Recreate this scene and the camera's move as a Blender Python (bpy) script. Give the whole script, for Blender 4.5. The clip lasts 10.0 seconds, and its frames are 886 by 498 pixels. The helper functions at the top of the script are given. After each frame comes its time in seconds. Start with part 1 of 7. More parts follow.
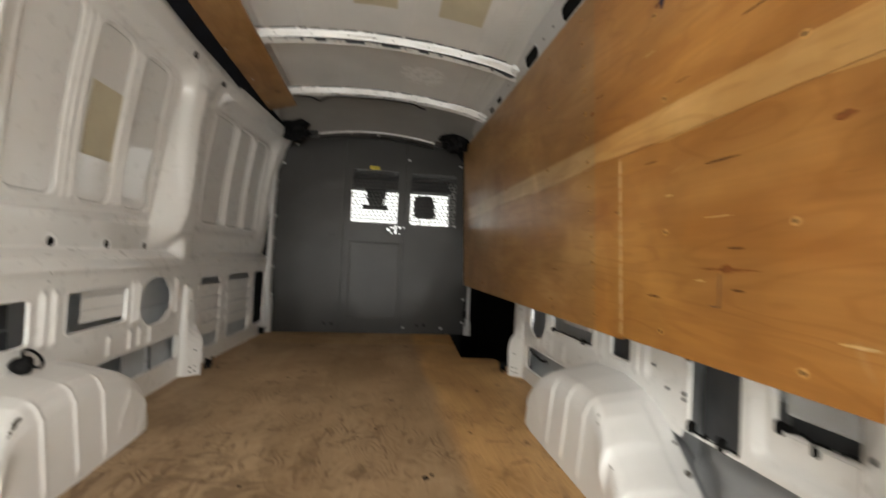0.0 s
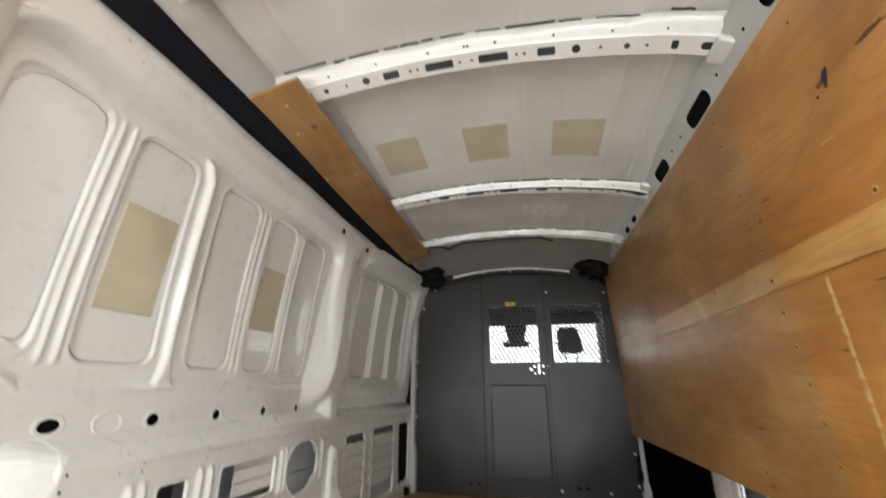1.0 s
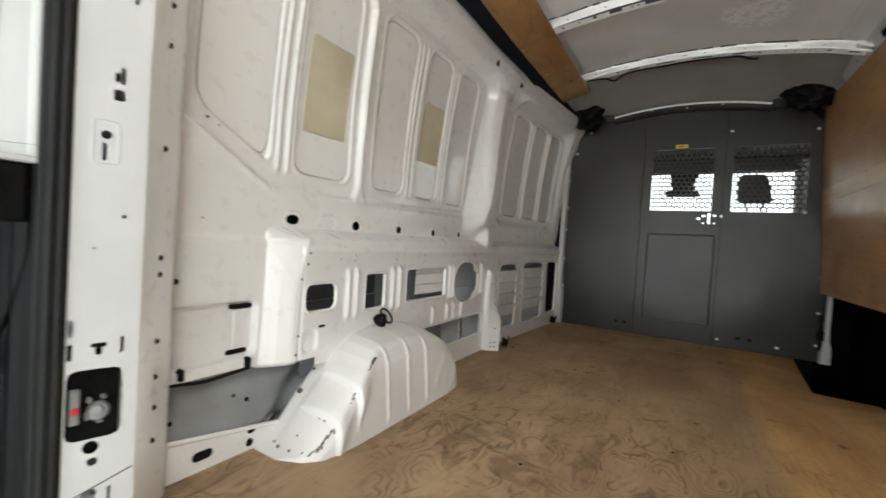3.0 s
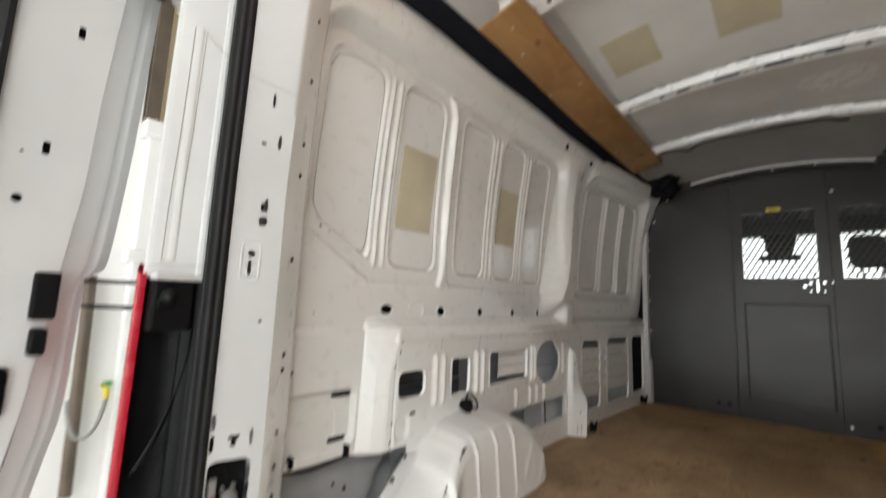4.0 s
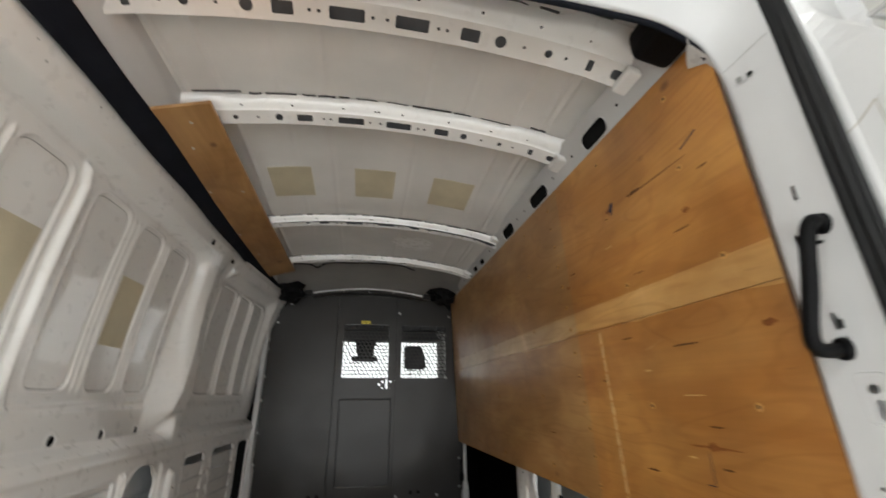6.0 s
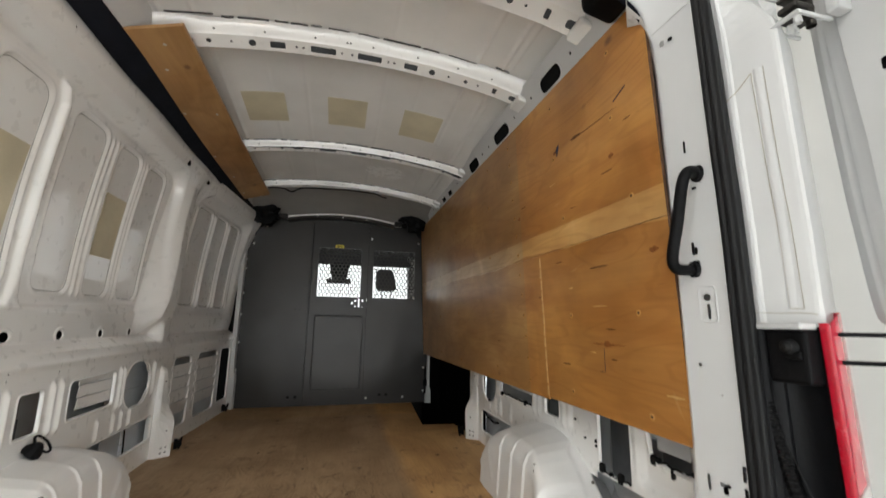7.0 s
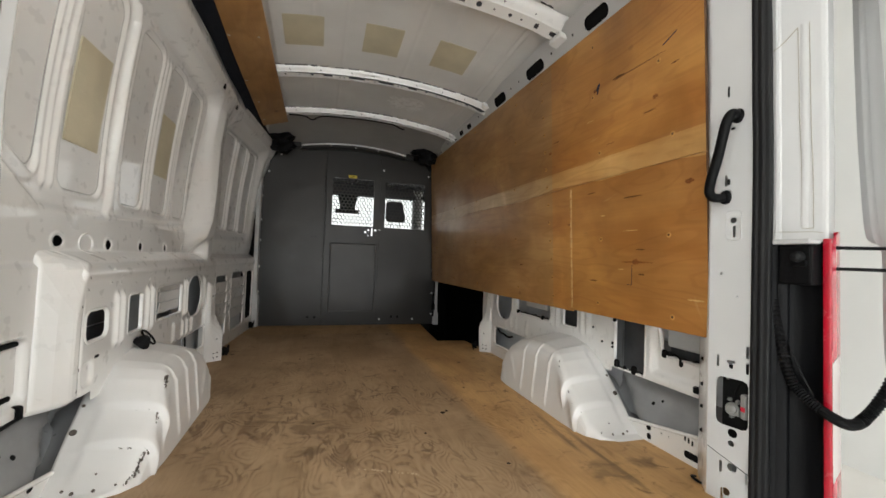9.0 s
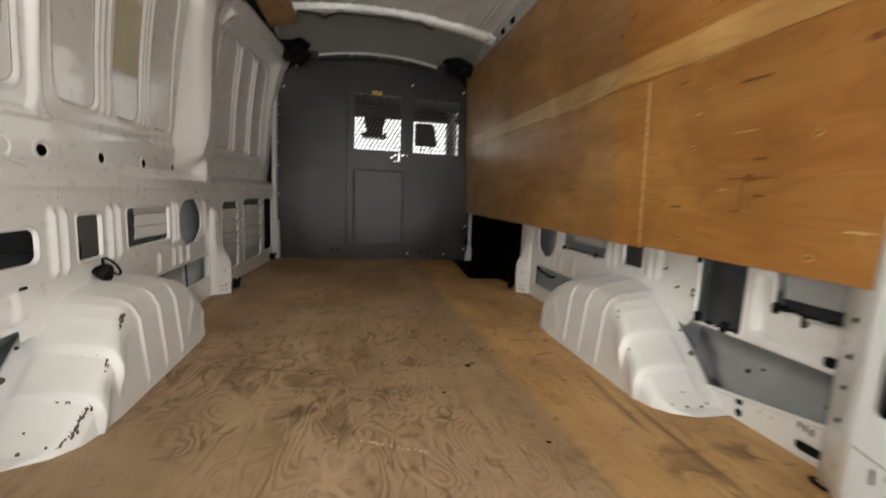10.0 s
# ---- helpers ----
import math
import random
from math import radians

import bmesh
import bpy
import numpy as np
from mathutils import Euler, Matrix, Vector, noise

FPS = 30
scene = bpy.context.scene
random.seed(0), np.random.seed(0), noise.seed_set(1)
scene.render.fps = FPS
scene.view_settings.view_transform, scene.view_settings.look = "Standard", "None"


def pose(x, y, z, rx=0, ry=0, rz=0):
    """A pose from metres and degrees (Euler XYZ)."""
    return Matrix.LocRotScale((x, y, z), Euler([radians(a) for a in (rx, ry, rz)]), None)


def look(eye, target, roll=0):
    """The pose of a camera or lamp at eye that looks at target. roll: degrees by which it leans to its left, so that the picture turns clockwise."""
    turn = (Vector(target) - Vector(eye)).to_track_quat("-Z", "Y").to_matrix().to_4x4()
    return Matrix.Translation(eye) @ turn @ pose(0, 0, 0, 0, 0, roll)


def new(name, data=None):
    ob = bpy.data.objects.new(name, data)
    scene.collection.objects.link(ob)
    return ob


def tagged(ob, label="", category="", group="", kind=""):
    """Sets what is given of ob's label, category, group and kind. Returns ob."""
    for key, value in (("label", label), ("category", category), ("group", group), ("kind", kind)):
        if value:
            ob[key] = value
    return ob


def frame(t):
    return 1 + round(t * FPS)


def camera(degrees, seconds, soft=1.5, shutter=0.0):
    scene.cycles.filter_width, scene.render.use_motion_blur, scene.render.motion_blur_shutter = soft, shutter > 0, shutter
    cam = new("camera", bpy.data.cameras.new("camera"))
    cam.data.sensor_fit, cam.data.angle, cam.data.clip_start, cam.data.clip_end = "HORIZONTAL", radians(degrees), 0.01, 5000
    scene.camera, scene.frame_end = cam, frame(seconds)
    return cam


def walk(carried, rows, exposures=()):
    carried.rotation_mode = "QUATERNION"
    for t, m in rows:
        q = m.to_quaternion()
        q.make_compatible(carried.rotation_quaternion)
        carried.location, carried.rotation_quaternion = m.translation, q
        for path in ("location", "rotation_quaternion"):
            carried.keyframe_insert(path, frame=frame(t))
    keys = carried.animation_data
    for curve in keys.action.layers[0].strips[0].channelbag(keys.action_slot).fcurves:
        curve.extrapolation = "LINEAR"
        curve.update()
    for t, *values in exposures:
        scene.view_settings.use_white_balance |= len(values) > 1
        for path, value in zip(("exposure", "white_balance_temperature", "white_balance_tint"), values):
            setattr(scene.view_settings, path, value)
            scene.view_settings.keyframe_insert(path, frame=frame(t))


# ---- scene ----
cam = camera(94.7, 10.0, 1.5, 0.5)
PATH = [
    (0, (0.089, 0.002, 0.642), (0.389, 1.979, 0.69), 2.6),
    (0.5, (0.135, 0.102, 0.686), (-0.014, 2.071, 1.006), 1.2),
    (1, (0.15, 0.12, 0.732), (-0.241, 1.973, 1.375), 0.1),
    (1.5, (0.151, 0.126, 0.766), (-0.377, 1.895, 1.535), -0.5),
    (2, (0.131, 0.149, 0.694), (-0.552, 1.97, 1.163), 1.8),
    (2.5, (0.129, 0.14, 0.636), (-0.697, 1.96, 0.708), 3.0),
    (2.7, (0.117, 0.126, 0.616), (-0.786, 1.910, 0.574), 3.2),
    (3.8, (0.097, 0.015, 0.647), (-1.226, 1.512, 0.737), 2.5),
    (4, (0.092, 0.009, 0.679), (-1.207, 1.508, 0.935), 2.3),
    (4.5, (0.05, -0.003, 0.783), (-0.995, 1.566, 1.452), 2.1),
    (5, (0.002, -0.028, 0.804), (-0.488, 1.682, 1.717), -0.1),
    (5.5, (-0.023, -0.086, 0.783), (0.001, 1.736, 1.608), -1.3),
    (6, (0.008, -0.144, 0.76), (0.358, 1.703, 1.444), -0.5),
    (6.2, (0.038, -0.191, 0.766), (0.443, 1.668, 1.384), 0.4),
    (7.5, (-0.028, -0.377, 0.666), (0.47, 1.545, 0.907), 0.9),
    (8, (-0.178, -0.417, 0.662), (0.309, 1.514, 0.842), 0.9),
    (8.5, (-0.258, -0.444, 0.644), (0.268, 1.481, 0.769), 1.5),
    (9, (-0.266, -0.426, 0.631), (0.314, 1.487, 0.684), 2.0),
    (9.5, (-0.21, -0.322, 0.614), (0.406, 1.58, 0.566), 1.7),
    (10, (-0.123, -0.081, 0.573), (0.284, 1.86, 0.31), 2.6),
]
walk(cam, [(t, look(eye, target, roll)) for t, eye, target, roll in PATH],
     [(0, 0.2, 6750, 10), (0.5, 0.33, 6400, 10), (1, 0.45, 6300, 10), (1.5, 0.42, 6250, 7), (2, 0.3, 6050, 6), (2.5, 0.36, 6150, 5), (4, 0.12, 6350, 10), (4.5, -0.05, 6500, 10), (5, -0.16, 6700, 10), (5.5, -0.08, 6350, 9), (6, -0.09, 6350, 10), (8, -0.05, 6380, 10), (9, -0.04, 6420, 10), (10, -0.03, 6700, 10)])

# ---- light ----
world = bpy.data.worlds.new("sky")
scene.world = world
world.use_nodes = True
wn = world.node_tree.nodes
sky = wn.new("ShaderNodeTexSky")
sky.sky_type, sky.sun_disc = "NISHITA", False
sky.sun_elevation, sky.sun_rotation = radians(40), radians(200)
world.node_tree.links.new(sky.outputs[0], wn["Background"].inputs[0])
wn["Background"].inputs[1].default_value = 0.12
scene.view_settings.exposure = 0.0


def area(name, where, target, sx, sy, watts, colour):
    la = bpy.data.lights.new(name, "AREA")
    la.shape, la.size, la.size_y, la.energy, la.color = "RECTANGLE", sx, sy, watts, colour
    ob = new(name, la)
    ob.matrix_world = look(where, target)
    return ob


LAMP = 44.5
REAR_FILL = 87.5


# ---- materials ----
def material(name, base, rough=0.5, metal=0.0, spots=(0.0, 8.0), bump=(0.0, 60.0), dirt=None, coat=0.0, gloss=0.5, wave=0.0, patch=None):
    """Paint or plastic with variation at two scales, grain relief and optional stains."""
    m = bpy.data.materials.new(name)
    m.use_nodes = True
    n, l = m.node_tree.nodes, m.node_tree.links
    b = n["Principled BSDF"]
    b.inputs["Roughness"].default_value, b.inputs["Metallic"].default_value = rough, metal
    b.inputs["Coat Weight"].default_value = coat
    b.inputs["Specular IOR Level"].default_value = gloss
    b.inputs["Coat Roughness"].default_value = 0.05
    co = n.new("ShaderNodeTexCoord")
    big = n.new("ShaderNodeTexNoise")
    big.inputs["Scale"].default_value, big.inputs["Detail"].default_value = spots[1], 6
    l.new(co.outputs["Object"], big.inputs["Vector"])
    ramp = n.new("ShaderNodeValToRGB")
    k = spots[0]
    ramp.color_ramp.elements[0].position, ramp.color_ramp.elements[1].position = 0.3, 0.7
    ramp.color_ramp.elements[0].color = (*[c * (1 - k) for c in base], 1)
    ramp.color_ramp.elements[1].color = (*[min(1, c * (1 + k * 0.5)) for c in base], 1)
    l.new(big.outputs["Fac"], ramp.inputs["Fac"])
    out = ramp.outputs["Color"]
    if dirt:
        fine = n.new("ShaderNodeTexNoise")
        fine.inputs["Scale"].default_value, fine.inputs["Detail"].default_value, fine.inputs["Roughness"].default_value = dirt[1], 8, 0.7
        l.new(co.outputs["Object"], fine.inputs["Vector"])
        r2 = n.new("ShaderNodeValToRGB")
        r2.color_ramp.elements[0].position, r2.color_ramp.elements[1].position = dirt[2], dirt[2] + 0.05
        l.new(fine.outputs["Fac"], r2.inputs["Fac"])
        mix = n.new("ShaderNodeMixRGB")
        l.new(r2.outputs["Color"], mix.inputs["Fac"])
        l.new(out, mix.inputs["Color1"])
        mix.inputs["Color2"].default_value = (*dirt[0], 1)
        out = mix.outputs["Color"]
    if patch:
        # one scuffed place: centre, reach, colour, grain, threshold
        where, reach, tint, grain, cut = patch
        far = n.new("ShaderNodeVectorMath")
        far.operation = "DISTANCE"
        far.inputs[1].default_value = where
        l.new(co.outputs["Object"], far.inputs[0])
        near = n.new("ShaderNodeMapRange")
        near.inputs["From Min"].default_value, near.inputs["From Max"].default_value = reach, reach * 0.3
        l.new(far.outputs["Value"], near.inputs["Value"])
        pn = n.new("ShaderNodeTexNoise")
        pn.inputs["Scale"].default_value, pn.inputs["Detail"].default_value, pn.inputs["Distortion"].default_value = grain, 7, 1.0
        l.new(co.outputs["Object"], pn.inputs["Vector"])
        pm = n.new("ShaderNodeMath")
        pm.operation = "MULTIPLY"
        l.new(near.outputs["Result"], pm.inputs[0])
        l.new(pn.outputs["Fac"], pm.inputs[1])
        pr = n.new("ShaderNodeMapRange")
        pr.inputs["From Min"].default_value, pr.inputs["From Max"].default_value, pr.inputs["To Max"].default_value = cut, cut + 0.07, 0.8
        l.new(pm.outputs[0], pr.inputs["Value"])
        px = n.new("ShaderNodeMixRGB")
        l.new(pr.outputs["Result"], px.inputs["Fac"])
        l.new(out, px.inputs["Color1"])
        px.inputs["Color2"].default_value = (*tint, 1)
        out = px.outputs["Color"]
    l.new(out, b.inputs["Base Color"])
    gr = n.new("ShaderNodeTexNoise")
    gr.inputs["Scale"].default_value, gr.inputs["Detail"].default_value = 25, 4
    l.new(co.outputs["Object"], gr.inputs["Vector"])
    mr = n.new("ShaderNodeMapRange")
    mr.inputs["To Min"].default_value, mr.inputs["To Max"].default_value = max(0.02, rough - 0.07), min(1, rough + 0.1)
    l.new(gr.outputs["Fac"], mr.inputs["Value"])
    l.new(mr.outputs["Result"], b.inputs["Roughness"])
    if bump[0]:
        f = n.new("ShaderNodeTexNoise")
        f.inputs["Scale"].default_value, f.inputs["Detail"].default_value = bump[1], 3
        l.new(co.outputs["Object"], f.inputs["Vector"])
        bp = n.new("ShaderNodeBump")
        bp.inputs["Strength"].default_value, bp.inputs["Distance"].default_value = bump[0], 0.004
        l.new(f.outputs["Fac"], bp.inputs["Height"])
        l.new(bp.outputs["Normal"], b.inputs["Normal"])
        if wave:
            # slow buckling of thin sheet metal
            lo = n.new("ShaderNodeTexNoise")
            lo.inputs["Scale"].default_value, lo.inputs["Detail"].default_value = 3.0, 1
            l.new(co.outputs["Object"], lo.inputs["Vector"])
            b2 = n.new("ShaderNodeBump")
            b2.inputs["Strength"].default_value, b2.inputs["Distance"].default_value = 1.0, wave
            l.new(lo.outputs["Fac"], b2.inputs["Height"])
            l.new(b2.outputs["Normal"], bp.inputs["Normal"])
    return m


WHITE = material("white_paint", (0.88, 0.878, 0.86), 0.28, 0, (0.04, 3), (0.04, 30), None, 1.0, 0.5, 0.006)
WHITE.node_tree.nodes["Principled BSDF"].inputs["Coat IOR"].default_value = 1.65
WHITE.node_tree.nodes["Principled BSDF"].inputs["Coat Roughness"].default_value = 0.03
JAMB = material("jamb_paint", (0.58, 0.582, 0.58), 0.42, 0, (0.04, 4), (0.03, 40), ((0.42, 0.40, 0.36), 11, 0.74), 0.1)
ROOF = material("roof_paint", (0.79, 0.785, 0.765), 0.38, 0, (0.08, 4), (0.04, 20), ((0.60, 0.58, 0.54), 5, 0.70), 0.2, 0.5, 0.02, ((0.30, 2.44, 1.745), 0.30, (0.97, 0.97, 0.96), 34, 0.41))
FRONT_GREY = material("front_roof_grey", (0.36, 0.355, 0.34), 0.45, 0, (0.10, 5), (0.05, 40), ((0.24, 0.23, 0.22), 8, 0.70), 0.0, 0.5, 0.015)
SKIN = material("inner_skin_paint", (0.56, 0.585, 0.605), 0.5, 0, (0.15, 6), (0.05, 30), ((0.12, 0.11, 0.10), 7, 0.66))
SILLP = material("sill_primer", (0.30, 0.308, 0.315), 0.4, 0, (0.25, 6), (0.05, 30), ((0.10, 0.10, 0.10), 6, 0.62))
GREY = material("partition_paint", (0.037, 0.0355, 0.0335), 0.33, 0.15, (0.14, 3), (0.05, 180), ((0.11, 0.105, 0.10), 10, 0.74), 0.0, 0.42, 0.012)
BLACK = material("black_plastic", (0.005, 0.005, 0.0055), 0.5, 0, (0.2, 10), (0.2, 120), None, 0.0, 0.12)
RECESS = material("recess_plastic", (0.0060, 0.0063, 0.0072), 0.42, 0, (0.2, 10), (0.1, 120), None, 0.0, 0.12)
WELL_SHADE = material("well_shade_black", (0.0025, 0.0025, 0.0025), 0.8, 0, (0.2, 10), (0, 10), None, 0.0, 0.03)
RUBBER = material("rubber_seal", (0.007, 0.0073, 0.008), 0.55, 0, (0.25, 12), (0.15, 90), None, 0.0, 0.3)
NAVY = material("dark_channel_navy", (0.008, 0.010, 0.016), 0.8, 0, (0.25, 10), (0.3, 200), None, 0.0, 0.2)
# near-black for dark parts and for shade painted into holes and cavities
DARK = material("dark_parts_and_shade", (0.012, 0.012, 0.012), 0.9, 0, (0.2, 20), (0, 10), None, 0.0, 0.1)
PAD = material("damping_pad", (0.60, 0.545, 0.395), 0.75, 0, (0.10, 8), (0.15, 80), ((0.33, 0.28, 0.17), 20, 0.70))
RED = material("red_lens", (0.62, 0.02, 0.05), 0.15, 0, (0.05, 6), (0.0, 60), None, 0.5)
YELLOW = material("yellow_sticker", (0.75, 0.60, 0.05), 0.5, 0, (0.08, 60))
ZINC = material("bright_zinc", (0.80, 0.80, 0.79), 0.45, 0.0, (0.1, 60))
STEEL = material("zinc_steel", (0.62, 0.62, 0.60), 0.3, 0.9, (0.1, 60))
# dark colour of the pillar seam and of the painted flange shadow
SEALANT_SHADE = material("sealant_and_gap_shade", (0.07, 0.068, 0.066), 0.7, 0, (0.2, 30))
GAP_AND_JOINT = material("pane_gap_and_joint_grey", (0.40, 0.395, 0.38), 0.7, 0, (0.35, 9))
# dark grey that holds the shade of closed cavities
CAVITY = material("cavity_shade_grey", (0.075, 0.080, 0.088), 0.6, 0, (0.3, 12), (0.1, 40))
CEIL = material("cream_ceiling", (0.55, 0.50, 0.42), 0.6, 0, (0.12, 1.5), (0.1, 40), ((0.40, 0.36, 0.30), 2, 0.62))
CONCRETE = material("workshop_floor", (0.85, 0.83, 0.79), 0.55, 0, (0.10, 1.5), (0.2, 30), ((0.38, 0.36, 0.33), 3, 0.66))
WALLP = material("workshop_wall", (0.86, 0.855, 0.835), 0.7, 0, (0.06, 1.0), (0.1, 40))
SEAT = material("seat_cloth", (0.025, 0.025, 0.028), 0.85, 0, (0.2, 20), (0.4, 150))


def plywood(name, tones, along, bands, wear, scale=1.0, figure=26):
    """Rotary-cut veneer: stretched grain along one axis, cathedral figure, knots, veneer strips across."""
    m = bpy.data.materials.new(name)
    m.use_nodes = True
    n, l = m.node_tree.nodes, m.node_tree.links
    b = n["Principled BSDF"]
    co = n.new("ShaderNodeTexCoord")
    mp = n.new("ShaderNodeMapping")
    st = [6.0, 6.0, 6.0]
    st[along] = 0.9 if wear else 1.9
    mp.inputs["Scale"].default_value = [v * scale for v in st]
    l.new(co.outputs["Object"], mp.inputs["Vector"])
    warp = n.new("ShaderNodeTexNoise")
    warp.inputs["Scale"].default_value, warp.inputs["Detail"].default_value, warp.inputs["Distortion"].default_value = 0.9, 3, 0.6
    l.new(mp.outputs["Vector"], warp.inputs["Vector"])
    mul = n.new("ShaderNodeMath")
    mul.operation = "MULTIPLY"
    mul.inputs[1].default_value = figure
    l.new(warp.outputs["Fac"], mul.inputs[0])
    sn = n.new("ShaderNodeMath")
    sn.operation = "SINE"
    l.new(mul.outputs[0], sn.inputs[0])
    ramp = n.new("ShaderNodeValToRGB")
    for e, p, c in zip((ramp.color_ramp.elements[0], ramp.color_ramp.elements[1]), (0.1, 0.9), (tones[0], tones[1])):
        e.position, e.color = p, (*c, 1)
    half = n.new("ShaderNodeMath")
    half.operation = "MULTIPLY_ADD"
    half.inputs[1].default_value, half.inputs[2].default_value = 0.5, 0.5
    l.new(sn.outputs[0], half.inputs[0])
    broad = n.new("ShaderNodeTexNoise")
    broad.inputs["Scale"].default_value, broad.inputs["Detail"].default_value = 1.3, 5
    l.new(mp.outputs["Vector"], broad.inputs["Vector"])
    mixv = n.new("ShaderNodeMath")
    mixv.operation = "MULTIPLY_ADD"
    mixv.inputs[1].default_value = 0.35
    l.new(half.outputs[0], mixv.inputs[0])
    bm = n.new("ShaderNodeMath")
    bm.operation = "MULTIPLY"
    bm.inputs[1].default_value = 0.65
    l.new(broad.outputs["Fac"], bm.inputs[0])
    l.new(bm.outputs[0], mixv.inputs[2])
    l.new(mixv.outputs[0], ramp.inputs["Fac"])
    out = ramp.outputs["Color"]
    # veneer strips of other tones
    sep = n.new("ShaderNodeSeparateXYZ")
    l.new(co.outputs["Object"], sep.inputs[0])
    fray = n.new("ShaderNodeTexNoise")
    fray.inputs["Scale"].default_value, fray.inputs["Detail"].default_value = 2.6, 5
    l.new(co.outputs["Object"], fray.inputs["Vector"])
    shift = n.new("ShaderNodeMath")
    shift.operation = "MULTIPLY_ADD"
    shift.inputs[1].default_value, shift.inputs[2].default_value = 0.07, -0.035
    l.new(fray.outputs["Fac"], shift.inputs[0])
    ragged = n.new("ShaderNodeMath")
    ragged.operation = "ADD"
    l.new(sep.outputs[2], ragged.inputs[0])
    l.new(shift.outputs[0], ragged.inputs[1])
    for axis, lo, hi, colour, amount in bands:
        a = n.new("ShaderNodeMath")
        a.operation = "GREATER_THAN"
        a.inputs[1].default_value = lo
        l.new(ragged.outputs[0] if axis == 2 else sep.outputs[axis], a.inputs[0])
        c = n.new("ShaderNodeMath")
        c.operation = "LESS_THAN"
        c.inputs[1].default_value = hi
        l.new(sep.outputs[axis], c.inputs[0])
        f = n.new("ShaderNodeMath")
        f.operation = "MULTIPLY"
        l.new(a.outputs[0], f.inputs[0])
        l.new(c.outputs[0], f.inputs[1])
        g = n.new("ShaderNodeMath")
        g.operation = "MULTIPLY"
        g.inputs[1].default_value = amount
        l.new(f.outputs[0], g.inputs[0])
        mx = n.new("ShaderNodeMixRGB")
        mx.blend_type = "MULTIPLY"
        mx.inputs["Color2"].default_value = (*colour, 1)
        l.new(g.outputs[0], mx.inputs["Fac"])
        l.new(out, mx.inputs["Color1"])
        out = mx.outputs["Color"]
    if not wear:
        def noisy(scale, detail, bend, stretch):
            q = n.new("ShaderNodeTexNoise")
            q.inputs["Scale"].default_value, q.inputs["Detail"].default_value, q.inputs["Distortion"].default_value = scale, detail, bend
            w = n.new("ShaderNodeMapping")
            w.inputs["Scale"].default_value = stretch
            l.new(co.outputs["Object"], w.inputs["Vector"])
            l.new(w.outputs["Vector"], q.inputs["Vector"])
            return q.outputs["Fac"]

        def toned(src, fac, lo, hi, top, colour, mode="MULTIPLY"):
            q = n.new("ShaderNodeMapRange")
            q.interpolation_type = "SMOOTHSTEP"
            q.inputs["From Min"].default_value, q.inputs["From Max"].default_value, q.inputs["To Max"].default_value = lo, hi, top
            l.new(fac, q.inputs["Value"])
            w = n.new("ShaderNodeMixRGB")
            w.blend_type = mode
            w.inputs["Color2"].default_value = (*colour, 1)
            l.new(q.outputs["Result"], w.inputs["Fac"])
            l.new(src, w.inputs["Color1"])
            return w.outputs["Color"]
        out = toned(out, noisy(1.0, 3, 0.6, (1, 1.1, 4.5)), 0.50, 0.68, 0.75, (0.80, 0.70, 0.52))
        out = toned(out, noisy(1.6, 4, 0.8, (1, 0.9, 3.4)), 0.56, 0.70, 0.70, (1.16, 1.26, 1.55))
        out = toned(out, noisy(1.0, 4, 0.4, (1, 7.0, 2.2)), 0.60, 0.70, 0.45, (1.14, 1.22, 1.40))
        rings = n.new("ShaderNodeMath")
        rings.operation = "SINE"
        turns = n.new("ShaderNodeMath")
        turns.operation = "MULTIPLY"
        turns.inputs[1].default_value = 62
        l.new(noisy(1.0, 2, 0.5, (1, 1.3, 5.5)), turns.inputs[0])
        l.new(turns.outputs[0], rings.inputs[0])
        out = toned(out, rings.outputs[0], 0.55, 1.0, 0.30, (0.72, 0.60, 0.42))
    # knots
    vo = n.new("ShaderNodeTexVoronoi")
    vo.inputs["Scale"].default_value = 4.5
    mk = n.new("ShaderNodeMapping")
    ks = [1.0, 1.0, 1.0]
    ks[along] = 0.7
    mk.inputs["Scale"].default_value = ks
    l.new(co.outputs["Object"], mk.inputs["Vector"])
    l.new(mk.outputs["Vector"], vo.inputs["Vector"])
    kr = n.new("ShaderNodeValToRGB")
    kr.color_ramp.elements[0].position, kr.color_ramp.elements[1].position = 0.03, 0.075
    kr.color_ramp.elements[0].color, kr.color_ramp.elements[1].color = (1, 1, 1, 1), (0, 0, 0, 1)
    l.new(vo.outputs["Distance"], kr.inputs["Fac"])
    kx = n.new("ShaderNodeMixRGB")
    kx.inputs["Color2"].default_value = (*tones[2], 1)
    l.new(kr.outputs["Color"], kx.inputs["Fac"])
    l.new(out, kx.inputs["Color1"])
    out = kx.outputs["Color"]
    # fine pores
    mf = n.new("ShaderNodeMapping")
    fs = [90.0, 90.0, 90.0]
    fs[along] = 5.0
    mf.inputs["Scale"].default_value = fs
    l.new(co.outputs["Object"], mf.inputs["Vector"])
    po = n.new("ShaderNodeTexNoise")
    po.inputs["Scale"].default_value, po.inputs["Detail"].default_value = 1.0, 4
    l.new(mf.outputs["Vector"], po.inputs["Vector"])
    pr = n.new("ShaderNodeValToRGB")
    pr.color_ramp.elements[0].position, pr.color_ramp.elements[1].position = 0.30, 0.62
    pr.color_ramp.elements[0].color, pr.color_ramp.elements[1].color = (0.70, 0.64, 0.58, 1), (1.05, 1.05, 1.05, 1)
    l.new(po.outputs["Fac"], pr.inputs["Fac"])
    px = n.new("ShaderNodeMixRGB")
    px.blend_type = "MULTIPLY"
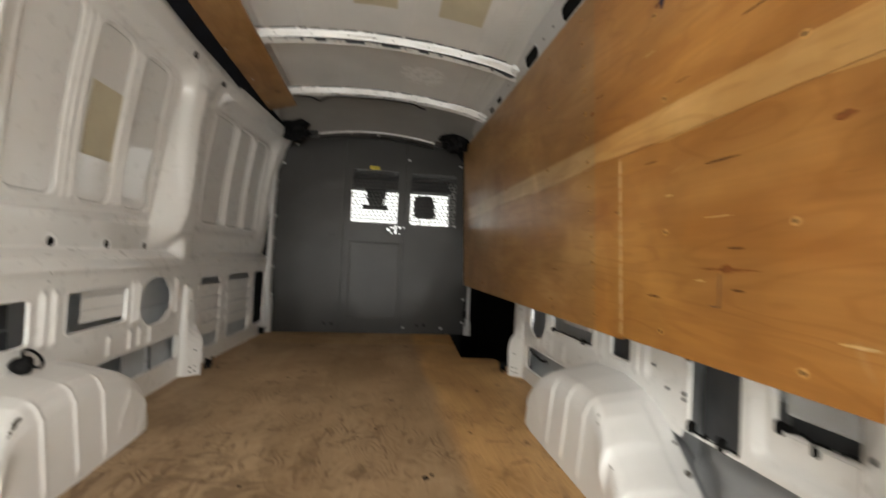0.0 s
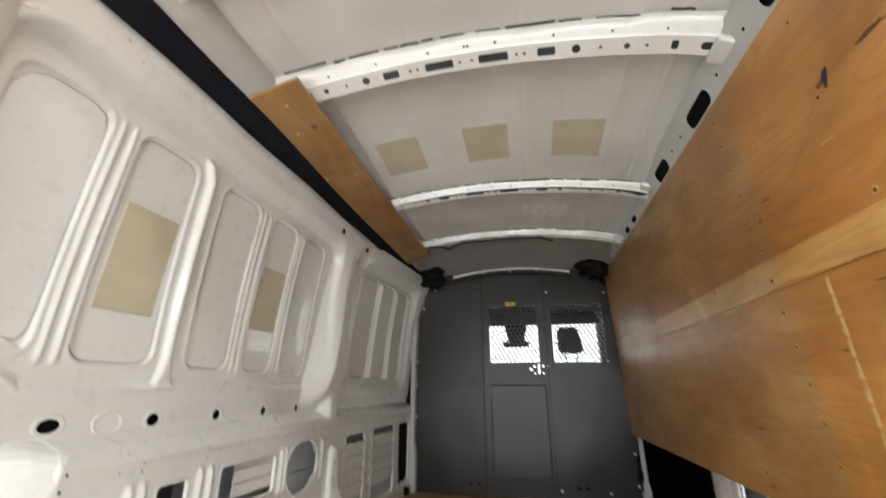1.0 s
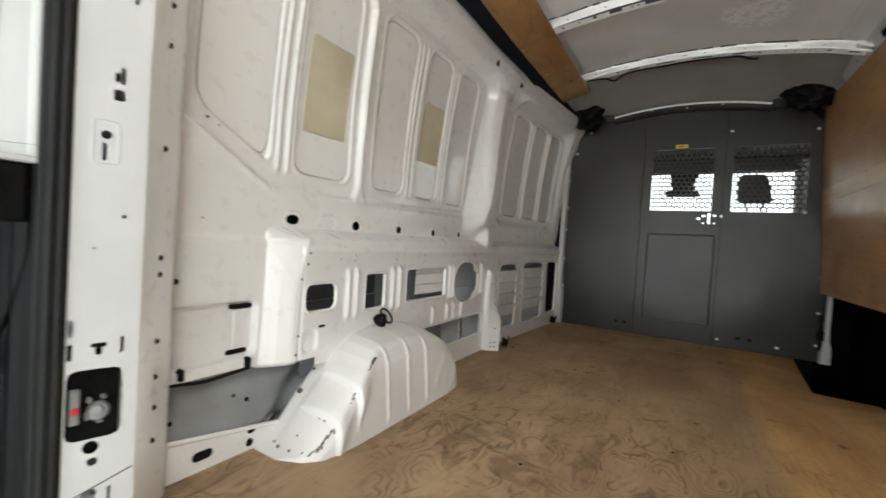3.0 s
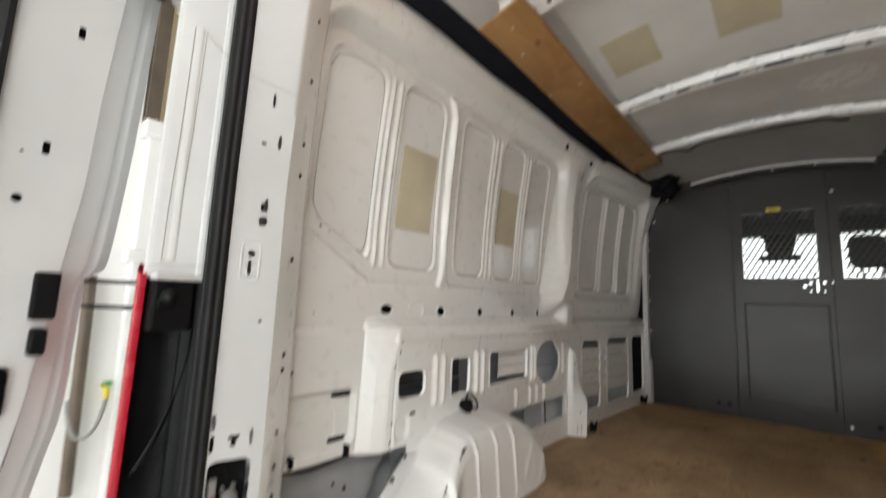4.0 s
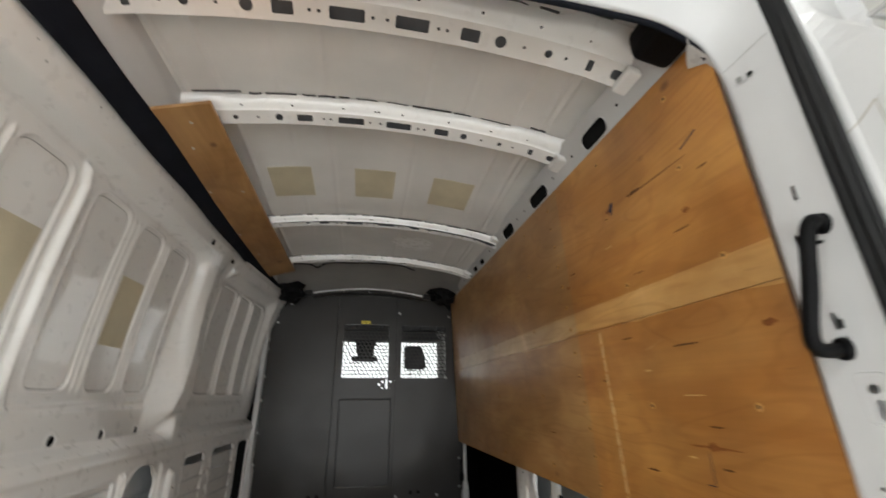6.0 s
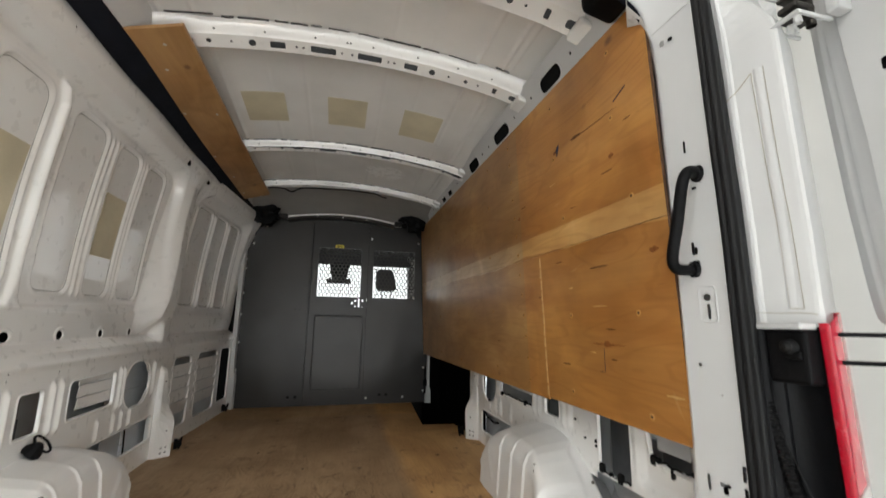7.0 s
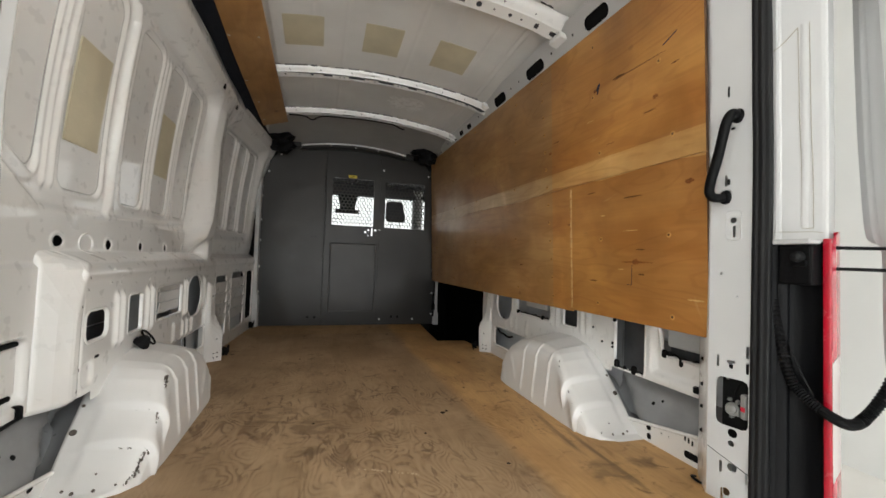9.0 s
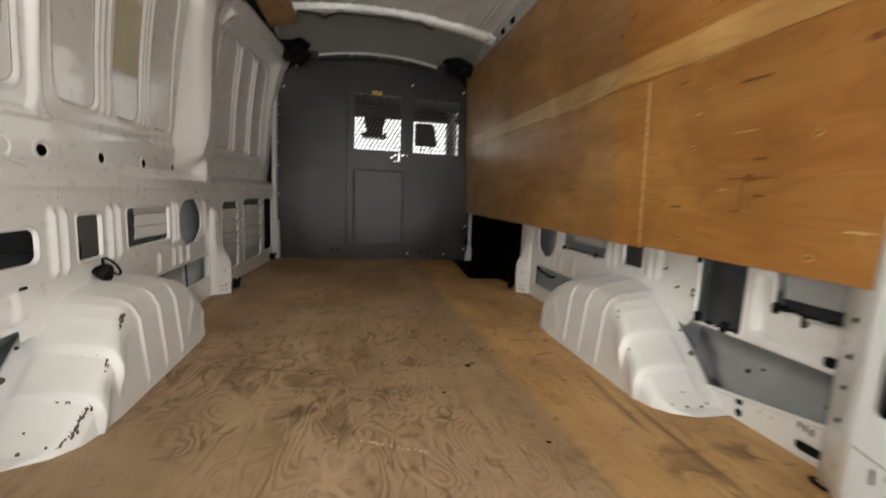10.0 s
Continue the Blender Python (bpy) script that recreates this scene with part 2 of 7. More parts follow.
    px.inputs["Fac"].default_value = 0.3 if wear else 0.24
    l.new(out, px.inputs["Color1"])
    l.new(pr.outputs["Color"], px.inputs["Color2"])
    out = px.outputs["Color"]
    # dull and dark drifts across the sheet
    dr = n.new("ShaderNodeTexNoise")
    dr.inputs["Scale"].default_value, dr.inputs["Detail"].default_value, dr.inputs["Distortion"].default_value = 2.3, 6, 0.8
    l.new(co.outputs["Object"], dr.inputs["Vector"])
    dd = n.new("ShaderNodeValToRGB")
    dd.color_ramp.elements[0].position, dd.color_ramp.elements[1].position = 0.36, 0.60
    dd.color_ramp.elements[0].color, dd.color_ramp.elements[1].color = (0.74, 0.70, 0.63, 1), (1.08, 1.07, 1.05, 1)
    l.new(dr.outputs["Fac"], dd.inputs["Fac"])
    dx = n.new("ShaderNodeMixRGB")
    dx.blend_type = "MULTIPLY"
    dx.inputs["Fac"].default_value = 0.8
    l.new(out, dx.inputs["Color1"])
    l.new(dd.outputs["Color"], dx.inputs["Color2"])
    out = dx.outputs["Color"]
    if not wear:
        far = n.new("ShaderNodeVectorMath")
        far.operation = "DISTANCE"
        far.inputs[1].default_value = (0.785, 2.74, 0.99)
        l.new(co.outputs["Object"], far.inputs[0])
        near = n.new("ShaderNodeMapRange")
        near.inputs["From Min"].default_value, near.inputs["From Max"].default_value = 0.32, 0.02
        l.new(far.outputs["Value"], near.inputs["Value"])
        rub = n.new("ShaderNodeTexNoise")
        rub.inputs["Scale"].default_value, rub.inputs["Detail"].default_value = 9, 6
        l.new(co.outputs["Object"], rub.inputs["Vector"])
        rm = n.new("ShaderNodeMath")
        rm.operation = "MULTIPLY"
        l.new(near.outputs["Result"], rm.inputs[0])
        l.new(rub.outputs["Fac"], rm.inputs[1])
        rx = n.new("ShaderNodeMixRGB")
        rx.inputs["Color2"].default_value = (0.80, 0.66, 0.44, 1)
        l.new(rm.outputs[0], rx.inputs["Fac"])
        l.new(out, rx.inputs["Color1"])
        out = rx.outputs["Color"]
        # short dark gouges along the grain, pale scrapes across it
        for turn, stretch, cut, colour, amount in ((0, (1, 4.0, 34), 0.72, tones[2], 0.4), (12, (1, 3.0, 26), 0.71, (0.72, 0.50, 0.26), 0.20), (-70, (1, 4.0, 34), 0.72, (0.74, 0.54, 0.30), 0.20)):
            ms = n.new("ShaderNodeMapping")
            ms.inputs["Scale"].default_value = stretch
            mr = n.new("ShaderNodeMapping")
            mr.inputs["Rotation"].default_value = (radians(turn), 0, 0)
            l.new(co.outputs["Object"], mr.inputs["Vector"])
            l.new(mr.outputs["Vector"], ms.inputs["Vector"])
            ns = n.new("ShaderNodeTexNoise")
            ns.inputs["Scale"].default_value, ns.inputs["Detail"].default_value = 1.3, 3
            l.new(ms.outputs["Vector"], ns.inputs["Vector"])
            nr = n.new("ShaderNodeMapRange")
            nr.inputs["From Min"].default_value, nr.inputs["From Max"].default_value, nr.inputs["To Max"].default_value = cut, cut + 0.06, amount
            l.new(ns.outputs["Fac"], nr.inputs["Value"])
            nx = n.new("ShaderNodeMixRGB")
            nx.inputs["Color2"].default_value = (*colour, 1)
            l.new(nr.outputs["Result"], nx.inputs["Fac"])
            l.new(out, nx.inputs["Color1"])
            out = nx.outputs["Color"]
    if wear:
        # bare worn field in the middle of the load floor, with raised swirling grain and old stains
        def curve(src, lo, hi, top=1.0):
            q = n.new("ShaderNodeMapRange")
            q.interpolation_type = "SMOOTHSTEP"
            q.inputs["From Min"].default_value, q.inputs["From Max"].default_value, q.inputs["To Max"].default_value = lo, hi, top
            l.new(src, q.inputs["Value"])
            return q.outputs["Result"]

        def grainy(scale, detail, bend, stretch):
            q = n.new("ShaderNodeTexNoise")
            q.inputs["Scale"].default_value, q.inputs["Detail"].default_value, q.inputs["Distortion"].default_value = scale, detail, bend
            w = n.new("ShaderNodeMapping")
            w.inputs["Scale"].default_value = stretch
            l.new(co.outputs["Object"], w.inputs["Vector"])
            l.new(w.outputs["Vector"], q.inputs["Vector"])
            return q.outputs["Fac"]

        def times(p, q):
            w = n.new("ShaderNodeMath")
            w.operation = "MULTIPLY"
            l.new(p, w.inputs[0])
            if isinstance(q, float):
                w.inputs[1].default_value = q
            else:
                l.new(q, w.inputs[1])
            return w.outputs[0]

        def tint(src, fac, colour):
            q = n.new("ShaderNodeMixRGB")
            l.new(fac, q.inputs["Fac"])
            l.new(src, q.inputs["Color1"])
            q.inputs["Color2"].default_value = (*colour, 1)
            return q.outputs["Color"]

        away = n.new("ShaderNodeVectorMath")
        away.operation = "DISTANCE"
        away.inputs[1].default_value = (-0.12, 1.02, 0)
        l.new(co.outputs["Object"], away.inputs[0])
        field = times(curve(away.outputs["Value"], 1.65, 0.35), curve(grainy(2.0, 6, 0.5, (1, 1, 1)), 0.34, 0.56))
        sn2 = n.new("ShaderNodeMath")
        sn2.operation = "SINE"
        l.new(times(grainy(5.2, 1.2, 0.35, (1.5, 0.8, 1)), 105.0), sn2.inputs[0])
        broken = times(curve(grainy(22, 5, 0.3, (1, 0.6, 1)), 0.36, 0.60), curve(grainy(3.1, 4, 0.4, (1, 1, 1)), 0.36, 0.58))
        sep3 = n.new("ShaderNodeSeparateXYZ")
        l.new(co.outputs["Object"], sep3.inputs[0])
        figure_fac = times(times(times(curve(sn2.outputs[0], 0.1, 0.9), field), broken), curve(sep3.outputs[0], 0.50, 0.36))
        out = tint(out, times(times(curve(sn2.outputs[0], 0.1, -0.9), field), 0.22), tones[4])
        out = tint(out, times(figure_fac, 0.55 * wear), tones[3])
        # broad brown bruising with ragged drag marks along the sheet
        drag = curve(grainy(1.0, 6, 1.1, (7, 2.2, 1)), 0.50, 0.66)
        out = tint(out, times(times(drag, curve(grainy(1.4, 3, 0.2, (1, 1, 1)), 0.44, 0.60)), times(field, 0.68)), tones[3])
        out = tint(out, times(field, 0.10), tones[3])
        # torn fibres, short strokes along the sheet
        out = tint(out, times(times(curve(grainy(1.0, 5, 1.3, (30, 8, 1)), 0.56, 0.67), field), 0.62), tones[3])
        out = tint(out, times(times(curve(grainy(1.0, 4, 1.0, (14, 22, 1)), 0.60, 0.68), curve(grainy(2.6, 4, 0.3, (1, 1, 1)), 0.40, 0.62)), 0.55), tones[3])
        # dull brown bruises and darker spots
        out = tint(out, times(curve(grainy(4.2, 8, 1.4, (1.0, 0.8, 1)), 0.56, 0.70), times(field, 0.55)), tones[3])
        out = tint(out, times(curve(grainy(11, 7, 0.8, (0.8, 1.2, 1)), 0.63, 0.70), curve(grainy(1.7, 3, 0, (1, 1, 1)), 0.42, 0.60, 0.75)), tones[2])
        # the brighter strip beside the right arch, with dark streaks and two burnt stains
        sep2 = n.new("ShaderNodeSeparateXYZ")
        l.new(co.outputs["Object"], sep2.inputs[0])
        rim = n.new("ShaderNodeMath")
        rim.operation = "MULTIPLY_ADD"
        rim.inputs[1].default_value = 0.16
        l.new(grainy(2.2, 5, 0.4, (2, 0.6, 1)), rim.inputs[0])
        l.new(sep2.outputs[0], rim.inputs[2])
        warm = n.new("ShaderNodeMixRGB")
        warm.blend_type = "MULTIPLY"
        warm.inputs["Color2"].default_value = (1.38, 1.20, 0.86, 1)
        l.new(curve(rim.outputs[0], 0.42, 0.50, 0.95), warm.inputs["Fac"])
        l.new(out, warm.inputs["Color1"])
        out = warm.outputs["Color"]
        for place_at, reach, cut in (((0.60, 0.63, 0), 0.22, 0.30), ((0.77, 0.66, 0), 0.14, 0.30), ((-0.27, 1.17, 0), 0.28, 0.30), ((-0.42, 1.30, 0), 0.30, 0.33), ((-0.25, 0.97, 0), 0.22, 0.34)):
            gap = n.new("ShaderNodeVectorMath")
            gap.operation = "DISTANCE"
            gap.inputs[1].default_value = place_at
            l.new(co.outputs["Object"], gap.inputs[0])
            out = tint(out, curve(times(curve(gap.outputs["Value"], reach, 0.0), grainy(12, 6, 1.2, (0.8, 1.2, 1))), cut, cut + 0.26, 0.62), tones[2])
        out = tint(out, times(times(curve(grainy(1.0, 7, 0.8, (9, 1.5, 1)), 0.56, 0.70), curve(sep2.outputs[0], 0.30, 0.55)), times(curve(sep2.outputs[1], 1.75, 0.65), 0.75)), tones[2])
    l.new(out, b.inputs["Base Color"])
    b.inputs["Roughness"].default_value = 0.62 if wear else 0.40
    if not wear:
        b.inputs["Coat Weight"].default_value, b.inputs["Coat Roughness"].default_value = 0.25, 0.28
    bp = n.new("ShaderNodeBump")
    bp.inputs["Strength"].default_value, bp.inputs["Distance"].default_value = 0.25, 0.002
    l.new(mixv.outputs[0], bp.inputs["Height"])
    l.new(bp.outputs["Normal"], b.inputs["Normal"])
    if wear:
        # the dark figure is worn below the surface
        deep = n.new("ShaderNodeBump")
        deep.invert = True
        deep.inputs["Strength"].default_value, deep.inputs["Distance"].default_value = 0.6, 0.004
        l.new(figure_fac, deep.inputs["Height"])
        l.new(bp.outputs["Normal"], deep.inputs["Normal"])
        l.new(deep.outputs["Normal"], b.inputs["Normal"])
    return m


PLY_WALL = plywood("lining_plywood", ((0.41, 0.170, 0.037), (0.64, 0.332, 0.092), (0.20, 0.075, 0.020), (0.1, 0.04, 0.01)), 1,
                   ((2, 0.972, 1.055, (1.36, 1.72, 2.5), 1.0), (2, 1.05, 1.22, (0.96, 0.92, 0.86), 0.8), (1, 1.285, 3.5, (0.86, 1.02, 1.45), 0.9), (1, 2.30, 3.5, (1.05, 1.10, 1.30), 0.7)), 0.0, 1.0, 9)
PLY_PLANK = plywood("plank_plywood", ((0.36, 0.19, 0.070), (0.50, 0.30, 0.125), (0.16, 0.07, 0.03), (0.1, 0.04, 0.01)), 1, (), 0.0)
PLY_FLOOR = plywood("floor_plywood", ((0.365, 0.247, 0.142), (0.49, 0.352, 0.213), (0.12, 0.07, 0.033), (0.105, 0.054, 0.022), (0.56, 0.43, 0.285)), 1,
                    ((1, 3.03, 3.6, (1.15, 1.12, 1.0), 0.8),), 1.0, 1.0, 12)


# ---- mesh helpers ----
def placed(ob):
    """Where an object stands in the world, from its chain of parents."""
    return placed(ob.parent) @ ob.matrix_parent_inverse @ ob.matrix_basis if ob.parent else ob.matrix_basis.copy()


def under(ob, parent):
    """Hang ob, built in world coordinates, under its thing."""
    if parent:
        ob.parent = parent
        ob.matrix_parent_inverse = placed(parent).inverted()
    return ob


def part(name, bm, mat, parent=None, label=""):
    me = bpy.data.meshes.new(name)
    bm.to_mesh(me)
    bm.free()
    me.materials.append(mat)
    ob = new(name, me)
    under(ob, parent)
    if label:
        ob["label"] = label
    return ob


def sheet(name, verts, faces, mat, parent=None, smooth=True):
    me = bpy.data.meshes.new(name)
    me.from_pydata(verts, [], faces)
    me.materials.append(mat)
    if smooth:
        me.polygons.foreach_set("use_smooth", [True] * len(me.polygons))
    return under(new(name, me), parent)


def empty(name, label, category, kind="", group="", at=(0, 0, 0)):
    ob = new(name)
    ob.location = at
    return tagged(ob, label, category, group, kind)


def block(bm, lo, hi, bevel=0.004, seg=2):
    """A box from corner to corner with rounded edges, added to bm."""
    v = bmesh.ops.create_cube(bm, size=1)["verts"]
    c = [(a + b) / 2 for a, b in zip(lo, hi)]
    for p in v:
        p.co = Vector([c[i] + p.co[i] * (hi[i] - lo[i]) for i in range(3)])
    if bevel:
        edges = list({e for p in v for e in p.link_edges})
        bmesh.ops.bevel(bm, geom=edges, offset=bevel, segments=seg, affect="EDGES", profile=0.5)
    return bm


def rounded(w, h, r, seg=5):
    """Outline of a rounded rectangle about the origin."""
    out = []
    for cx, cy, a0 in ((w / 2 - r, h / 2 - r, 0), (-w / 2 + r, h / 2 - r, 90), (-w / 2 + r, -h / 2 + r, 180), (w / 2 - r, -h / 2 + r, 270)):
        for k in range(seg + 1):
            a = radians(a0 + 90 * k / seg)
            out.append((cx + r * math.cos(a), cy + r * math.sin(a)))
    return out


def ring(bm, outline, place, width, height, depth):
    """A raised rim round an opening: outline in the surface, place(u, v, out) gives the point, the rim folds in by depth."""
    n = len(outline)
    loops = []
    for grow, up in ((width, 0.0), (width * 0.6, height), (0.0, height * 0.7), (-0.002, -depth)):
        loop = []
        for i, (u, v) in enumerate(outline):
            a, c = outline[i - 1], outline[(i + 1) % n]
            tx, ty = c[0] - a[0], c[1] - a[1]
            k = math.hypot(tx, ty) or 1
            loop.append(bm.verts.new(place(u + ty / k * grow, v - tx / k * grow, up)))
        loops.append(loop)
    for p, q in zip(loops, loops[1:]):
        for i in range(n):
            bm.faces.new((p[i], p[(i + 1) % n], q[(i + 1) % n], q[i]))


def tube(name, pts, r, mat, parent=None, sides=10, closed=False):
    cu = bpy.data.curves.new(name, "CURVE")
    cu.dimensions, cu.bevel_depth, cu.bevel_resolution = "3D", r, 3
    sp = cu.splines.new("NURBS")
    sp.points.add(len(pts) - 1)
    for p, q in zip(sp.points, pts):
        p.co = (*q, 1)
    sp.order_u, sp.use_endpoint_u, sp.use_cyclic_u, sp.resolution_u = 3, True, closed, 6
    cu.use_fill_caps = True
    tmp = bpy.data.objects.new("tmp", cu)
    me = bpy.data.meshes.new_from_object(tmp)
    bpy.data.objects.remove(tmp)
    me.materials.clear()
    me.materials.append(mat)
    me.polygons.foreach_set("use_smooth", [True] * len(me.polygons))
    return under(new(name, me), parent)


def disc(bm, centre, normal, r, h, sides=10):
    """A low domed button, such as a screw head or a plug."""
    q = Vector(normal).to_track_quat("Z", "Y").to_matrix().to_4x4()
    m = Matrix.Translation(centre) @ q
    rings = [(r, 0), (r * 0.85, h * 0.8), (r * 0.3, h)]
    loops = [[bm.verts.new(m @ Vector((k * math.cos(2 * math.pi * i / sides), k * math.sin(2 * math.pi * i / sides), z))) for i in range(sides)] for k, z in rings]
    for p, c in zip(loops, loops[1:]):
        for i in range(sides):
            bm.faces.new((p[i], p[(i + 1) % sides], c[(i + 1) % sides], c[i]))
    bm.faces.new(loops[-1])


def smooth01(x):
    x = np.clip(x, 0, 1)
    return x * x * (3 - 2 * x)


def rbox(y, z, y0, y1, z0, z1, r, soft):
    """1 inside a rounded rectangle, falling to 0 over soft."""
    dy = np.abs(y - (y0 + y1) / 2) - (y1 - y0) / 2 + r
    dz = np.abs(z - (z0 + z1) / 2) - (z1 - z0) / 2 + r
    d = np.hypot(np.maximum(dy, 0), np.maximum(dz, 0)) + np.minimum(np.maximum(dy, dz), 0) - r
    return smooth01(-d / soft + 0.5)


# ---- side walls ----
BACK, FRONT = 0.47, 3.43
FRAME = ([0, 0.50, 0.54, 0.59, 0.72, 0.90, 1.20, 1.40, 1.50, 1.55, 1.62], [0.90, 0.90, 0.905, 0.940, 0.943, 0.930, 0.895, 0.850, 0.795, 0.775, 0.765])
BAND = ([0, 0.545, 0.57, 0.588, 0.604, 0.622, 0.72, 0.90, 1.20, 1.40, 1.50, 1.55, 1.62], [0.870, 0.870, 0.872, 0.882, 0.908, 0.940, 0.943, 0.930, 0.895, 0.850, 0.795, 0.775, 0.765])
OUTER = ([0, 0.7, 0.8, 0.9, 1.0, 1.1, 1.2, 1.4, 1.62], [0.955, 0.957, 0.9555, 0.951, 0.944, 0.934, 0.922, 0.893, 0.85])
PANES = [(0.624, 0.838), (0.925, 1.135), (1.262, 1.47), (1.562, 1.748), (1.826, 2.015), (2.52, 2.74), (2.80, 3.00), (3.05, 3.25)]
BEADS = [(0.864, 0.007, 0.009), (0.899, 0.007, 0.009), (1.498, 0.007, 0.008), (1.534, 0.007, 0.008), (1.772, 0.007, 0.008), (1.802, 0.007, 0.008),
         (2.77, 0.009, 0.017), (3.025, 0.009, 0.017), (2.495, 0.008, 0.010), (3.275, 0.008, 0.010)]


def lean(y, z):
    """Forward lean of the ribs and fields towards their lower ends."""
    return np.interp(y, [0.92, 1.12, 1.28, 1.47, 1.75], [0.006, 0.030, 0.030, 0.014, 0.0]) * np.clip((1.40 - z) / 0.60, 0, 1)


def inner(y, z, side=-1):
    """Half width of the inner side panel at y, z."""
    f = np.interp(z, *FRAME)
    if side < 0:
        # the band with the openings stands further in, up to the ledge under the hole rail
        f = f + (np.interp(z, *BAND) - f) * smooth01((y - 0.895) / 0.03)
    s = np.interp(z, *OUTER)
    cut = smooth01((z - 0.742 - (0.84 - y) * 0.58) / 0.035 + 0.5)
    rec = rbox(y, z, 0.548, 2.13, 0.735, 1.480, 0.11, 0.030) * np.where(y < 0.84, cut, 1)
    rec2 = rbox(y, z, 2.42, 3.33, 0.735, 1.475, 0.10, 0.05)
    # the strong rib between the second and third field is frame left standing; its head leans to the rear
    half = 0.013 + 0.020 * np.exp(-np.maximum(0, z - 0.745) / 0.030)
    rib = 0.85 * smooth01((half - np.abs(y - lean(y, z) - 1.188 + 0.55 * np.maximum(0, z - 1.395))) / 0.022 + 0.5) * smooth01((1.475 - z) / 0.035)
    x = f + (s - f) * np.maximum(rec, rec2)
    x = x - np.minimum(0.026, np.maximum(0, x - f)) * rib
    true_y = y
    y = y - lean(y, z)
    for k, (a, b) in enumerate(PANES):
        low = 0.79 if k else 0.80
        m = rbox(y, z, a, b, low, 1.425, 0.045, 0.006)
        if k == 0:
            m = m * smooth01((z - 0.805 - (0.84 - y) * 0.55) / 0.012 + 0.5) * smooth01((z - 0.945 + (y - 0.628) * 1.6) / 0.016 + 0.5)
        # the outer skin draws in slightly from field to field
        if k < 5:
            x = x - 0.030 * (y - (a + b) / 2) * m
        x = x + 0.010 * m - 0.003 * (rbox(y, z, a - 0.012, b + 0.012, low - 0.012, 1.437, 0.055, 0.012) - m) * (m < 0.5)
    for c, w, h in BEADS:
        x = x - h * np.exp(-((y - c) / w) ** 2) * smooth01((z - 0.775) / 0.03) * smooth01((1.43 - z) / 0.04)
    y = true_y
    # fillet along the rear edge of the first field
    x = x - 0.006 * np.exp(-((y - 0.606) / 0.008) ** 2) * smooth01((z - 0.94) / 0.03) * smooth01((1.40 - z) / 0.05)
    # middle pillar, swelling inwards
    foot = np.interp(z, [0.62, 0.68, 0.77, 0.85, 1.0, 1.2, 1.45], [1.972, 2.000, 2.030, 2.052, 2.074, 2.090, 2.11])
    q = np.clip((y - foot) / 0.095, 0, 1)
    p = (0.65 * q + 0.35 * smooth01(q)) * smooth01((2.325 - y) / 0.075) * smooth01((z - 0.61) / 0.11)
    x = x + (np.minimum(x, np.interp(z, [0.6, 0.7, 0.8, 1.0, 1.25, 1.45, 1.55], [0.888, 0.862, 0.842, 0.835, 0.832, 0.810, 0.77])) - x) * p
    # thin crease under the panes
    x = x - 0.005 * np.exp(-((z - 0.728 - 0.03 * (y - 1.08) / 0.9) / 0.007) ** 2) * smooth01((y - 1.02) / 0.08) * smooth01((2.03 - y) / 0.05)
    p = smooth01((y - 2.15) / 0.05) * smooth01((2.33 - y) / 0.06) * smooth01((0.95 - z) / 0.25)
    x = x + (np.minimum(x, 0.872 if side < 0 else 0.905) - x) * p
    # shelf under the hole rail and crease above it
    x = x - 0.006 * np.exp(-((z - 0.555) / 0.012) ** 2)
    # diagonal bead at the rear
    x = x - 0.004 * np.exp(-((z - 0.728 - (0.84 - y) * 0.58) / 0.008) ** 2) * smooth01((y - 0.56) / 0.03) * smooth01((0.86 - y) / 0.05)
    # the wall draws in towards the partition
    x = x - (0.075 + 0.040 * smooth01((z - 0.50) / 0.25) if side < 0 else 0.0) * np.maximum(0, y - 2.38) / 1.05
    # vertical beads between the lower openings
    up = 0.015 if side < 0 else 0.0
    for c in (1.105, 1.145, 1.345, 1.388, 1.785, 1.815, 2.125) if side < 0 else (1.14, 1.18, 1.385, 1.43, 1.84, 1.875, 2.20):
        x = x - 0.012 * np.exp(-((y - c) / 0.010) ** 2) * smooth01((z - 0.30 - up) / 0.03) * smooth01((0.49 + up - z) / 0.03)
    for c in (1.65, 1.775, 1.84, 1.915) if side < 0 else (1.70, 1.83, 1.90, 1.98):
        x = x - 0.010 * np.exp(-((y - c) / 0.009) ** 2) * smooth01((z - 0.205 - up) / 0.02) * smooth01((0.30 + up - z) / 0.02)
    # the lower rear panel lies deeper than the band with the openings, and has a pressed field
    if side < 0:
        x = x + np.maximum(0, 0.930 - x) * smooth01((0.905 - y) / 0.03) * smooth01((z - 0.13) / 0.03) * smooth01((0.63 - z) / 0.03)
        x = x + 0.022 * rbox(y, z, 0.40, 0.812, 0.252, 0.408, 0.020, 0.009)
        # small pocket beside the box section
        x = x + 0.009 * rbox(y, z, 0.928, 0.985, 0.245, 0.312, 0.020, 0.008)
    else:
        x = x + 0.022 * rbox(y, z, 0.555, 0.775, 0.25, 0.41, 0.025, 0.009)
    return x


# openings: y0, y1, z0, z1, corner radius
HOLES_L = [(0.930, 1.052, 0.368, 0.452, 0.024), (1.193, 1.299, 0.347, 0.473, 0.012), (1.438, 1.742, 0.350, 0.480, 0.015), (1.832, 2.090, 0.302, 0.503, 0.098),
           (2.39, 2.625, 0.085, 0.480, 0.03), (2.73, 3.075, 0.085, 0.486, 0.03), (3.145, 3.36, 0.10, 0.486, 0.03), (1.58, 2.17, 0.105, 0.217, 0.02)]
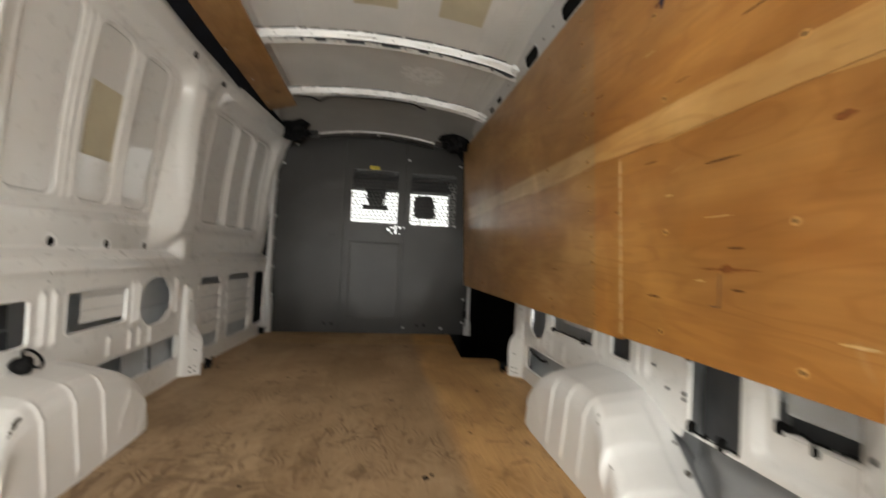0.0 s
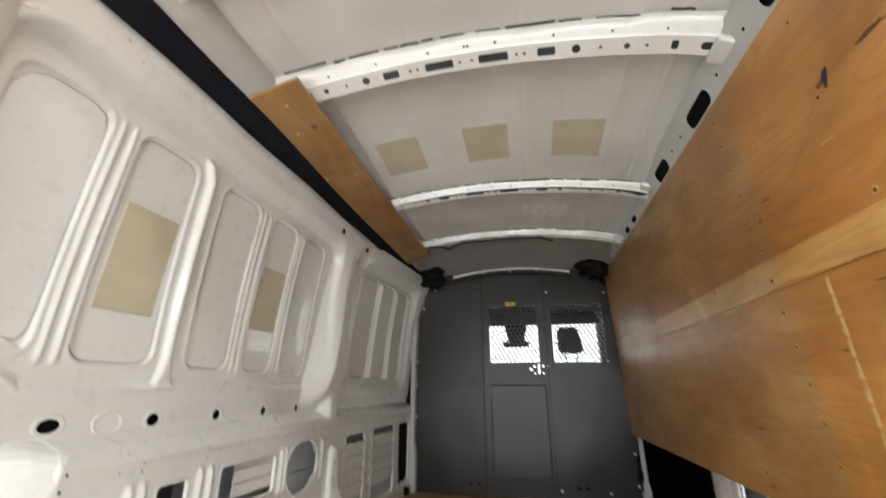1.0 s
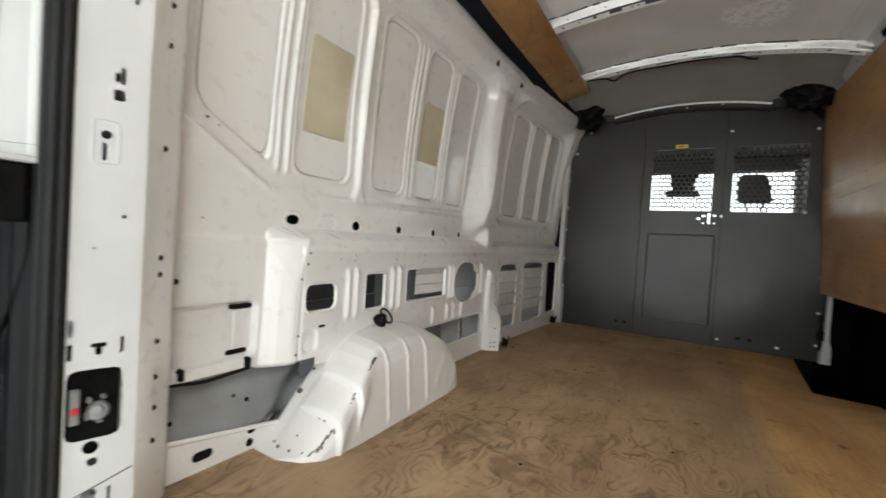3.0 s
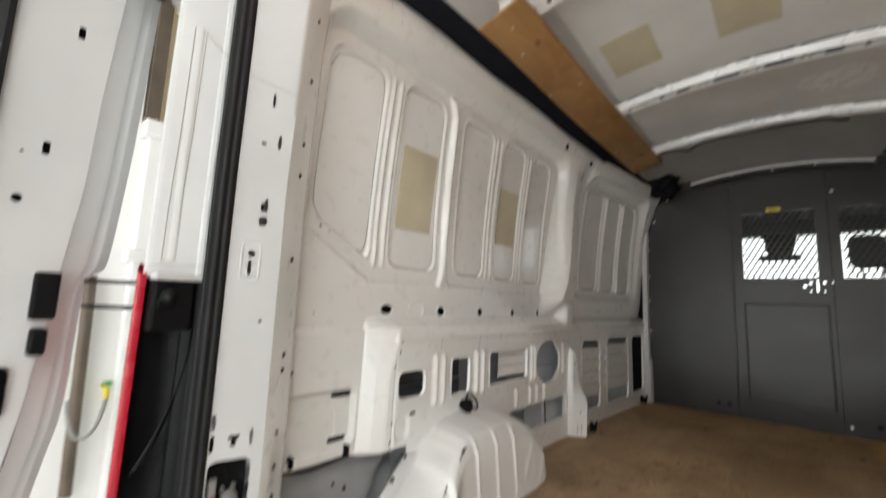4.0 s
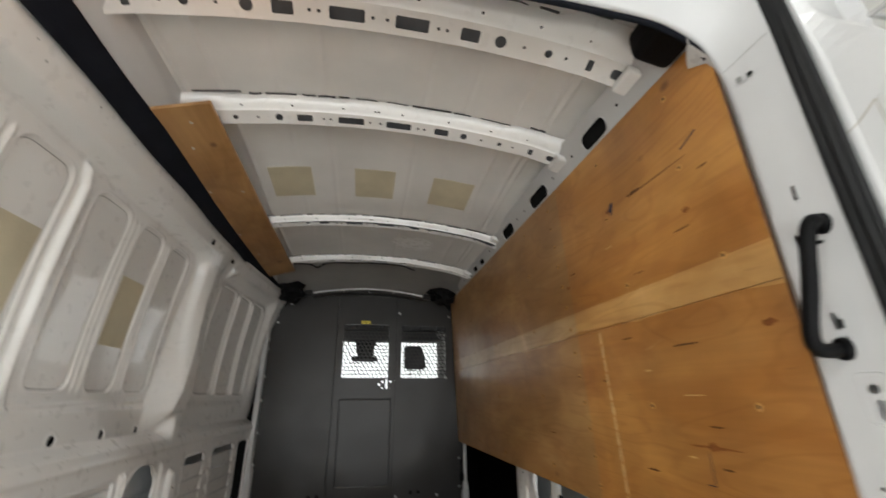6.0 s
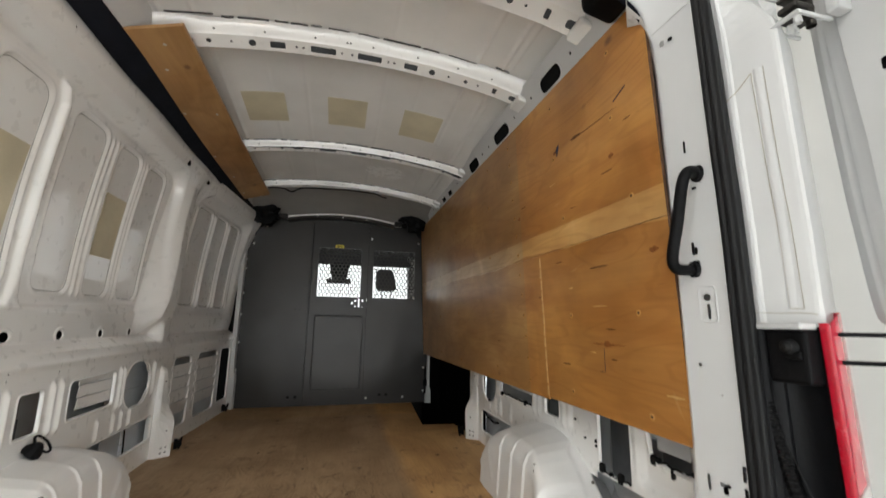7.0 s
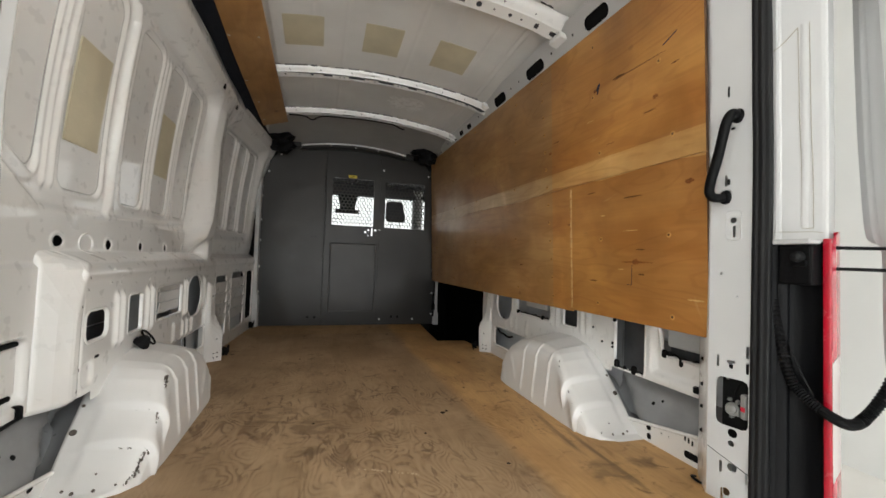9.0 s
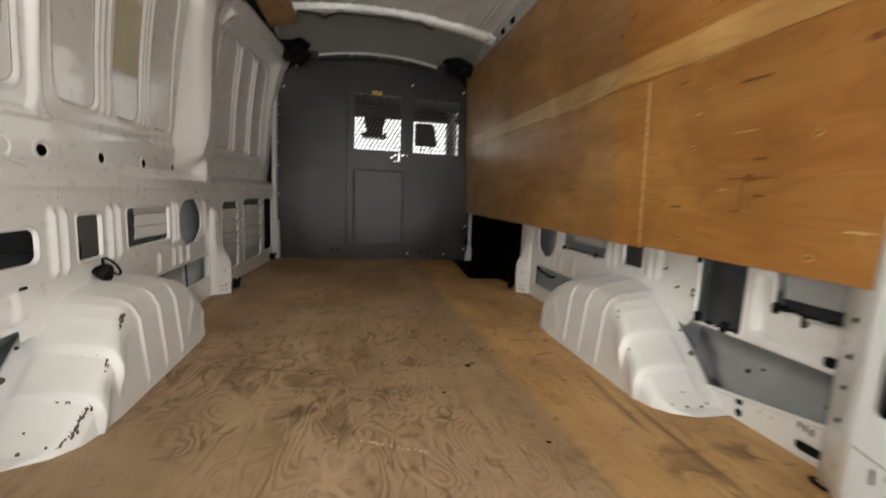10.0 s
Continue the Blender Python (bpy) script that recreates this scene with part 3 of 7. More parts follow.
ROUND = [(0.926, 0.646, 0.026, 0.017), (1.203, 0.642, 0.022, 0.018), (1.459, 0.641, 0.019, 0.018), (1.725, 0.640, 0.018, 0.018), (1.975, 0.640, 0.016, 0.017)]


def side_wall(name, side, step, label):
    ys = np.arange(BACK, FRONT + 1e-6, step)
    zs = np.arange(0.0, 1.585, step)
    Y, Z = np.meshgrid(ys, zs, indexing="ij")
    X = side * inner(Y, Z, side)
    n, m = len(ys), len(zs)
    keep = np.ones((n - 1, m - 1), bool)
    yc, zc = (ys[:-1] + ys[1:]) / 2, (zs[:-1] + zs[1:]) / 2
    YC, ZC = np.meshgrid(yc, zc, indexing="ij")
    holes = HOLES_L if side < 0 else HOLES_R
    for y0, y1, z0, z1, r in holes:
        keep &= rbox(YC, ZC, y0, y1, z0, z1, r, 1e-4) < 0.5
    for y, z, ry, rz in ROUND:
        keep &= ((YC - y) / ry) ** 2 + ((ZC - z) / rz) ** 2 > 1
    keep &= ~((YC > 0.50) & (YC < 0.98) & (ZC > 0.100 - 0.165 * (YC - 0.56)) & (ZC < 0.225))
    keep &= ~((YC > 0.90) & (YC < 1.64) & (ZC < 0.20))
    if side > 0:
        keep &= ~((YC > 2.36) & (ZC < 0.55))
    idx = np.arange(n * m).reshape(n, m)
    q = np.stack([idx[:-1, :-1], idx[1:, :-1], idx[1:, 1:], idx[:-1, 1:]], -1)[keep]
    if side > 0:
        q = q[:, ::-1]
    ob = sheet(name, np.stack([X, Y, Z], -1).reshape(-1, 3).tolist(), q.tolist(), WHITE)
    tagged(ob, label, "van wall", kind="structure")
    # folded upper edge of the sill
    tube("sill_lip", [(side * (float(inner(np.array(y), np.array(0.05), side)) + 0.001), y, 0.100 - 0.165 * (y - 0.56)) for y in np.linspace(0.50, 0.88, 9)], 0.0065, WHITE, ob, 8)
    # folded rims round every opening
    for y0, y1, z0, z1, r in holes:
        bm = bmesh.new()
        cy, cz = (y0 + y1) / 2, (z0 + z1) / 2

        def place(u, v, up, cy=cy, cz=cz):
            d = float(inner(np.array(cy + u), np.array(cz + v), side))
            return (side * (d - up - 0.002), cy + u, cz + v)
        ring(bm, rounded(y1 - y0, z1 - z0, r), place, 0.008, 0.003, 0.008)
        o = part("opening_rim", bm, WHITE, ob)
        o.data.polygons.foreach_set("use_smooth", [True] * len(o.data.polygons))
    if side < 0:
        for y, z, ry, rz in ROUND:
            bm = bmesh.new()
            pts = [(ry * math.cos(a), rz * math.sin(a)) for a in np.linspace(0, 2 * math.pi, 17)[:-1]]

            def place(u, v, up, y=y, z=z):
                return (side * (float(inner(np.array(y), np.array(z))) - up), y + u, z + v)
            ring(bm, pts, place, 0.012, 0.0030, 0.001)
            part("hole_rim", bm, WHITE, ob)
    return ob


HOLES_R = [(1.895, 2.11, 0.262, 0.47, 0.09), (1.45, 1.815, 0.335, 0.47, 0.012), (1.216, 1.33, 0.335, 0.47, 0.012), (0.805, 0.962, 0.228, 0.47, 0.012), (0.545, 0.745, 0.322, 0.47, 0.012), (1.62, 2.13, 0.075, 0.195, 0.02)]
wall_left = side_wall("wall_left", -1, 0.0045, "white painted ribbed steel van side panel with oval openings")
wall_right = side_wall("wall_right", 1, 0.010, "white painted steel van side panel behind plywood lining")


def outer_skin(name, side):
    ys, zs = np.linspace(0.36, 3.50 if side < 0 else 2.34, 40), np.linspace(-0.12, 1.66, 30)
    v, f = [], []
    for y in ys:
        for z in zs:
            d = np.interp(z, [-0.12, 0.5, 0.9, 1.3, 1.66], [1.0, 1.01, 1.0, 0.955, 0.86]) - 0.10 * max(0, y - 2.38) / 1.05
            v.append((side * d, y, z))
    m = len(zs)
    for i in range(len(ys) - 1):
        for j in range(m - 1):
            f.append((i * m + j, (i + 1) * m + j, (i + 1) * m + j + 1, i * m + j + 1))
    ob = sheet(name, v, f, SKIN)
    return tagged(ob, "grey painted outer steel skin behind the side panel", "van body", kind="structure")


def inner_sill(name, side):
    """The rounded sill box behind the gap under the rear side panels."""
    prof = [(0.985, 0.36), (0.982, 0.27), (0.972, 0.215), (0.955, 0.185), (0.945, 0.160), (0.948, 0.145), (0.940, 0.128), (0.925, 0.105), (0.912, 0.085), (0.906, 0.05)]
    ys = np.linspace(0.44, 1.02, 24)
    v = [(side * (x + 0.003 * math.sin(9 * y + 12 * z) + 0.045 * float(smooth01((y - 0.80 - 1.05 * (z - 0.03)) / 0.07))), y, z) for y in ys for x, z in prof]
    k = len(prof)
    f = [(i * k + j, i * k + j + 1, (i + 1) * k + j + 1, (i + 1) * k + j) for i in range(len(ys) - 1) for j in range(k - 1)]
    ob = tagged(sheet(name, v, f, SILLP), "grey painted rounded sill inside the van side", "van body", kind="structure")
    for y, z, r in ((0.60, 0.128, 0.006), (0.765, 0.146, 0.005), (0.80, 0.128, 0.007)):
        bm = bmesh.new()
        x = float(np.interp(-z, [-q[1] for q in prof], [q[0] for q in prof]))
        disc(bm, (side * (x - 0.001), y, z), (-side, 0, 0.5), r, 0.003, 9)
        part("grommet", bm, DARK, ob)
    return ob


def wheelhouse_skirt(name, side):
    """The grey skirt between the outer edge of a wheel arch and the sill."""
    v, n = [], 9
    for k in range(16):
        t = k / 15
        edge = Vector((0.912, 0.865 + 0.22 * t, 0.012 + 0.205 * t))
        deep = Vector((0.990, 0.870 + 0.20 * t, -0.015 + 0.155 * t ** 1.1))
        for j in range(n):
            u = j / (n - 1)
            p = edge.lerp(deep, u)
            v.append((side * (p.x - 0.008 * math.sin(math.pi * u)), p.y - 0.006 * math.sin(math.pi * u), p.z))
    f = [(i * n + j, i * n + j + 1, (i + 1) * n + j + 1, (i + 1) * n + j) for i in range(15) for j in range(n - 1)]
    return tagged(sheet(name, v, f, SILLP), "grey painted wheelhouse skirt beside the sill", "van body", kind="structure")


inner_sill("sill_left", -1)
inner_sill("sill_right", 1)
wheelhouse_skirt("skirt_left", -1)
wheelhouse_skirt("skirt_right", 1)
outer_skin("outer_skin_left", -1)
outer_skin("outer_skin_right", 1)

# ---- roof ----


def roof_z(x, y):
    """Underside of the roof skin, arched across and falling a little towards the cab."""
    return 1.815 - 0.15 * x * x - 0.058 * float(smooth01((y - 1.3) / 0.85))


def build_roof():
    xs, ys = np.linspace(-0.80, 0.80, 241), np.linspace(0.36, 3.50, 80)
    v, f = [], []
    for x in xs:
        for y in ys:
            crease = sum(h * math.exp(-((abs(x) - c) / 0.007) ** 2) for c, h in ((0.18, 0.0020), (0.34, 0.0018), (0.53, 0.0050), (0.635, 0.006), (0.665, 0.006)))
            v.append((x, y, roof_z(x, y) - crease - 0.05 * max(0, (abs(x) - 0.70) / 0.10) ** 2))
    m = len(ys)
    for i in range(len(xs) - 1):
        for j in range(m - 1):
            f.append((i * m + j, i * m + j + 1, (i + 1) * m + j + 1, (i + 1) * m + j))
    ob = sheet("ceiling", v, f, ROOF)
    tagged(ob, "grey-white painted bare steel van roof skin", "van roof", kind="structure")


build_roof()


def flat_fill(outer, holes, place):
    """A sheet with real holes: outlines in two dimensions, carried to space by place(u, v)."""
    bm = bmesh.new()
    edges = []
    for loop in (outer, *holes):
        vs = [bm.verts.new((u, v, 0)) for u, v in loop]
        edges += [bm.edges.new((vs[i], vs[(i + 1) % len(vs)])) for i in range(len(vs))]
    bmesh.ops.triangle_fill(bm, edges=edges, use_beauty=True)
    for v in bm.verts:
        v.co = Vector(place(v.co.x, v.co.y))
    return bm


def circle(cx, cy, r, n=12):
    return [(cx + r * math.cos(2 * math.pi * i / n), cy + r * math.sin(2 * math.pi * i / n)) for i in range(n)]


def roof_bow(y, drop, wide, flange):
    """A pressed hat-section bow across the roof, with punched holes along its lower face."""
    bow = empty("roof_bow", "white painted pressed steel roof bow with punched holes", "roof bow", "structure", at=(0, y, 1.7))

    def low(x):
        return roof_z(x, y) - drop - 0.01 * max(0, (abs(x) - 0.62) / 0.15)
    ends = (-0.83 if y < 1 else -0.775 if y < 1.5 else -0.548, 0.775)
    xs = np.linspace(ends[0], ends[1], 63)
    edge = [(x, 0.0) for x in xs] + [(x, wide) for x in xs[::-1]]
    holes = []
    for s in (-1, 1):
        for cx, w in ((0.09, 0.095), (0.258, 0.055)):
            holes.append([(s * cx + u, wide * 0.5 + v) for u, v in rounded(w, wide * 0.48, 0.004, 2)])
        holes.append(circle(s * 0.348, wide * 0.5, wide * 0.24))
        holes.append(circle(s * 0.495, wide * 0.5, wide * 0.16))
        holes.append([(s * 0.625 + u, wide * 0.5 + v) for u, v in rounded(0.018, wide * 0.45, 0.003, 2)])
        holes.append([(s * 0.715 + u, wide * 0.5 + v) for u, v in rounded(0.045, wide * 0.40, 0.008, 2)])
        for cx in (0.02, 0.165, 0.19, 0.42, 0.55):
            holes.append(circle(s * cx, wide * 0.5, 0.005, 6))
    tilt = 0.30
    bm = flat_fill(edge, holes, lambda u, v: (u, y + v - wide * 0.5, low(u) + (wide - v) * tilt))
    part("web", bm, WHITE, bow)
    # added dark sheet above the web, painting the shade inside its holes
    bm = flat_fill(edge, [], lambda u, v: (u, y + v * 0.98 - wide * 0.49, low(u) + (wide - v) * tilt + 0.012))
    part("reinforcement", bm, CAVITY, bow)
    # rear flange rising to the skin, and front lip
    v, f = [], []
    prof = [(-wide * 0.5, wide * tilt), (-wide * 0.5 - 0.2 * flange, wide * tilt + 0.010), (-wide * 0.5 - 0.75 * flange, wide * tilt + 0.016), (-wide * 0.5 - flange, drop - 0.004)]
    for x in xs:
        back = -0.55 * flange * smooth01((abs(x) - 0.50) / 0.06) - 0.003 * math.sin(x * 17 + y) - 0.0015 * math.sin(x * 61)
        for j, (dy, dz) in enumerate(prof):
            v.append((x, y + dy + back * (0, 0.1, 0.8, 1)[j], low(x) + dz))
    k = len(prof)
    for i in range(len(xs) - 1):
        for j in range(k - 1):
            f.append((i * k + j, i * k + j + 1, (i + 1) * k + j + 1, (i + 1) * k + j))
    sheet("rear_flange", v, f, WHITE, bow)
    # shadow line of the gap behind the flange, as broken dark dashes, and pin holes in it
    r3 = random.Random(int(y * 100))
    x = -0.62
    while x < 0.64:
        n = r3.uniform(0.03, 0.16)
        back = y - wide * 0.5 - flange * (1 + 0.55 * smooth01((abs(x + n / 2) - 0.50) / 0.06)) - 0.003
        tube("glue_gap", [(x + n * k / 3, back + r3.uniform(-0.003, 0.002), roof_z(x + n * k / 3, y) - 0.004) for k in range(4)], r3.uniform(0.002, 0.0042), SEALANT_SHADE, bow)
        x += n + r3.uniform(0.004, 0.05)
    # pin holes are dark discs, their shade put into the colour
    bm = bmesh.new()
    for x in (-0.58, -0.47, -0.30, -0.12, 0.0, 0.012, 0.10, 0.28, 0.45, 0.60):
        disc(bm, (x, y - wide * 0.5 - 0.5 * flange, low(x) + wide * tilt + 0.0125), (0, -0.2, -1), 0.0045, 0.001, 7)
    part("pin_hole", bm, DARK, bow)
    v, f = [], []
    for x in xs:
        v += [(x, y + wide * 0.5, low(x)), (x, y + wide * 0.5 + 0.006, low(x) + 0.006), (x, y + wide * 0.5 + 0.008, low(x) + drop)]
    for i in range(len(xs) - 1):
        for j in range(2):
            f.append((i * 3 + j, i * 3 + j + 1, i * 3 + 4 + j, i * 3 + 3 + j))
    sheet("front_lip", v, f, WHITE, bow)
    # closed ends running up into the side rail
    for s in (-1, 1):
        x = ends[0] if s < 0 else ends[1]
        cut = [(y + dy - 0.55 * flange * (0, 0.1, 0.8, 1)[j], low(x) + dz) for j, (dy, dz) in enumerate(prof)][::-1] + [(y + wide * 0.5, low(x)), (y + wide * 0.5 + 0.008, low(x) + drop)]
        v = [(x, a, b) for a, b in cut] + [(x + s * 0.012, a, b + 0.3 * (low(x) + drop - b)) for a, b in cut] + [(x + s * 0.045, y + (a - y) * 1.15, low(x) + drop - 0.012) for a, b in cut]
        n = len(cut)
        f = [(r * n + i, r * n + i + 1, r * n + n + i + 1, r * n + n + i) for r in range(2) for i in range(n - 1)]
        sheet("end_gusset", v, f, WHITE, bow)
    return bow


for y, drop, wide, flange in ((0.72, 0.075, 0.07, 0.050), (1.19, 0.070, 0.055, 0.026), (2.09, 0.050, 0.040, 0.014), (2.785, 0.046, 0.034, 0.012)):
    roof_bow(y, drop, wide, flange)

# ---- floor ----
def floor_sheet(outline):
    bm = flat_fill(outline, [], lambda u, v: (u, v, 0.0))
    bmesh.ops.recalc_face_normals(bm, faces=bm.faces[:])
    if bm.faces[0].normal.z < 0:
        bmesh.ops.reverse_faces(bm, faces=bm.faces[:])
    bmesh.ops.solidify(bm, geom=bm.faces[:], thickness=0.018)
    return bm


floor = part("floor", floor_sheet([(-0.90, 0.42), (0.3997, 0.42), (0.3997, 3.028), (-0.85, 3.028), (-0.90, 2.3)]), PLY_FLOOR)
tagged(floor, "worn brown plywood cargo floor with dark swirling grain", "floor", kind="structure")
part("floor_sheet", floor_sheet([(0.4, 0.42), (0.90, 0.42), (0.90, 2.30), (0.86, 2.62), (0.642, 2.64), (0.668, 3.028), (0.4, 3.028)]), PLY_FLOOR, floor, "lighter orange-brown plywood strip")
part("floor_sheet", floor_sheet([(-0.85, 3.0305), (0.6682, 3.0305), (0.70, 3.44), (-0.80, 3.44)]), PLY_FLOOR, floor)
bm = bmesh.new()
rng = random.Random(2)
for x, y, r in ((0.25, 1.20, 0.012), (0.27, 1.215, 0.008), (0.20, 3.29, 0.010), (-0.26, 1.19, 0.006), (-0.35, 2.2, 0.008), (0.10, 1.55, 0.006), (0.13, 1.02, 0.006), (0.45, 1.5, 0.006), (-0.1, 1.9, 0.006), (0.33, 0.75, 0.007)):
    disc(bm, (x, y, -0.0002), (0, 0, 1), r, 0.0009, 7)
part("dent", bm, DARK, floor)
SCRAPE = material("raw_scrape", (0.60, 0.47, 0.31), 0.7, 0, (0.2, 60))
bm = bmesh.new()
for k in range(22):
    t = rng.random()
    x, y = -0.174 + 0.219 * t + rng.uniform(-0.004, 0.004), 0.842 - 0.096 * t + rng.uniform(-0.005, 0.005)
    disc(bm, (x, y, -0.0002), (0, 0, 1), rng.uniform(0.002, 0.005), 0.0007, 6)
part("scrape", bm, SCRAPE, floor, "pale broken scrape across the plywood")

# ---- partition ----
BULK = 3.45
partition = empty("partition", "dark grey steel van partition with perforated windows", "partition", at=(0, BULK, 0))


WIN = ((-0.165, 0.205), (0.322, 0.700))
Z0, Z1 = 0.92, 1.352
WIN_HOLES = [[((a + b) / 2 + u, (Z0 + Z1) / 2 + v) for u, v in rounded(b - a + 0.004, Z1 - Z0 + 0.004, 0.01, 2)] for a, b in WIN]


def plate(name, outline, holes, y, thick, mat, parent, label=""):
    """A steel plate across the van, seen face towards the rear at y."""
    bm = flat_fill(outline, holes, lambda u, v: (u, y, v))
    bmesh.ops.recalc_face_normals(bm, faces=bm.faces[:])
    ext = bmesh.ops.extrude_face_region(bm, geom=bm.faces[:])["geom"]
    for e in ext:
        if isinstance(e, bmesh.types.BMVert):
            e.co.y += thick
    bmesh.ops.recalc_face_normals(bm, faces=bm.faces[:])
    return part(name, bm, mat, parent, label)


plate("side_panel", [(-0.775, 0.0), (-0.228, 0.0), (-0.228, 1.648), (-0.47, 1.625), (-0.60, 1.585), (-0.70, 1.46), (-0.775, 1.24)],
      [circle(x, 0.072, 0.013) for x in (-0.345, -0.285)] + [circle(x, 0.80, 0.005, 8) for x in (-0.335, -0.305)], BULK, 0.002, GREY, partition)
door_panel = plate("door_panel", [(-0.224, 0.012), (0.268, 0.012), (0.268, 1.60), (-0.224, 1.60)],
                   [WIN_HOLES[0], circle(0.14, 0.865, 0.010), circle(0.168, 0.885, 0.009), circle(0.232, 0.888, 0.009), circle(0.168, 0.835, 0.006, 8), circle(0.232, 0.835, 0.006, 8),
                    [(0.20 + u, 0.868 + v) for u, v in rounded(0.012, 0.075, 0.005, 2)]], BULK - 0.012, 0.012, GREY, partition, "grey steel walk-through door with pressed panel")
plate("side_panel", [(0.272, 0.0), (0.83, 0.0), (0.83, 1.30), (0.765, 1.46), (0.66, 1.60), (0.52, 1.64), (0.272, 1.652)],
      [WIN_HOLES[1]] + [circle(x, 0.072, 0.013) for x in (0.415, 0.475)], BULK, 0.002, GREY, partition)
plate("top_panel", [(-0.226, 1.604), (0.270, 1.604), (0.270, 1.653), (0.0, 1.66), (-0.226, 1.649)], [], BULK - 0.002, 0.004, GREY, partition)
plate("door_threshold", [(-0.226, 0.0), (0.270, 0.0), (0.270, 0.010), (-0.226, 0.010)], [], BULK - 0.004, 0.004, GREY, partition)
# pressed field of the door
for x0, x1, z0, z1 in ((-0.165, 0.236, 0.130, 0.745),):
    bm = bmesh.new()
    ring(bm, [((x0 + x1) / 2 + u, (z0 + z1) / 2 + v) for u, v in rounded(x1 - x0, z1 - z0, 0.006, 2)], lambda u, v, up: (u, BULK - 0.0125 - up, v), 0.010, 0.0035, 0.0)
    part("pressed_frame", bm, GREY, door_panel)
bm = bmesh.new()
block(bm, (-0.232, BULK - 0.018, 0.06), (-0.222, BULK, 1.60), 0.003)
part("hinge_strip", bm, GREY, partition)
bm = bmesh.new()
block(bm, (-0.03, BULK - 0.0145, 1.360), (0.045, BULK - 0.0125, 1.386), 0.0005, 1)
part("sticker", bm, YELLOW, partition, "small yellow warning sticker")
bm = bmesh.new()
block(bm, (-0.015, BULK - 0.0150, 1.368), (0.030, BULK - 0.0146, 1.372), 0)
block(bm, (-0.015, BULK - 0.0150, 1.376), (0.020, BULK - 0.0146, 1.379), 0)
part("sticker_print", bm, BLACK, partition)
bolt = bmesh.new()
disc(bolt, (0, 0, 0), (0, -1, 0), 0.0095, 0.005, 8)
bolt_me = bpy.data.meshes.new("bolt")
bolt.to_mesh(bolt_me)
bolt.free()
bolt_me.materials.append(ZINC)
for x, z in [(-0.762, z) for z in (0.09, 0.30, 0.52, 0.75, 0.93, 1.14, 1.22)] + [(-0.715, 1.36), (-0.62, 1.52)] + [(x, 1.600) for x in (-0.50, -0.35, 0.40, 0.55)] + \
        [(x, 1.625) for x in (-0.14, 0.02, 0.16)] + [(0.805, z) for z in (0.10, 0.30, 0.52, 0.74, 0.96, 1.14, 1.26)] + [(0.735, 1.44), (0.295, 1.46), (-0.205, 0.13), (0.62, 0.05), (0.30, 0.05), (0.70, 0.92)]:
    o = under(new("bolt", bolt_me), partition)
    o.location = (x, BULK - 0.0035 if abs(z - 1.625) > 0.01 else BULK - 0.005, z)


def perforated(x0, x1, z0, z1):
    """Steel mesh of staggered round holes: every cell a hexagon with a twelve-sided hole."""
    pitch = 0.0335
    r = 0.0127
    bm = bmesh.new()
    cols, rows = int((x1 - x0) / pitch), int((z1 - z0) / (pitch * 0.866))
    ox, oz = x0 + ((x1 - x0) - cols * pitch) / 2, z0 + ((z1 - z0) - rows * pitch * 0.866) / 2
    R = pitch / math.sqrt(3)
    for j in range(rows + 1):
        for i in range(cols + 1):
            cx, cz = ox + (i + (0.5 if j % 2 else 0)) * pitch, oz + j * pitch * 0.866

            def at(d, k):
                return bm.verts.new((min(max(cx + d * math.cos(radians(30 * k + 30)), x0), x1), BULK + 0.004, min(max(cz + d * math.sin(radians(30 * k + 30)), z0), z1)))
            a = [at(R if k % 2 == 0 else R * 0.866, k) for k in range(12)]
            b = [at(r, k) for k in range(12)]
            for k in range(12):
                bm.faces.new((a[k], a[(k + 1) % 12], b[(k + 1) % 12], b[k]))
    bmesh.ops.remove_doubles(bm, verts=bm.verts[:], dist=1e-5)
    return bm


for a, b in WIN:
    part("window_mesh", perforated(a, b, Z0, Z1), GREY, partition, "dark grey perforated steel mesh")
bm = bmesh.new()
for lo, hi in (((-1.02, BULK + 0.02, -0.3), (-0.20, BULK + 0.03, 1.84)), ((0.225, BULK + 0.02, 0.90), (0.305, BULK + 0.03, 1.84)), ((0.715, BULK + 0.02, -0.3), (1.02, BULK + 0.03, 1.84)),
               ((-0.20, BULK + 0.02, -0.3), (0.715, BULK + 0.03, 0.815)), ((-0.20, BULK + 0.02, 1.375), (0.225, BULK + 0.03, 1.84)), ((0.305, BULK + 0.02, 1.375), (0.715, BULK + 0.03, 1.84))):
    block(bm, lo, hi, 0)
tagged(part("cab_back_frame", bm, DARK), "dark body frame behind the partition", "body frame", kind="structure")

# ---- plywood lining ----
def lining(y0, y1, z0, z1):
    bm = bmesh.new()
    block(bm, (-0.006, y0, z0), (0.004, y1, z1), 0.0007, 1)
    for v in bm.verts:
        v.co.x += 0.806 - (v.co.z - 0.43) * 0.042 + 0.017 * (3.425 - v.co.y) / 2.95
    return bm


boards = tagged(part("plywood_lining", lining(0.478, 3.425, 0.973, 1.585), PLY_WALL), "orange-brown varnished plywood lining boards on the van side", "plywood board")
part("lower_board", lining(0.478, 1.136, 0.432, 0.972), PLY_WALL, boards)
part("lower_board", lining(1.1375, 3.425, 0.425, 0.972), PLY_WALL, boards)
# the cut ends by the rear pillar are coloured dark, as if shaded behind it
PLY_END = material("cut_end_shade", (0.075, 0.034, 0.013), 0.7, 0, (0.3, 40), (0.2, 200))
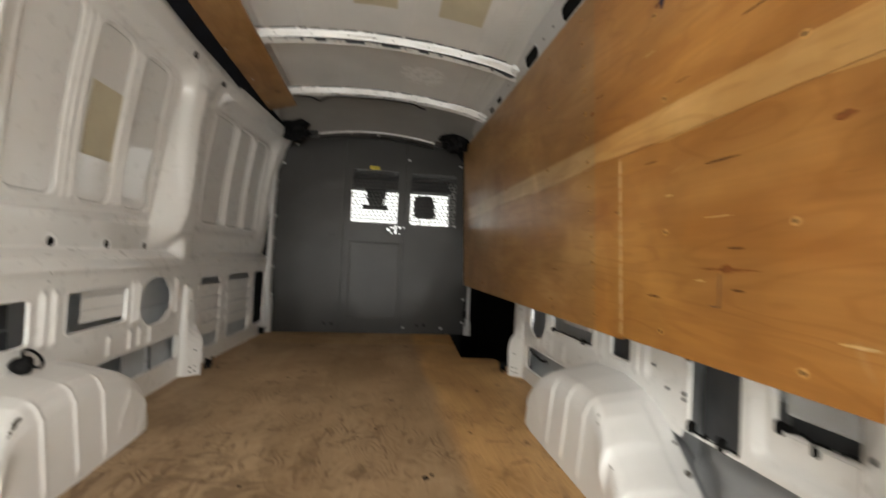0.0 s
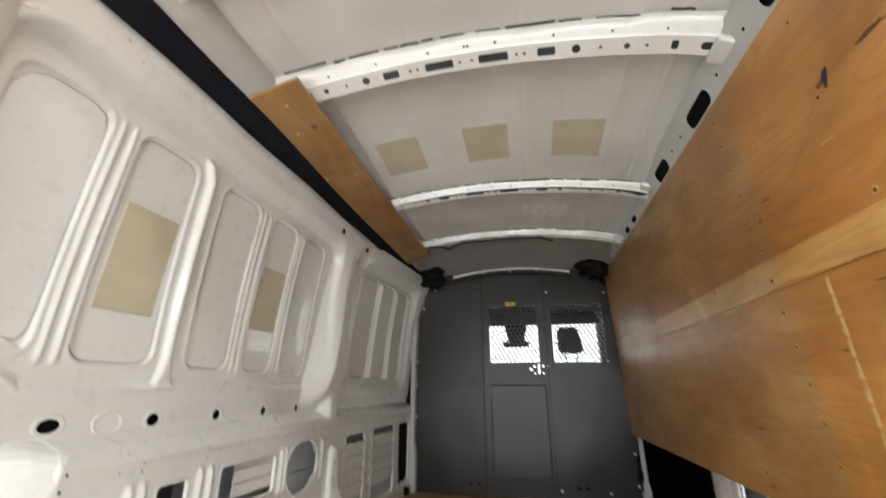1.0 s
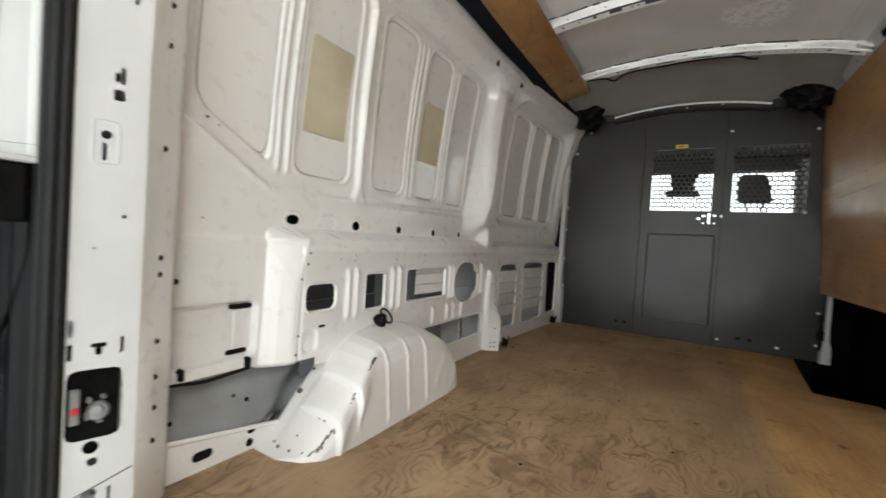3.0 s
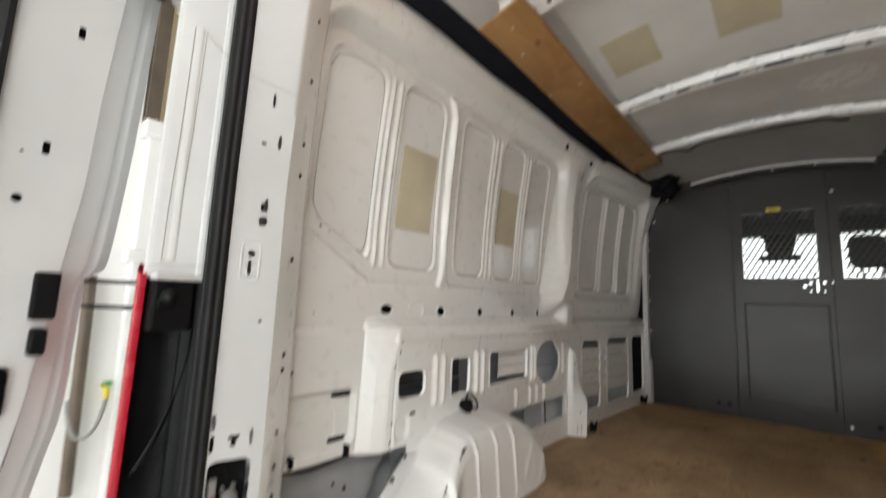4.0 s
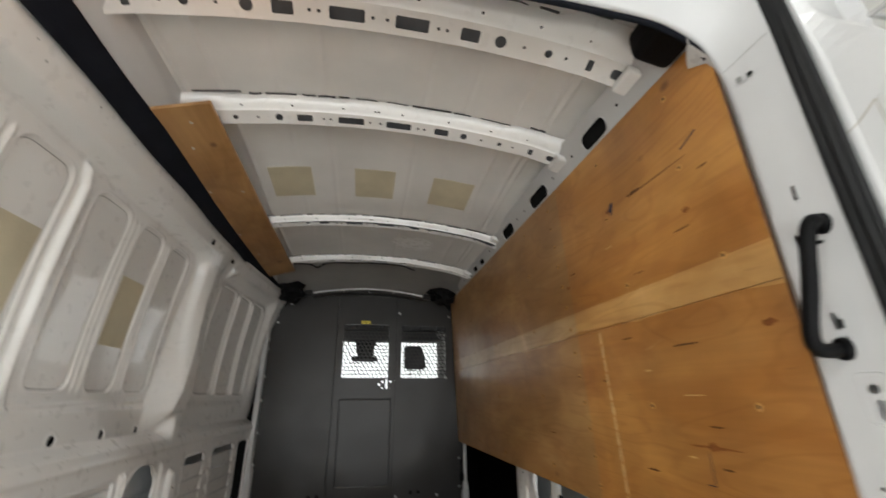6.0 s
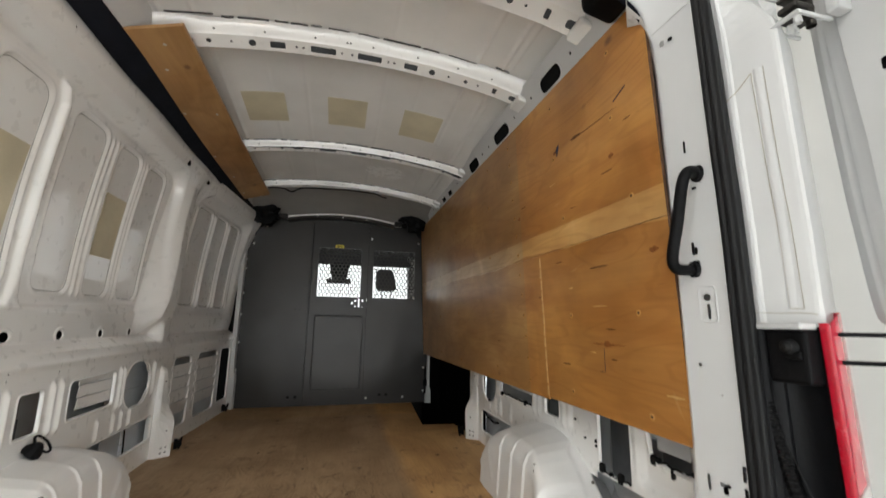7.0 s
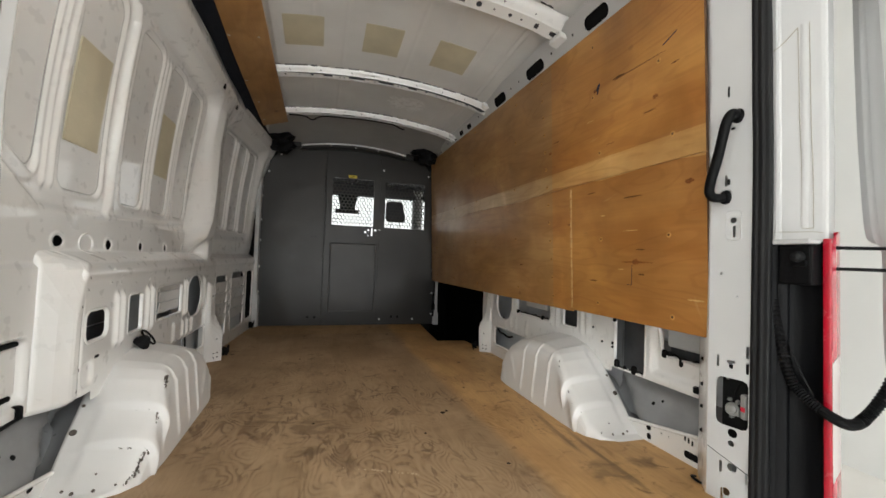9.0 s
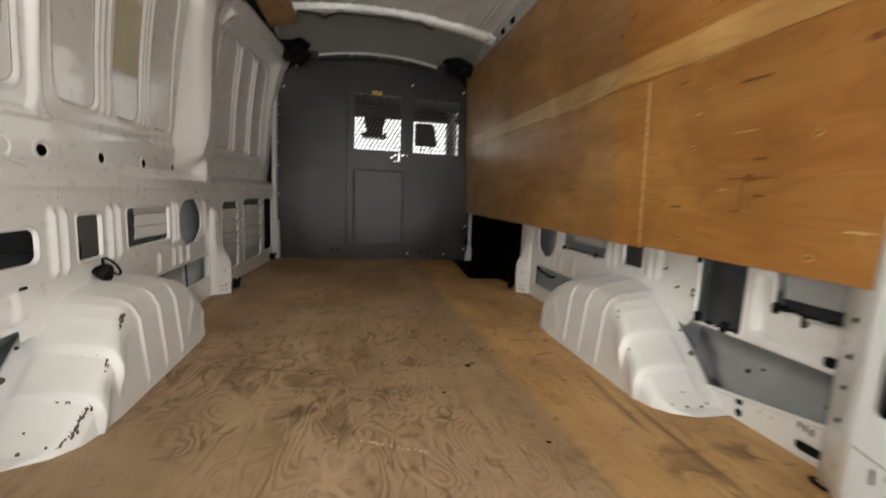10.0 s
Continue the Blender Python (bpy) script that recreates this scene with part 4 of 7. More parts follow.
for ob in [boards] + list(boards.children):
    ob.data.materials.append(PLY_END)
    for p in ob.data.polygons:
        if p.normal.y < -0.5 and p.center.y < 0.5:
            p.material_index = 1


def ply_x(z, y=0.9):
    return 0.800 - (z - 0.43) * 0.042 + 0.017 * (3.425 - y) / 2.95


screw = bmesh.new()
disc(screw, (0, 0, 0), (-1, 0, 0), 0.0048, 0.0014, 8)
# bruised pale ring round the countersunk head
head_faces = set(screw.faces)
disc(screw, (0, 0, 0), (-1, 0, 0), 0.0095, 0.0006, 12)
for p in screw.faces:
    p.material_index = 0 if p in head_faces else 1
screw_me = bpy.data.meshes.new("screw")
screw.to_mesh(screw_me)
screw.free()
screw_me.materials.append(material("screw_dark", (0.10, 0.06, 0.03), 0.5, 0.5))
screw_me.materials.append(material("bruised_veneer", (0.58, 0.31, 0.10), 0.6, 0, (0.2, 30)))
rng = random.Random(4)
for y, z in [(y + rng.uniform(-0.03, 0.03), z + rng.uniform(-0.02, 0.02)) for y in (0.62, 0.96, 1.65, 2.25, 2.75, 3.25) for z in (0.49, 0.75, 1.06, 1.30, 1.53)] + [(1.285 + 0.088 * (z - 0.478), z) for z in np.linspace(0.478, 1.526, 13).tolist()]:
    o = under(new("screw", screw_me), boards)
    o.location = (ply_x(z, y) - 0.0002, y, z)
INK = material("ink", (0.015, 0.015, 0.05), 0.6)
for y, z, dy, dz, w in ((0.945, 1.335, 0.014, 0.040, 0.008), (0.60, 1.365, 0.055, 0.022, 0.004), (0.948, 1.340, 0.012, 0.022, 0.014)):
    bm = bmesh.new()
    block(bm, (-0.0004, -math.hypot(dy, dz) / 2, -w / 2), (0.0004, math.hypot(dy, dz) / 2, w / 2), 0)
    o = part("pen_mark", bm, INK, boards, "dark ink mark")
    o.matrix_basis = Matrix.Translation((ply_x(z, y) - 0.0006, y, z)) @ Matrix.Rotation(-math.atan2(dz, dy), 4, "X")
GOUGE = material("dark_gouge", (0.13, 0.050, 0.016), 0.7, 0, (0.3, 60))
KNOT = material("knot_wood", (0.26, 0.085, 0.018), 0.5, 0, (0.4, 70))
PALE = material("pale_scrape", (0.66, 0.43, 0.19), 0.6, 0, (0.2, 50))
rng = random.Random(21)
for name, mat, spots in (
        ("gouge", GOUGE, ((0.735, 0.691, 0.045, 0.005), (0.732, 0.604, 0.03, 0.006), (0.988, 0.569, 0.05, 0.006), (0.765, 0.880, 0.09, 0.006), (0.995, 0.924, 0.05, 0.004), (1.147, 0.807, 0.04, 0.004), (0.69, 1.16, 0.06, 0.004), (0.88, 1.10, 0.05, 0.003), (1.25, 1.20, 0.05, 0.004), (0.58, 1.28, 0.035, 0.005), (0.76, 1.333, 0.34, 0.004), (0.83, 1.337, 0.06, 0.010), (1.6, 0.62, 0.05, 0.004))),
        ("knot", KNOT, ((0.757, 0.647, 0.030, 0.020), (0.536, 0.897, 0.035, 0.016), (0.757, 0.646, 0.16, 0.006), (0.962, 1.333, 0.030, 0.016), (1.30, 1.16, 0.024, 0.014), (0.66, 1.20, 0.026, 0.015))),
        ("scrape", PALE, ((0.928, 0.826, 0.030, 0.006), (0.830, 0.619, 0.030, 0.005), (0.52, 0.536, 0.06, 0.006), (0.78, 0.76, 0.07, 0.003), (1.0, 1.22, 0.05, 0.004)))):
    for y, z, w, h in spots:
        bm = bmesh.new()
        n = 14
        ring_v = [bm.verts.new((ply_x(z, y) - 0.0004 - 0.042 * h / 2 * math.sin(2 * math.pi * k / n), y + w / 2 * math.cos(2 * math.pi * k / n) * rng.uniform(0.8, 1.15), z + h / 2 * math.sin(2 * math.pi * k / n) * rng.uniform(0.6, 1.3))) for k in range(n)]
        mid = bm.verts.new((ply_x(z, y) - 0.0009, y, z))
        for k in range(n):
            bm.faces.new((ring_v[k], ring_v[(k + 1) % n], mid))
        part(name, bm, mat, boards)
bm = bmesh.new()
for q in range(12):
    z0 = 0.440 + q * 0.044
    block(bm, (ply_x(z0 + 0.022, 1.137) - 0.0006, 1.131 + 0.0008 * (q % 3), z0), (ply_x(z0 + 0.022, 1.137) + 0.003, 1.143 - 0.0006 * (q % 2), z0 + 0.0439), 0)
part("joint_strip", bm, PALE, boards, "pale filled joint between boards")
# square cut filled with a plug, as a thin scribed outline
for lo, hi in (((0.775, 0.565), (0.777, 0.655)), ((0.775, 0.654), (0.800, 0.656)), ((0.775, 0.564), (0.800, 0.566))):
    bm = bmesh.new()
    block(bm, (ply_x(0.6) - 0.0008, lo[0], lo[1]), (ply_x(0.6) - 0.0001, hi[0], hi[1]), 0)
    part("scribed_line", bm, INK, boards)

# ---- wheel arches ----
ARCH_Y = [0.80, 0.83, 0.87, 0.90, 0.94, 0.98, 1.02, 1.06, 1.10, 1.14, 1.25, 1.38, 1.46, 1.53, 1.58, 1.62, 1.655, 1.685]
ARCH_H = (ARCH_Y, [0.0, 0.012, 0.040, 0.068, 0.103, 0.140, 0.182, 0.222, 0.246, 0.258, 0.265, 0.258, 0.240, 0.205, 0.165, 0.105, 0.05, 0.0])
ARCH_OUT = (ARCH_Y, [0.0, 0.008, 0.045, 0.080, 0.124, 0.163, 0.203, 0.238, 0.262, 0.280, 0.300, 0.294, 0.278, 0.245, 0.200, 0.14, 0.07, 0.0])
ARCH_X = ([0.80, 0.83, 0.87, 0.93, 1.00, 1.50, 1.58, 1.63, 1.665, 1.685], [0.80, 0.735, 0.700, 0.686, 0.682, 0.684, 0.692, 0.712, 0.745, 0.79])


def wheel_arch(side):
    stations = np.linspace(0.80, 1.685, 300)
    v, f = [], []
    cols = 44

    def rib(y, z):
        """Upright ribs on the cheek and two slanted ones at its front."""
        k = sum(math.exp(-((y - c) / 0.0065) ** 2) for c in (1.132, 1.243, 1.355)) * float(smooth01((z - 0.015) / 0.02))
        for c, z0, z1 in ((1.419 - 0.79 * 0.062, 0.055, 0.165), (1.515 - 0.79 * 0.005, 0.0, 0.105)):
            k += math.exp(-((y - c - 0.79 * z) / 0.0075) ** 2) * float(smooth01((z - z0) / 0.02) * smooth01((z1 - z) / 0.02))
        return min(k, 1.0)
    for y in stations:
        h, x0, ho = (float(np.interp(y, *q)) for q in (ARCH_H, ARCH_X, ARCH_OUT))
        over = sum(min(1.0, (y - c) / 0.004) * math.exp(-((y - c) / 0.045) ** 2) for c in (0.912, 0.992) if y > c) * 0.019
        r = min(0.030 + 0.022 * float(smooth01((y - 1.04) / 0.12)), h * 0.8 + 0.001)
        lean = 0.030 * h / 0.3
        pts = [(x0 - 0.0065 * rib(y, z) - over * float(smooth01((z - h + 0.12) / 0.08)) + lean * z / max(h, 1e-3), z) for z in np.linspace(0, max(h - r, 0), 14)]
        top = rib(y, h - r) if y < 1.40 else 0.0
        for a in np.linspace(0, 90, 9)[1:]:
            q = radians(a)
            g = r + 0.0065 * top * (1 - a / 90) + over
            pts.append((x0 + lean + r - g * math.cos(q), h - r + g * math.sin(q)))
        out_x = 0.904 + 0.041 * float(smooth01((y - 1.08) / 0.07))
        for k in np.linspace(0, 1, cols - len(pts))[1:]:
            # the outer strip with the bolts lies a little lower than the crown
            drop = 0.007 * float(smooth01((k - 0.66) / 0.10)) * float(smooth01((y - 0.83) / 0.06)) * float(smooth01((1.20 - y) / 0.10))
            pts.append((x0 + lean + r + (out_x - x0 - lean - r) * k, h + (ho - h) * k ** 0.8 - drop + over * float(smooth01(1.25 - k * 1.3))))
        pts.append((out_x + 0.003, pts[-1][1] - 0.020))
        v += [(side * (x), y, z) for x, z in pts]
    for i in range(len(stations) - 1):
        for j in range(cols - 1):
            q = (i * cols + j, (i + 1) * cols + j, (i + 1) * cols + j + 1, i * cols + j + 1)
            f.append(q if side < 0 else q[::-1])
    ob = sheet("wheel_arch", v, f, ARCHP)
    tagged(ob, "white painted steel wheel arch with pressed ribs and scratches", "wheel arch", "wheel arches", "structure")
    # flange where the arch meets the side panel
    bm = bmesh.new()
    for i in range(12):
        y = 0.98 + i * 0.055
        disc(bm, (side * 0.893, y, 0.315 + 0.012 * math.sin(i)), (-side, 0, 0.2), 0.004, 0.001, 6)
    part("weld_spot", bm, WHITE, ob)
    for y, x, r in ((0.945, 0.890, 0.009), (1.00, 0.893, 0.005), (0.868, 0.80, 0.003)):
        bm = bmesh.new()
        h, ho = float(np.interp(y, *ARCH_H)), float(np.interp(y, *ARCH_OUT))
        k = (x - 0.735) / 0.21
        disc(bm, (side * x, y, h + (ho - h) * max(k, 0) ** 0.8 - 0.0015), (-side * 0.25, -0.75, 0.7), r, 0.003, 9)
        part("plug", bm, CHIP, ob)
    return ob


CHIP = material("bare_primer", (0.10, 0.085, 0.07), 0.7)
ARCHP = material("arch_paint", (0.84, 0.835, 0.82), 0.30, 0, (0.05, 4), (0.05, 30), ((0.22, 0.20, 0.17), 11, 0.735), 0.25)
arch_left, arch_right = wheel_arch(-1), wheel_arch(1)

# flaked paint along the bruised edge of the left arch, on its lips and at the foot of both
def flakes(arch, side, count, seed, spread):
    r4 = random.Random(seed)
    bm = bmesh.new()
    for k in range(count):
        kind = k % 6
        y = r4.choice((0.915, 0.994)) - 0.002 + r4.uniform(-0.002, 0.004) if kind == 0 else 0.835 + 0.25 * r4.random() ** 0.8
        h = float(np.interp(y, *ARCH_H))
        x = float(np.interp(y, *ARCH_X)) + 0.030 * h / 0.3 + (r4.uniform(0.01, 0.09) if kind == 0 else 0.010 + r4.gauss(0, 0.004) * spread)
        up = 0.0 if x > float(np.interp(y, *ARCH_X)) + 0.030 * h / 0.3 + 0.028 else 0.0085
        n = Vector((-side * 0.6, -0.35, 0.7)).normalized()
        u = n.cross(Vector((1, 0, 0) if kind == 0 else (0, 1, 0.9))).normalized()
        w = n.cross(u)
        big = r4.uniform(0.0012, 0.0036)
        m = r4.randint(5, 8)
        c = Vector((side * x, y, h - up + 0.0015))
        long = r4.uniform(1.2, 3.4)
        vs = [bm.verts.new(c + u * math.cos(2 * math.pi * i / m) * big * r4.uniform(0.5, 1.2) + w * math.sin(2 * math.pi * i / m) * big * long * r4.uniform(0.5, 1.2)) for i in range(m)]
        tip = bm.verts.new(c + n * 0.0012)
        for i in range(m):
            bm.faces.new((vs[i], vs[(i + 1) % m], tip))
    part("paint_chips", bm, CHIP, arch, "dark flaked chips in the white paint")


flakes(arch_left, -1, 240, 9, 1.0)
flakes(arch_right, 1, 22, 5, 2.2)
# dark rubbed spots where the slope meets the floor, and bolt holes in the outer strip
for arch, side in ((arch_left, -1), (arch_right, 1)):
    for x, y, w in ((0.745, 0.840, 0.0030), (0.79, 0.833, 0.0045), (0.835, 0.832, 0.0050), (0.858, 0.838, 0.0040)):
        bm = bmesh.new()
        h, ho = float(np.interp(y, *ARCH_H)), float(np.interp(y, *ARCH_OUT))
        disc(bm, (side * x, y, h + (ho - h) * max(0.0, (x - 0.735) / 0.21) ** 0.8 + 0.001), (0, -0.8, 0.6), w, 0.002, 7)
        part("rubbed_spot", bm, CHIP, arch)


def tie_ring(where, turn, tip=0, foot=1.0):
    """A cargo tie-down: moulded foot and a steel loop."""
    t = empty("tie_down_ring", "black cargo tie-down ring with moulded foot", "tie-down", group="cargo tie-downs", at=where)
    m = Matrix.Translation(where) @ Matrix.Rotation(radians(turn), 4, "Z") @ Matrix.Rotation(radians(tip), 4, "Y")
    bm = bmesh.new()
    rings = [(0.026 * foot, 0), (0.024 * foot, 0.012 * foot), (0.014 * foot, 0.030 * foot), (0.009 * foot, 0.036 * foot)]
    loops = [[bm.verts.new(m @ Vector((0.0 + z, r * math.cos(a), r * 1.1 * math.sin(a)))) for a in np.linspace(0, 2 * math.pi, 13)[:-1]] for r, z in rings]
    for p, c in zip(loops, loops[1:]):
        for i in range(12):
            bm.faces.new((p[i], p[(i + 1) % 12], c[(i + 1) % 12], c[i]))
    bm.faces.new(loops[-1])
    part("foot", bm, BLACK, t)
    pts = [m @ Vector((0.030 + 0.006 * math.sin(a), 0.024 * math.cos(a) + 0.016, 0.030 * math.sin(a))) for a in np.linspace(0, 2 * math.pi, 15)[:-1]]
    tube("loop", pts, 0.0038, BLACK, t, closed=True)
    return t


tie_ring((-0.855, 1.262, 0.296), 0, -50)
tie_ring((-0.80, 2.325, 0.035), 20)
tie_ring((-0.80, 3.30, 0.035), 0)
tie_ring((0.845, 2.32, 0.030), 160)
tie_ring((0.878, 0.535, 0.020), 160, 55, 0.55)


# ---- middle pillar feet ----
def pillar_foot(side):
    """A folded foot, wide at the floor and waisted above; stations of height and the two corners of its rear face."""
    out = 0.0 if side < 0 else 0.047
    st = [(0.455, 0.868, 2.222, 0.866, 2.236), (0.432, 0.852, 2.216, 0.843, 2.240), (0.39, 0.848, 2.211, 0.838, 2.250), (0.32, 0.846, 2.208, 0.838, 2.262), (0.262, 0.845, 2.206, 0.836, 2.270), (0.228, 0.844, 2.205, 0.824, 2.276),
          (0.19, 0.843, 2.204, 0.803, 2.279), (0.160, 0.842, 2.203, 0.793, 2.276), (0.10, 0.841, 2.203, 0.789, 2.262), (0.0, 0.840, 2.203, 0.786, 2.242)]
    bm = bmesh.new()
    loops = []
    for z, xl, yl, xr, yr in st:
        pr = [(0.90 - out / 2, yl - 0.010), (xl + 0.010, yl - 0.006), (xl, yl), ((xl + xr) / 2, (yl + yr) / 2 - 0.002), (xr, yr), (xr + 0.004, yr + 0.012), (0.90 - out / 2, yr + 0.036)]
        loops.append([bm.verts.new((side * (x + out), y, z)) for x, y in pr])
    for p, c in zip(loops, loops[1:]):
        for i in range(6):
            bm.faces.new((p[i], p[i + 1], c[i + 1], c[i]))
    bm.faces.new(loops[0])
    bmesh.ops.recalc_face_normals(bm, faces=bm.faces[:])
    ob = part("pillar_foot", bm, WHITE)
    mod = ob.modifiers.new("round", "BEVEL")
    mod.width, mod.segments, mod.limit_method, mod.angle_limit = 0.004, 2, "ANGLE", radians(30)
    tagged(ob, "white folded steel foot of the middle body pillar", "pillar", "pillar feet", "structure")
    for k, z in ((0.55, 0.125), (0.30, 0.045), (0.62, 0.048), (0.30, 0.022), (0.62, 0.024), (0.5, 0.375)):
        bm = bmesh.new()
        q = [float(np.interp(-z, [-e[0] for e in st], [e[n] for e in st])) for n in (1, 2, 3, 4)]
        disc(bm, (side * (q[0] + (q[2] - q[0]) * k + out), q[1] + (q[3] - q[1]) * k - 0.003, z), (-side * 0.6, -0.8, 0), 0.0042, 0.002, 8)
        part("plug", bm, DARK, ob)
    return ob


pillar_foot(-1)
pillar_foot(1)

# ---- box pressing behind the left arch ----
bm = bmesh.new()
# z, then the two upright corners of its rear face as (x, y)
st = [(0.622, 0.946, 0.842, 0.945, 0.912), (0.604, 0.934, 0.838, 0.908, 0.922), (0.588, 0.927, 0.837, 0.880, 0.929), (0.570, 0.925, 0.836, 0.869, 0.931), (0.50, 0.925, 0.834, 0.871, 0.911), (0.455, 0.925, 0.833, 0.873, 0.897), (0.43, 0.925, 0.832, 0.874, 0.893), (0.33, 0.924, 0.828, 0.875, 0.891),
      (0.225, 0.926, 0.824, 0.875, 0.889), (0.212, 0.930, 0.824, 0.890, 0.887)]
loops = []
for z, xl, yl, xr, yr in st:
    pr = [(xl + 0.030, yl - 0.012), (xl, yl), ((xl + xr) / 2 - 0.002, (yl + yr) / 2 - 0.002), (xr + 0.003, yr - 0.004), (xr - 0.001, yr + 0.004), (max(xr - 0.003, 0.871), yr + 0.018), (max(xr, 0.874), yr + 0.036)]
    loops.append([bm.verts.new((-x, y, z)) for x, y in pr])
for p, c in zip(loops, loops[1:]):
    for i in range(6):
        bm.faces.new((p[i], p[i + 1], c[i + 1], c[i]))
bm.faces.new(loops[-1])
bmesh.ops.recalc_face_normals(bm, faces=bm.faces[:])
box_cover = part("vent_cover", bm, WHITE)
mod = box_cover.modifiers.new("round", "BEVEL")
mod.width, mod.segments, mod.limit_method, mod.angle_limit = 0.006, 3, "ANGLE", radians(25)
tagged(box_cover, "white pressed steel box section on the side panel", "body panel", kind="structure")
# dark discs paint the shade of small holes
for y, z in ((0.938, 0.548), (0.930, 0.515), (0.915, 0.470), (0.912, 0.30), (0.906, 0.245)):
    bm = bmesh.new()
    disc(bm, (-(0.871 if z < 0.5 else 0.866), y, z), (1, 0.3, 0), 0.0045, 0.001, 7)
    part("punched_hole", bm, DARK, box_cover)

# ---- small punched holes and plugs of the left wall ----
bm_list = []
HOLES_LOW = ((0.655, 0.632, 0.006, 0.010), (0.592, 0.475, 0.022, 0.018), (0.56, 0.51, 0.006, 0.01), (0.90, 0.630, 0.006, 0.006), (0.945, 0.520, 0.006, 0.010), (0.945, 0.490, 0.006, 0.010), (1.115, 0.555, 0.006, 0.006),
                   (1.10, 0.515, 0.006, 0.010), (1.165, 0.53, 0.006, 0.012), (1.165, 0.51, 0.006, 0.012), (1.40, 0.535, 0.006, 0.012), (1.40, 0.51, 0.006, 0.012), (1.60, 0.53, 0.006, 0.012), (1.85, 0.525, 0.006, 0.012),
                   (1.03, 0.305, 0.030, 0.012), (0.56, 0.73, 0.010, 0.008), (0.66, 0.885, 0.012, 0.010), (0.69, 0.872, 0.008, 0.008), (2.03, 0.50, 0.006, 0.010))
HOLES_HIGH = ((0.515, 1.43, 0.007, 0.009), (0.735, 1.548, 0.007, 0.008), (0.785, 1.528, 0.007, 0.008), (0.98, 1.55, 0.007, 0.008), (1.165, 1.553, 0.006, 0.008), (1.46, 1.55, 0.006, 0.008), (0.508, 1.18, 0.010, 0.010))
HOLES_BAND = [(y - 0.030 - 0.020 * (y - 1), z + 0.013, w, h) if y > 0.94 and z < 0.57 else (y, z, w, h) for y, z, w, h in HOLES_LOW]
for y, z, w, h in HOLES_BAND + list(HOLES_HIGH):
    bm = bmesh.new()
    d = float(inner(np.array(y), np.array(z)))
    ring(bm, [(y + u, z + v) for u, v in rounded(w, h, min(w, h) * 0.45, 2)], lambda u, v, up, d=d: (-(d - 0.0012 - up), u, v), 0.0025, 0.0008, 0.0)
    part("hole_rim", bm, WHITE, wall_left)
    # flat dark face for the shade within the rim
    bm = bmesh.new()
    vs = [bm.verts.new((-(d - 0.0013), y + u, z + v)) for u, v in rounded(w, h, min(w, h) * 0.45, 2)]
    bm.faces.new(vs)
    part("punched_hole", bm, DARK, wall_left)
# dark blocks give two rail slots their shade
for y, z, w, h in ((1.995, 1.529, 0.024, 0.045), (2.325, 1.53, 0.030, 0.038)):
    bm = bmesh.new()
    d = float(inner(np.array(y), np.array(z)))
    block(bm, (-(d + 0.01), y - w / 2, z - h / 2), (-(d - 0.002), y + w / 2, z + h / 2), 0.003, 1)
    part("rail_slot", bm, DARK, wall_left)
# shallow round pressing between the first two rail holes
bm = bmesh.new()
ring(bm, [(1.065 + 0.036 * math.cos(a), 0.643 + 0.026 * math.sin(a)) for a in np.linspace(0, 2 * math.pi, 25)[:-1]], lambda u, v, up: (-(float(inner(np.array(u), np.array(v))) - 0.0005 - up), u, v), 0.006, 0.0032, 0.001)
part("round_pressing", bm, WHITE, wall_left)
for y, z, r in ((0.545, 1.492, 0.030), (0.572, 1.345, 0.022)):
    bm = bmesh.new()
    ring(bm, [(y + r * math.cos(a), z + r * 0.8 * math.sin(a)) for a in np.linspace(0, 2 * math.pi, 25)[:-1]], lambda u, v, up: (-(float(inner(np.array(u), np.array(v))) - 0.0005 - up), u, v), 0.005, 0.0025, 0.001)
    part("round_pressing", bm, WHITE, wall_left)
for y, z, w, h in ((0.545, 0.232, 0.02, 0.04), (0.615, 0.245, 0.014, 0.03), (0.79, 0.235, 0.018, 0.034)):
    bm = bmesh.new()
    block(bm, (-0.943, y - w / 2, z - h / 2), (-0.921, y + w / 2, z + h / 2), 0.004, 1)
    part("clip", bm, BLACK, wall_left, "black plastic clip")
# two slots, drawn by dark blocks in place of shaded depth
bm = bmesh.new()
block(bm, (-0.962, 0.742, 0.389), (-0.942, 0.806, 0.401), 0.004, 2)
part("slot", bm, DARK, wall_left)
bm = bmesh.new()
block(bm, (-0.962, 0.738, 0.262), (-0.946, 0.798, 0.276), 0.006, 2)
part("slot", bm, DARK, wall_left)
bm = bmesh.new()
block(bm, (-0.956, 0.756, 0.276), (-0.9485, 0.808, 0.388), 0.003, 2)
part("panel_fold", bm, WHITE, wall_left)
# dark folded lower edge of the rear panel
tube("panel_edge", [(-0.932, 0.50, 0.222), (-0.930, 0.56, 0.220), (-0.933, 0.60, 0.226), (-0.931, 0.66, 0.212), (-0.935, 0.72, 0.213), (-0.930, 0.80, 0.221)], 0.0045, RUBBER, wall_left)
SILL = float(inner(np.array(0.65), np.array(0.05))) - 0.0015
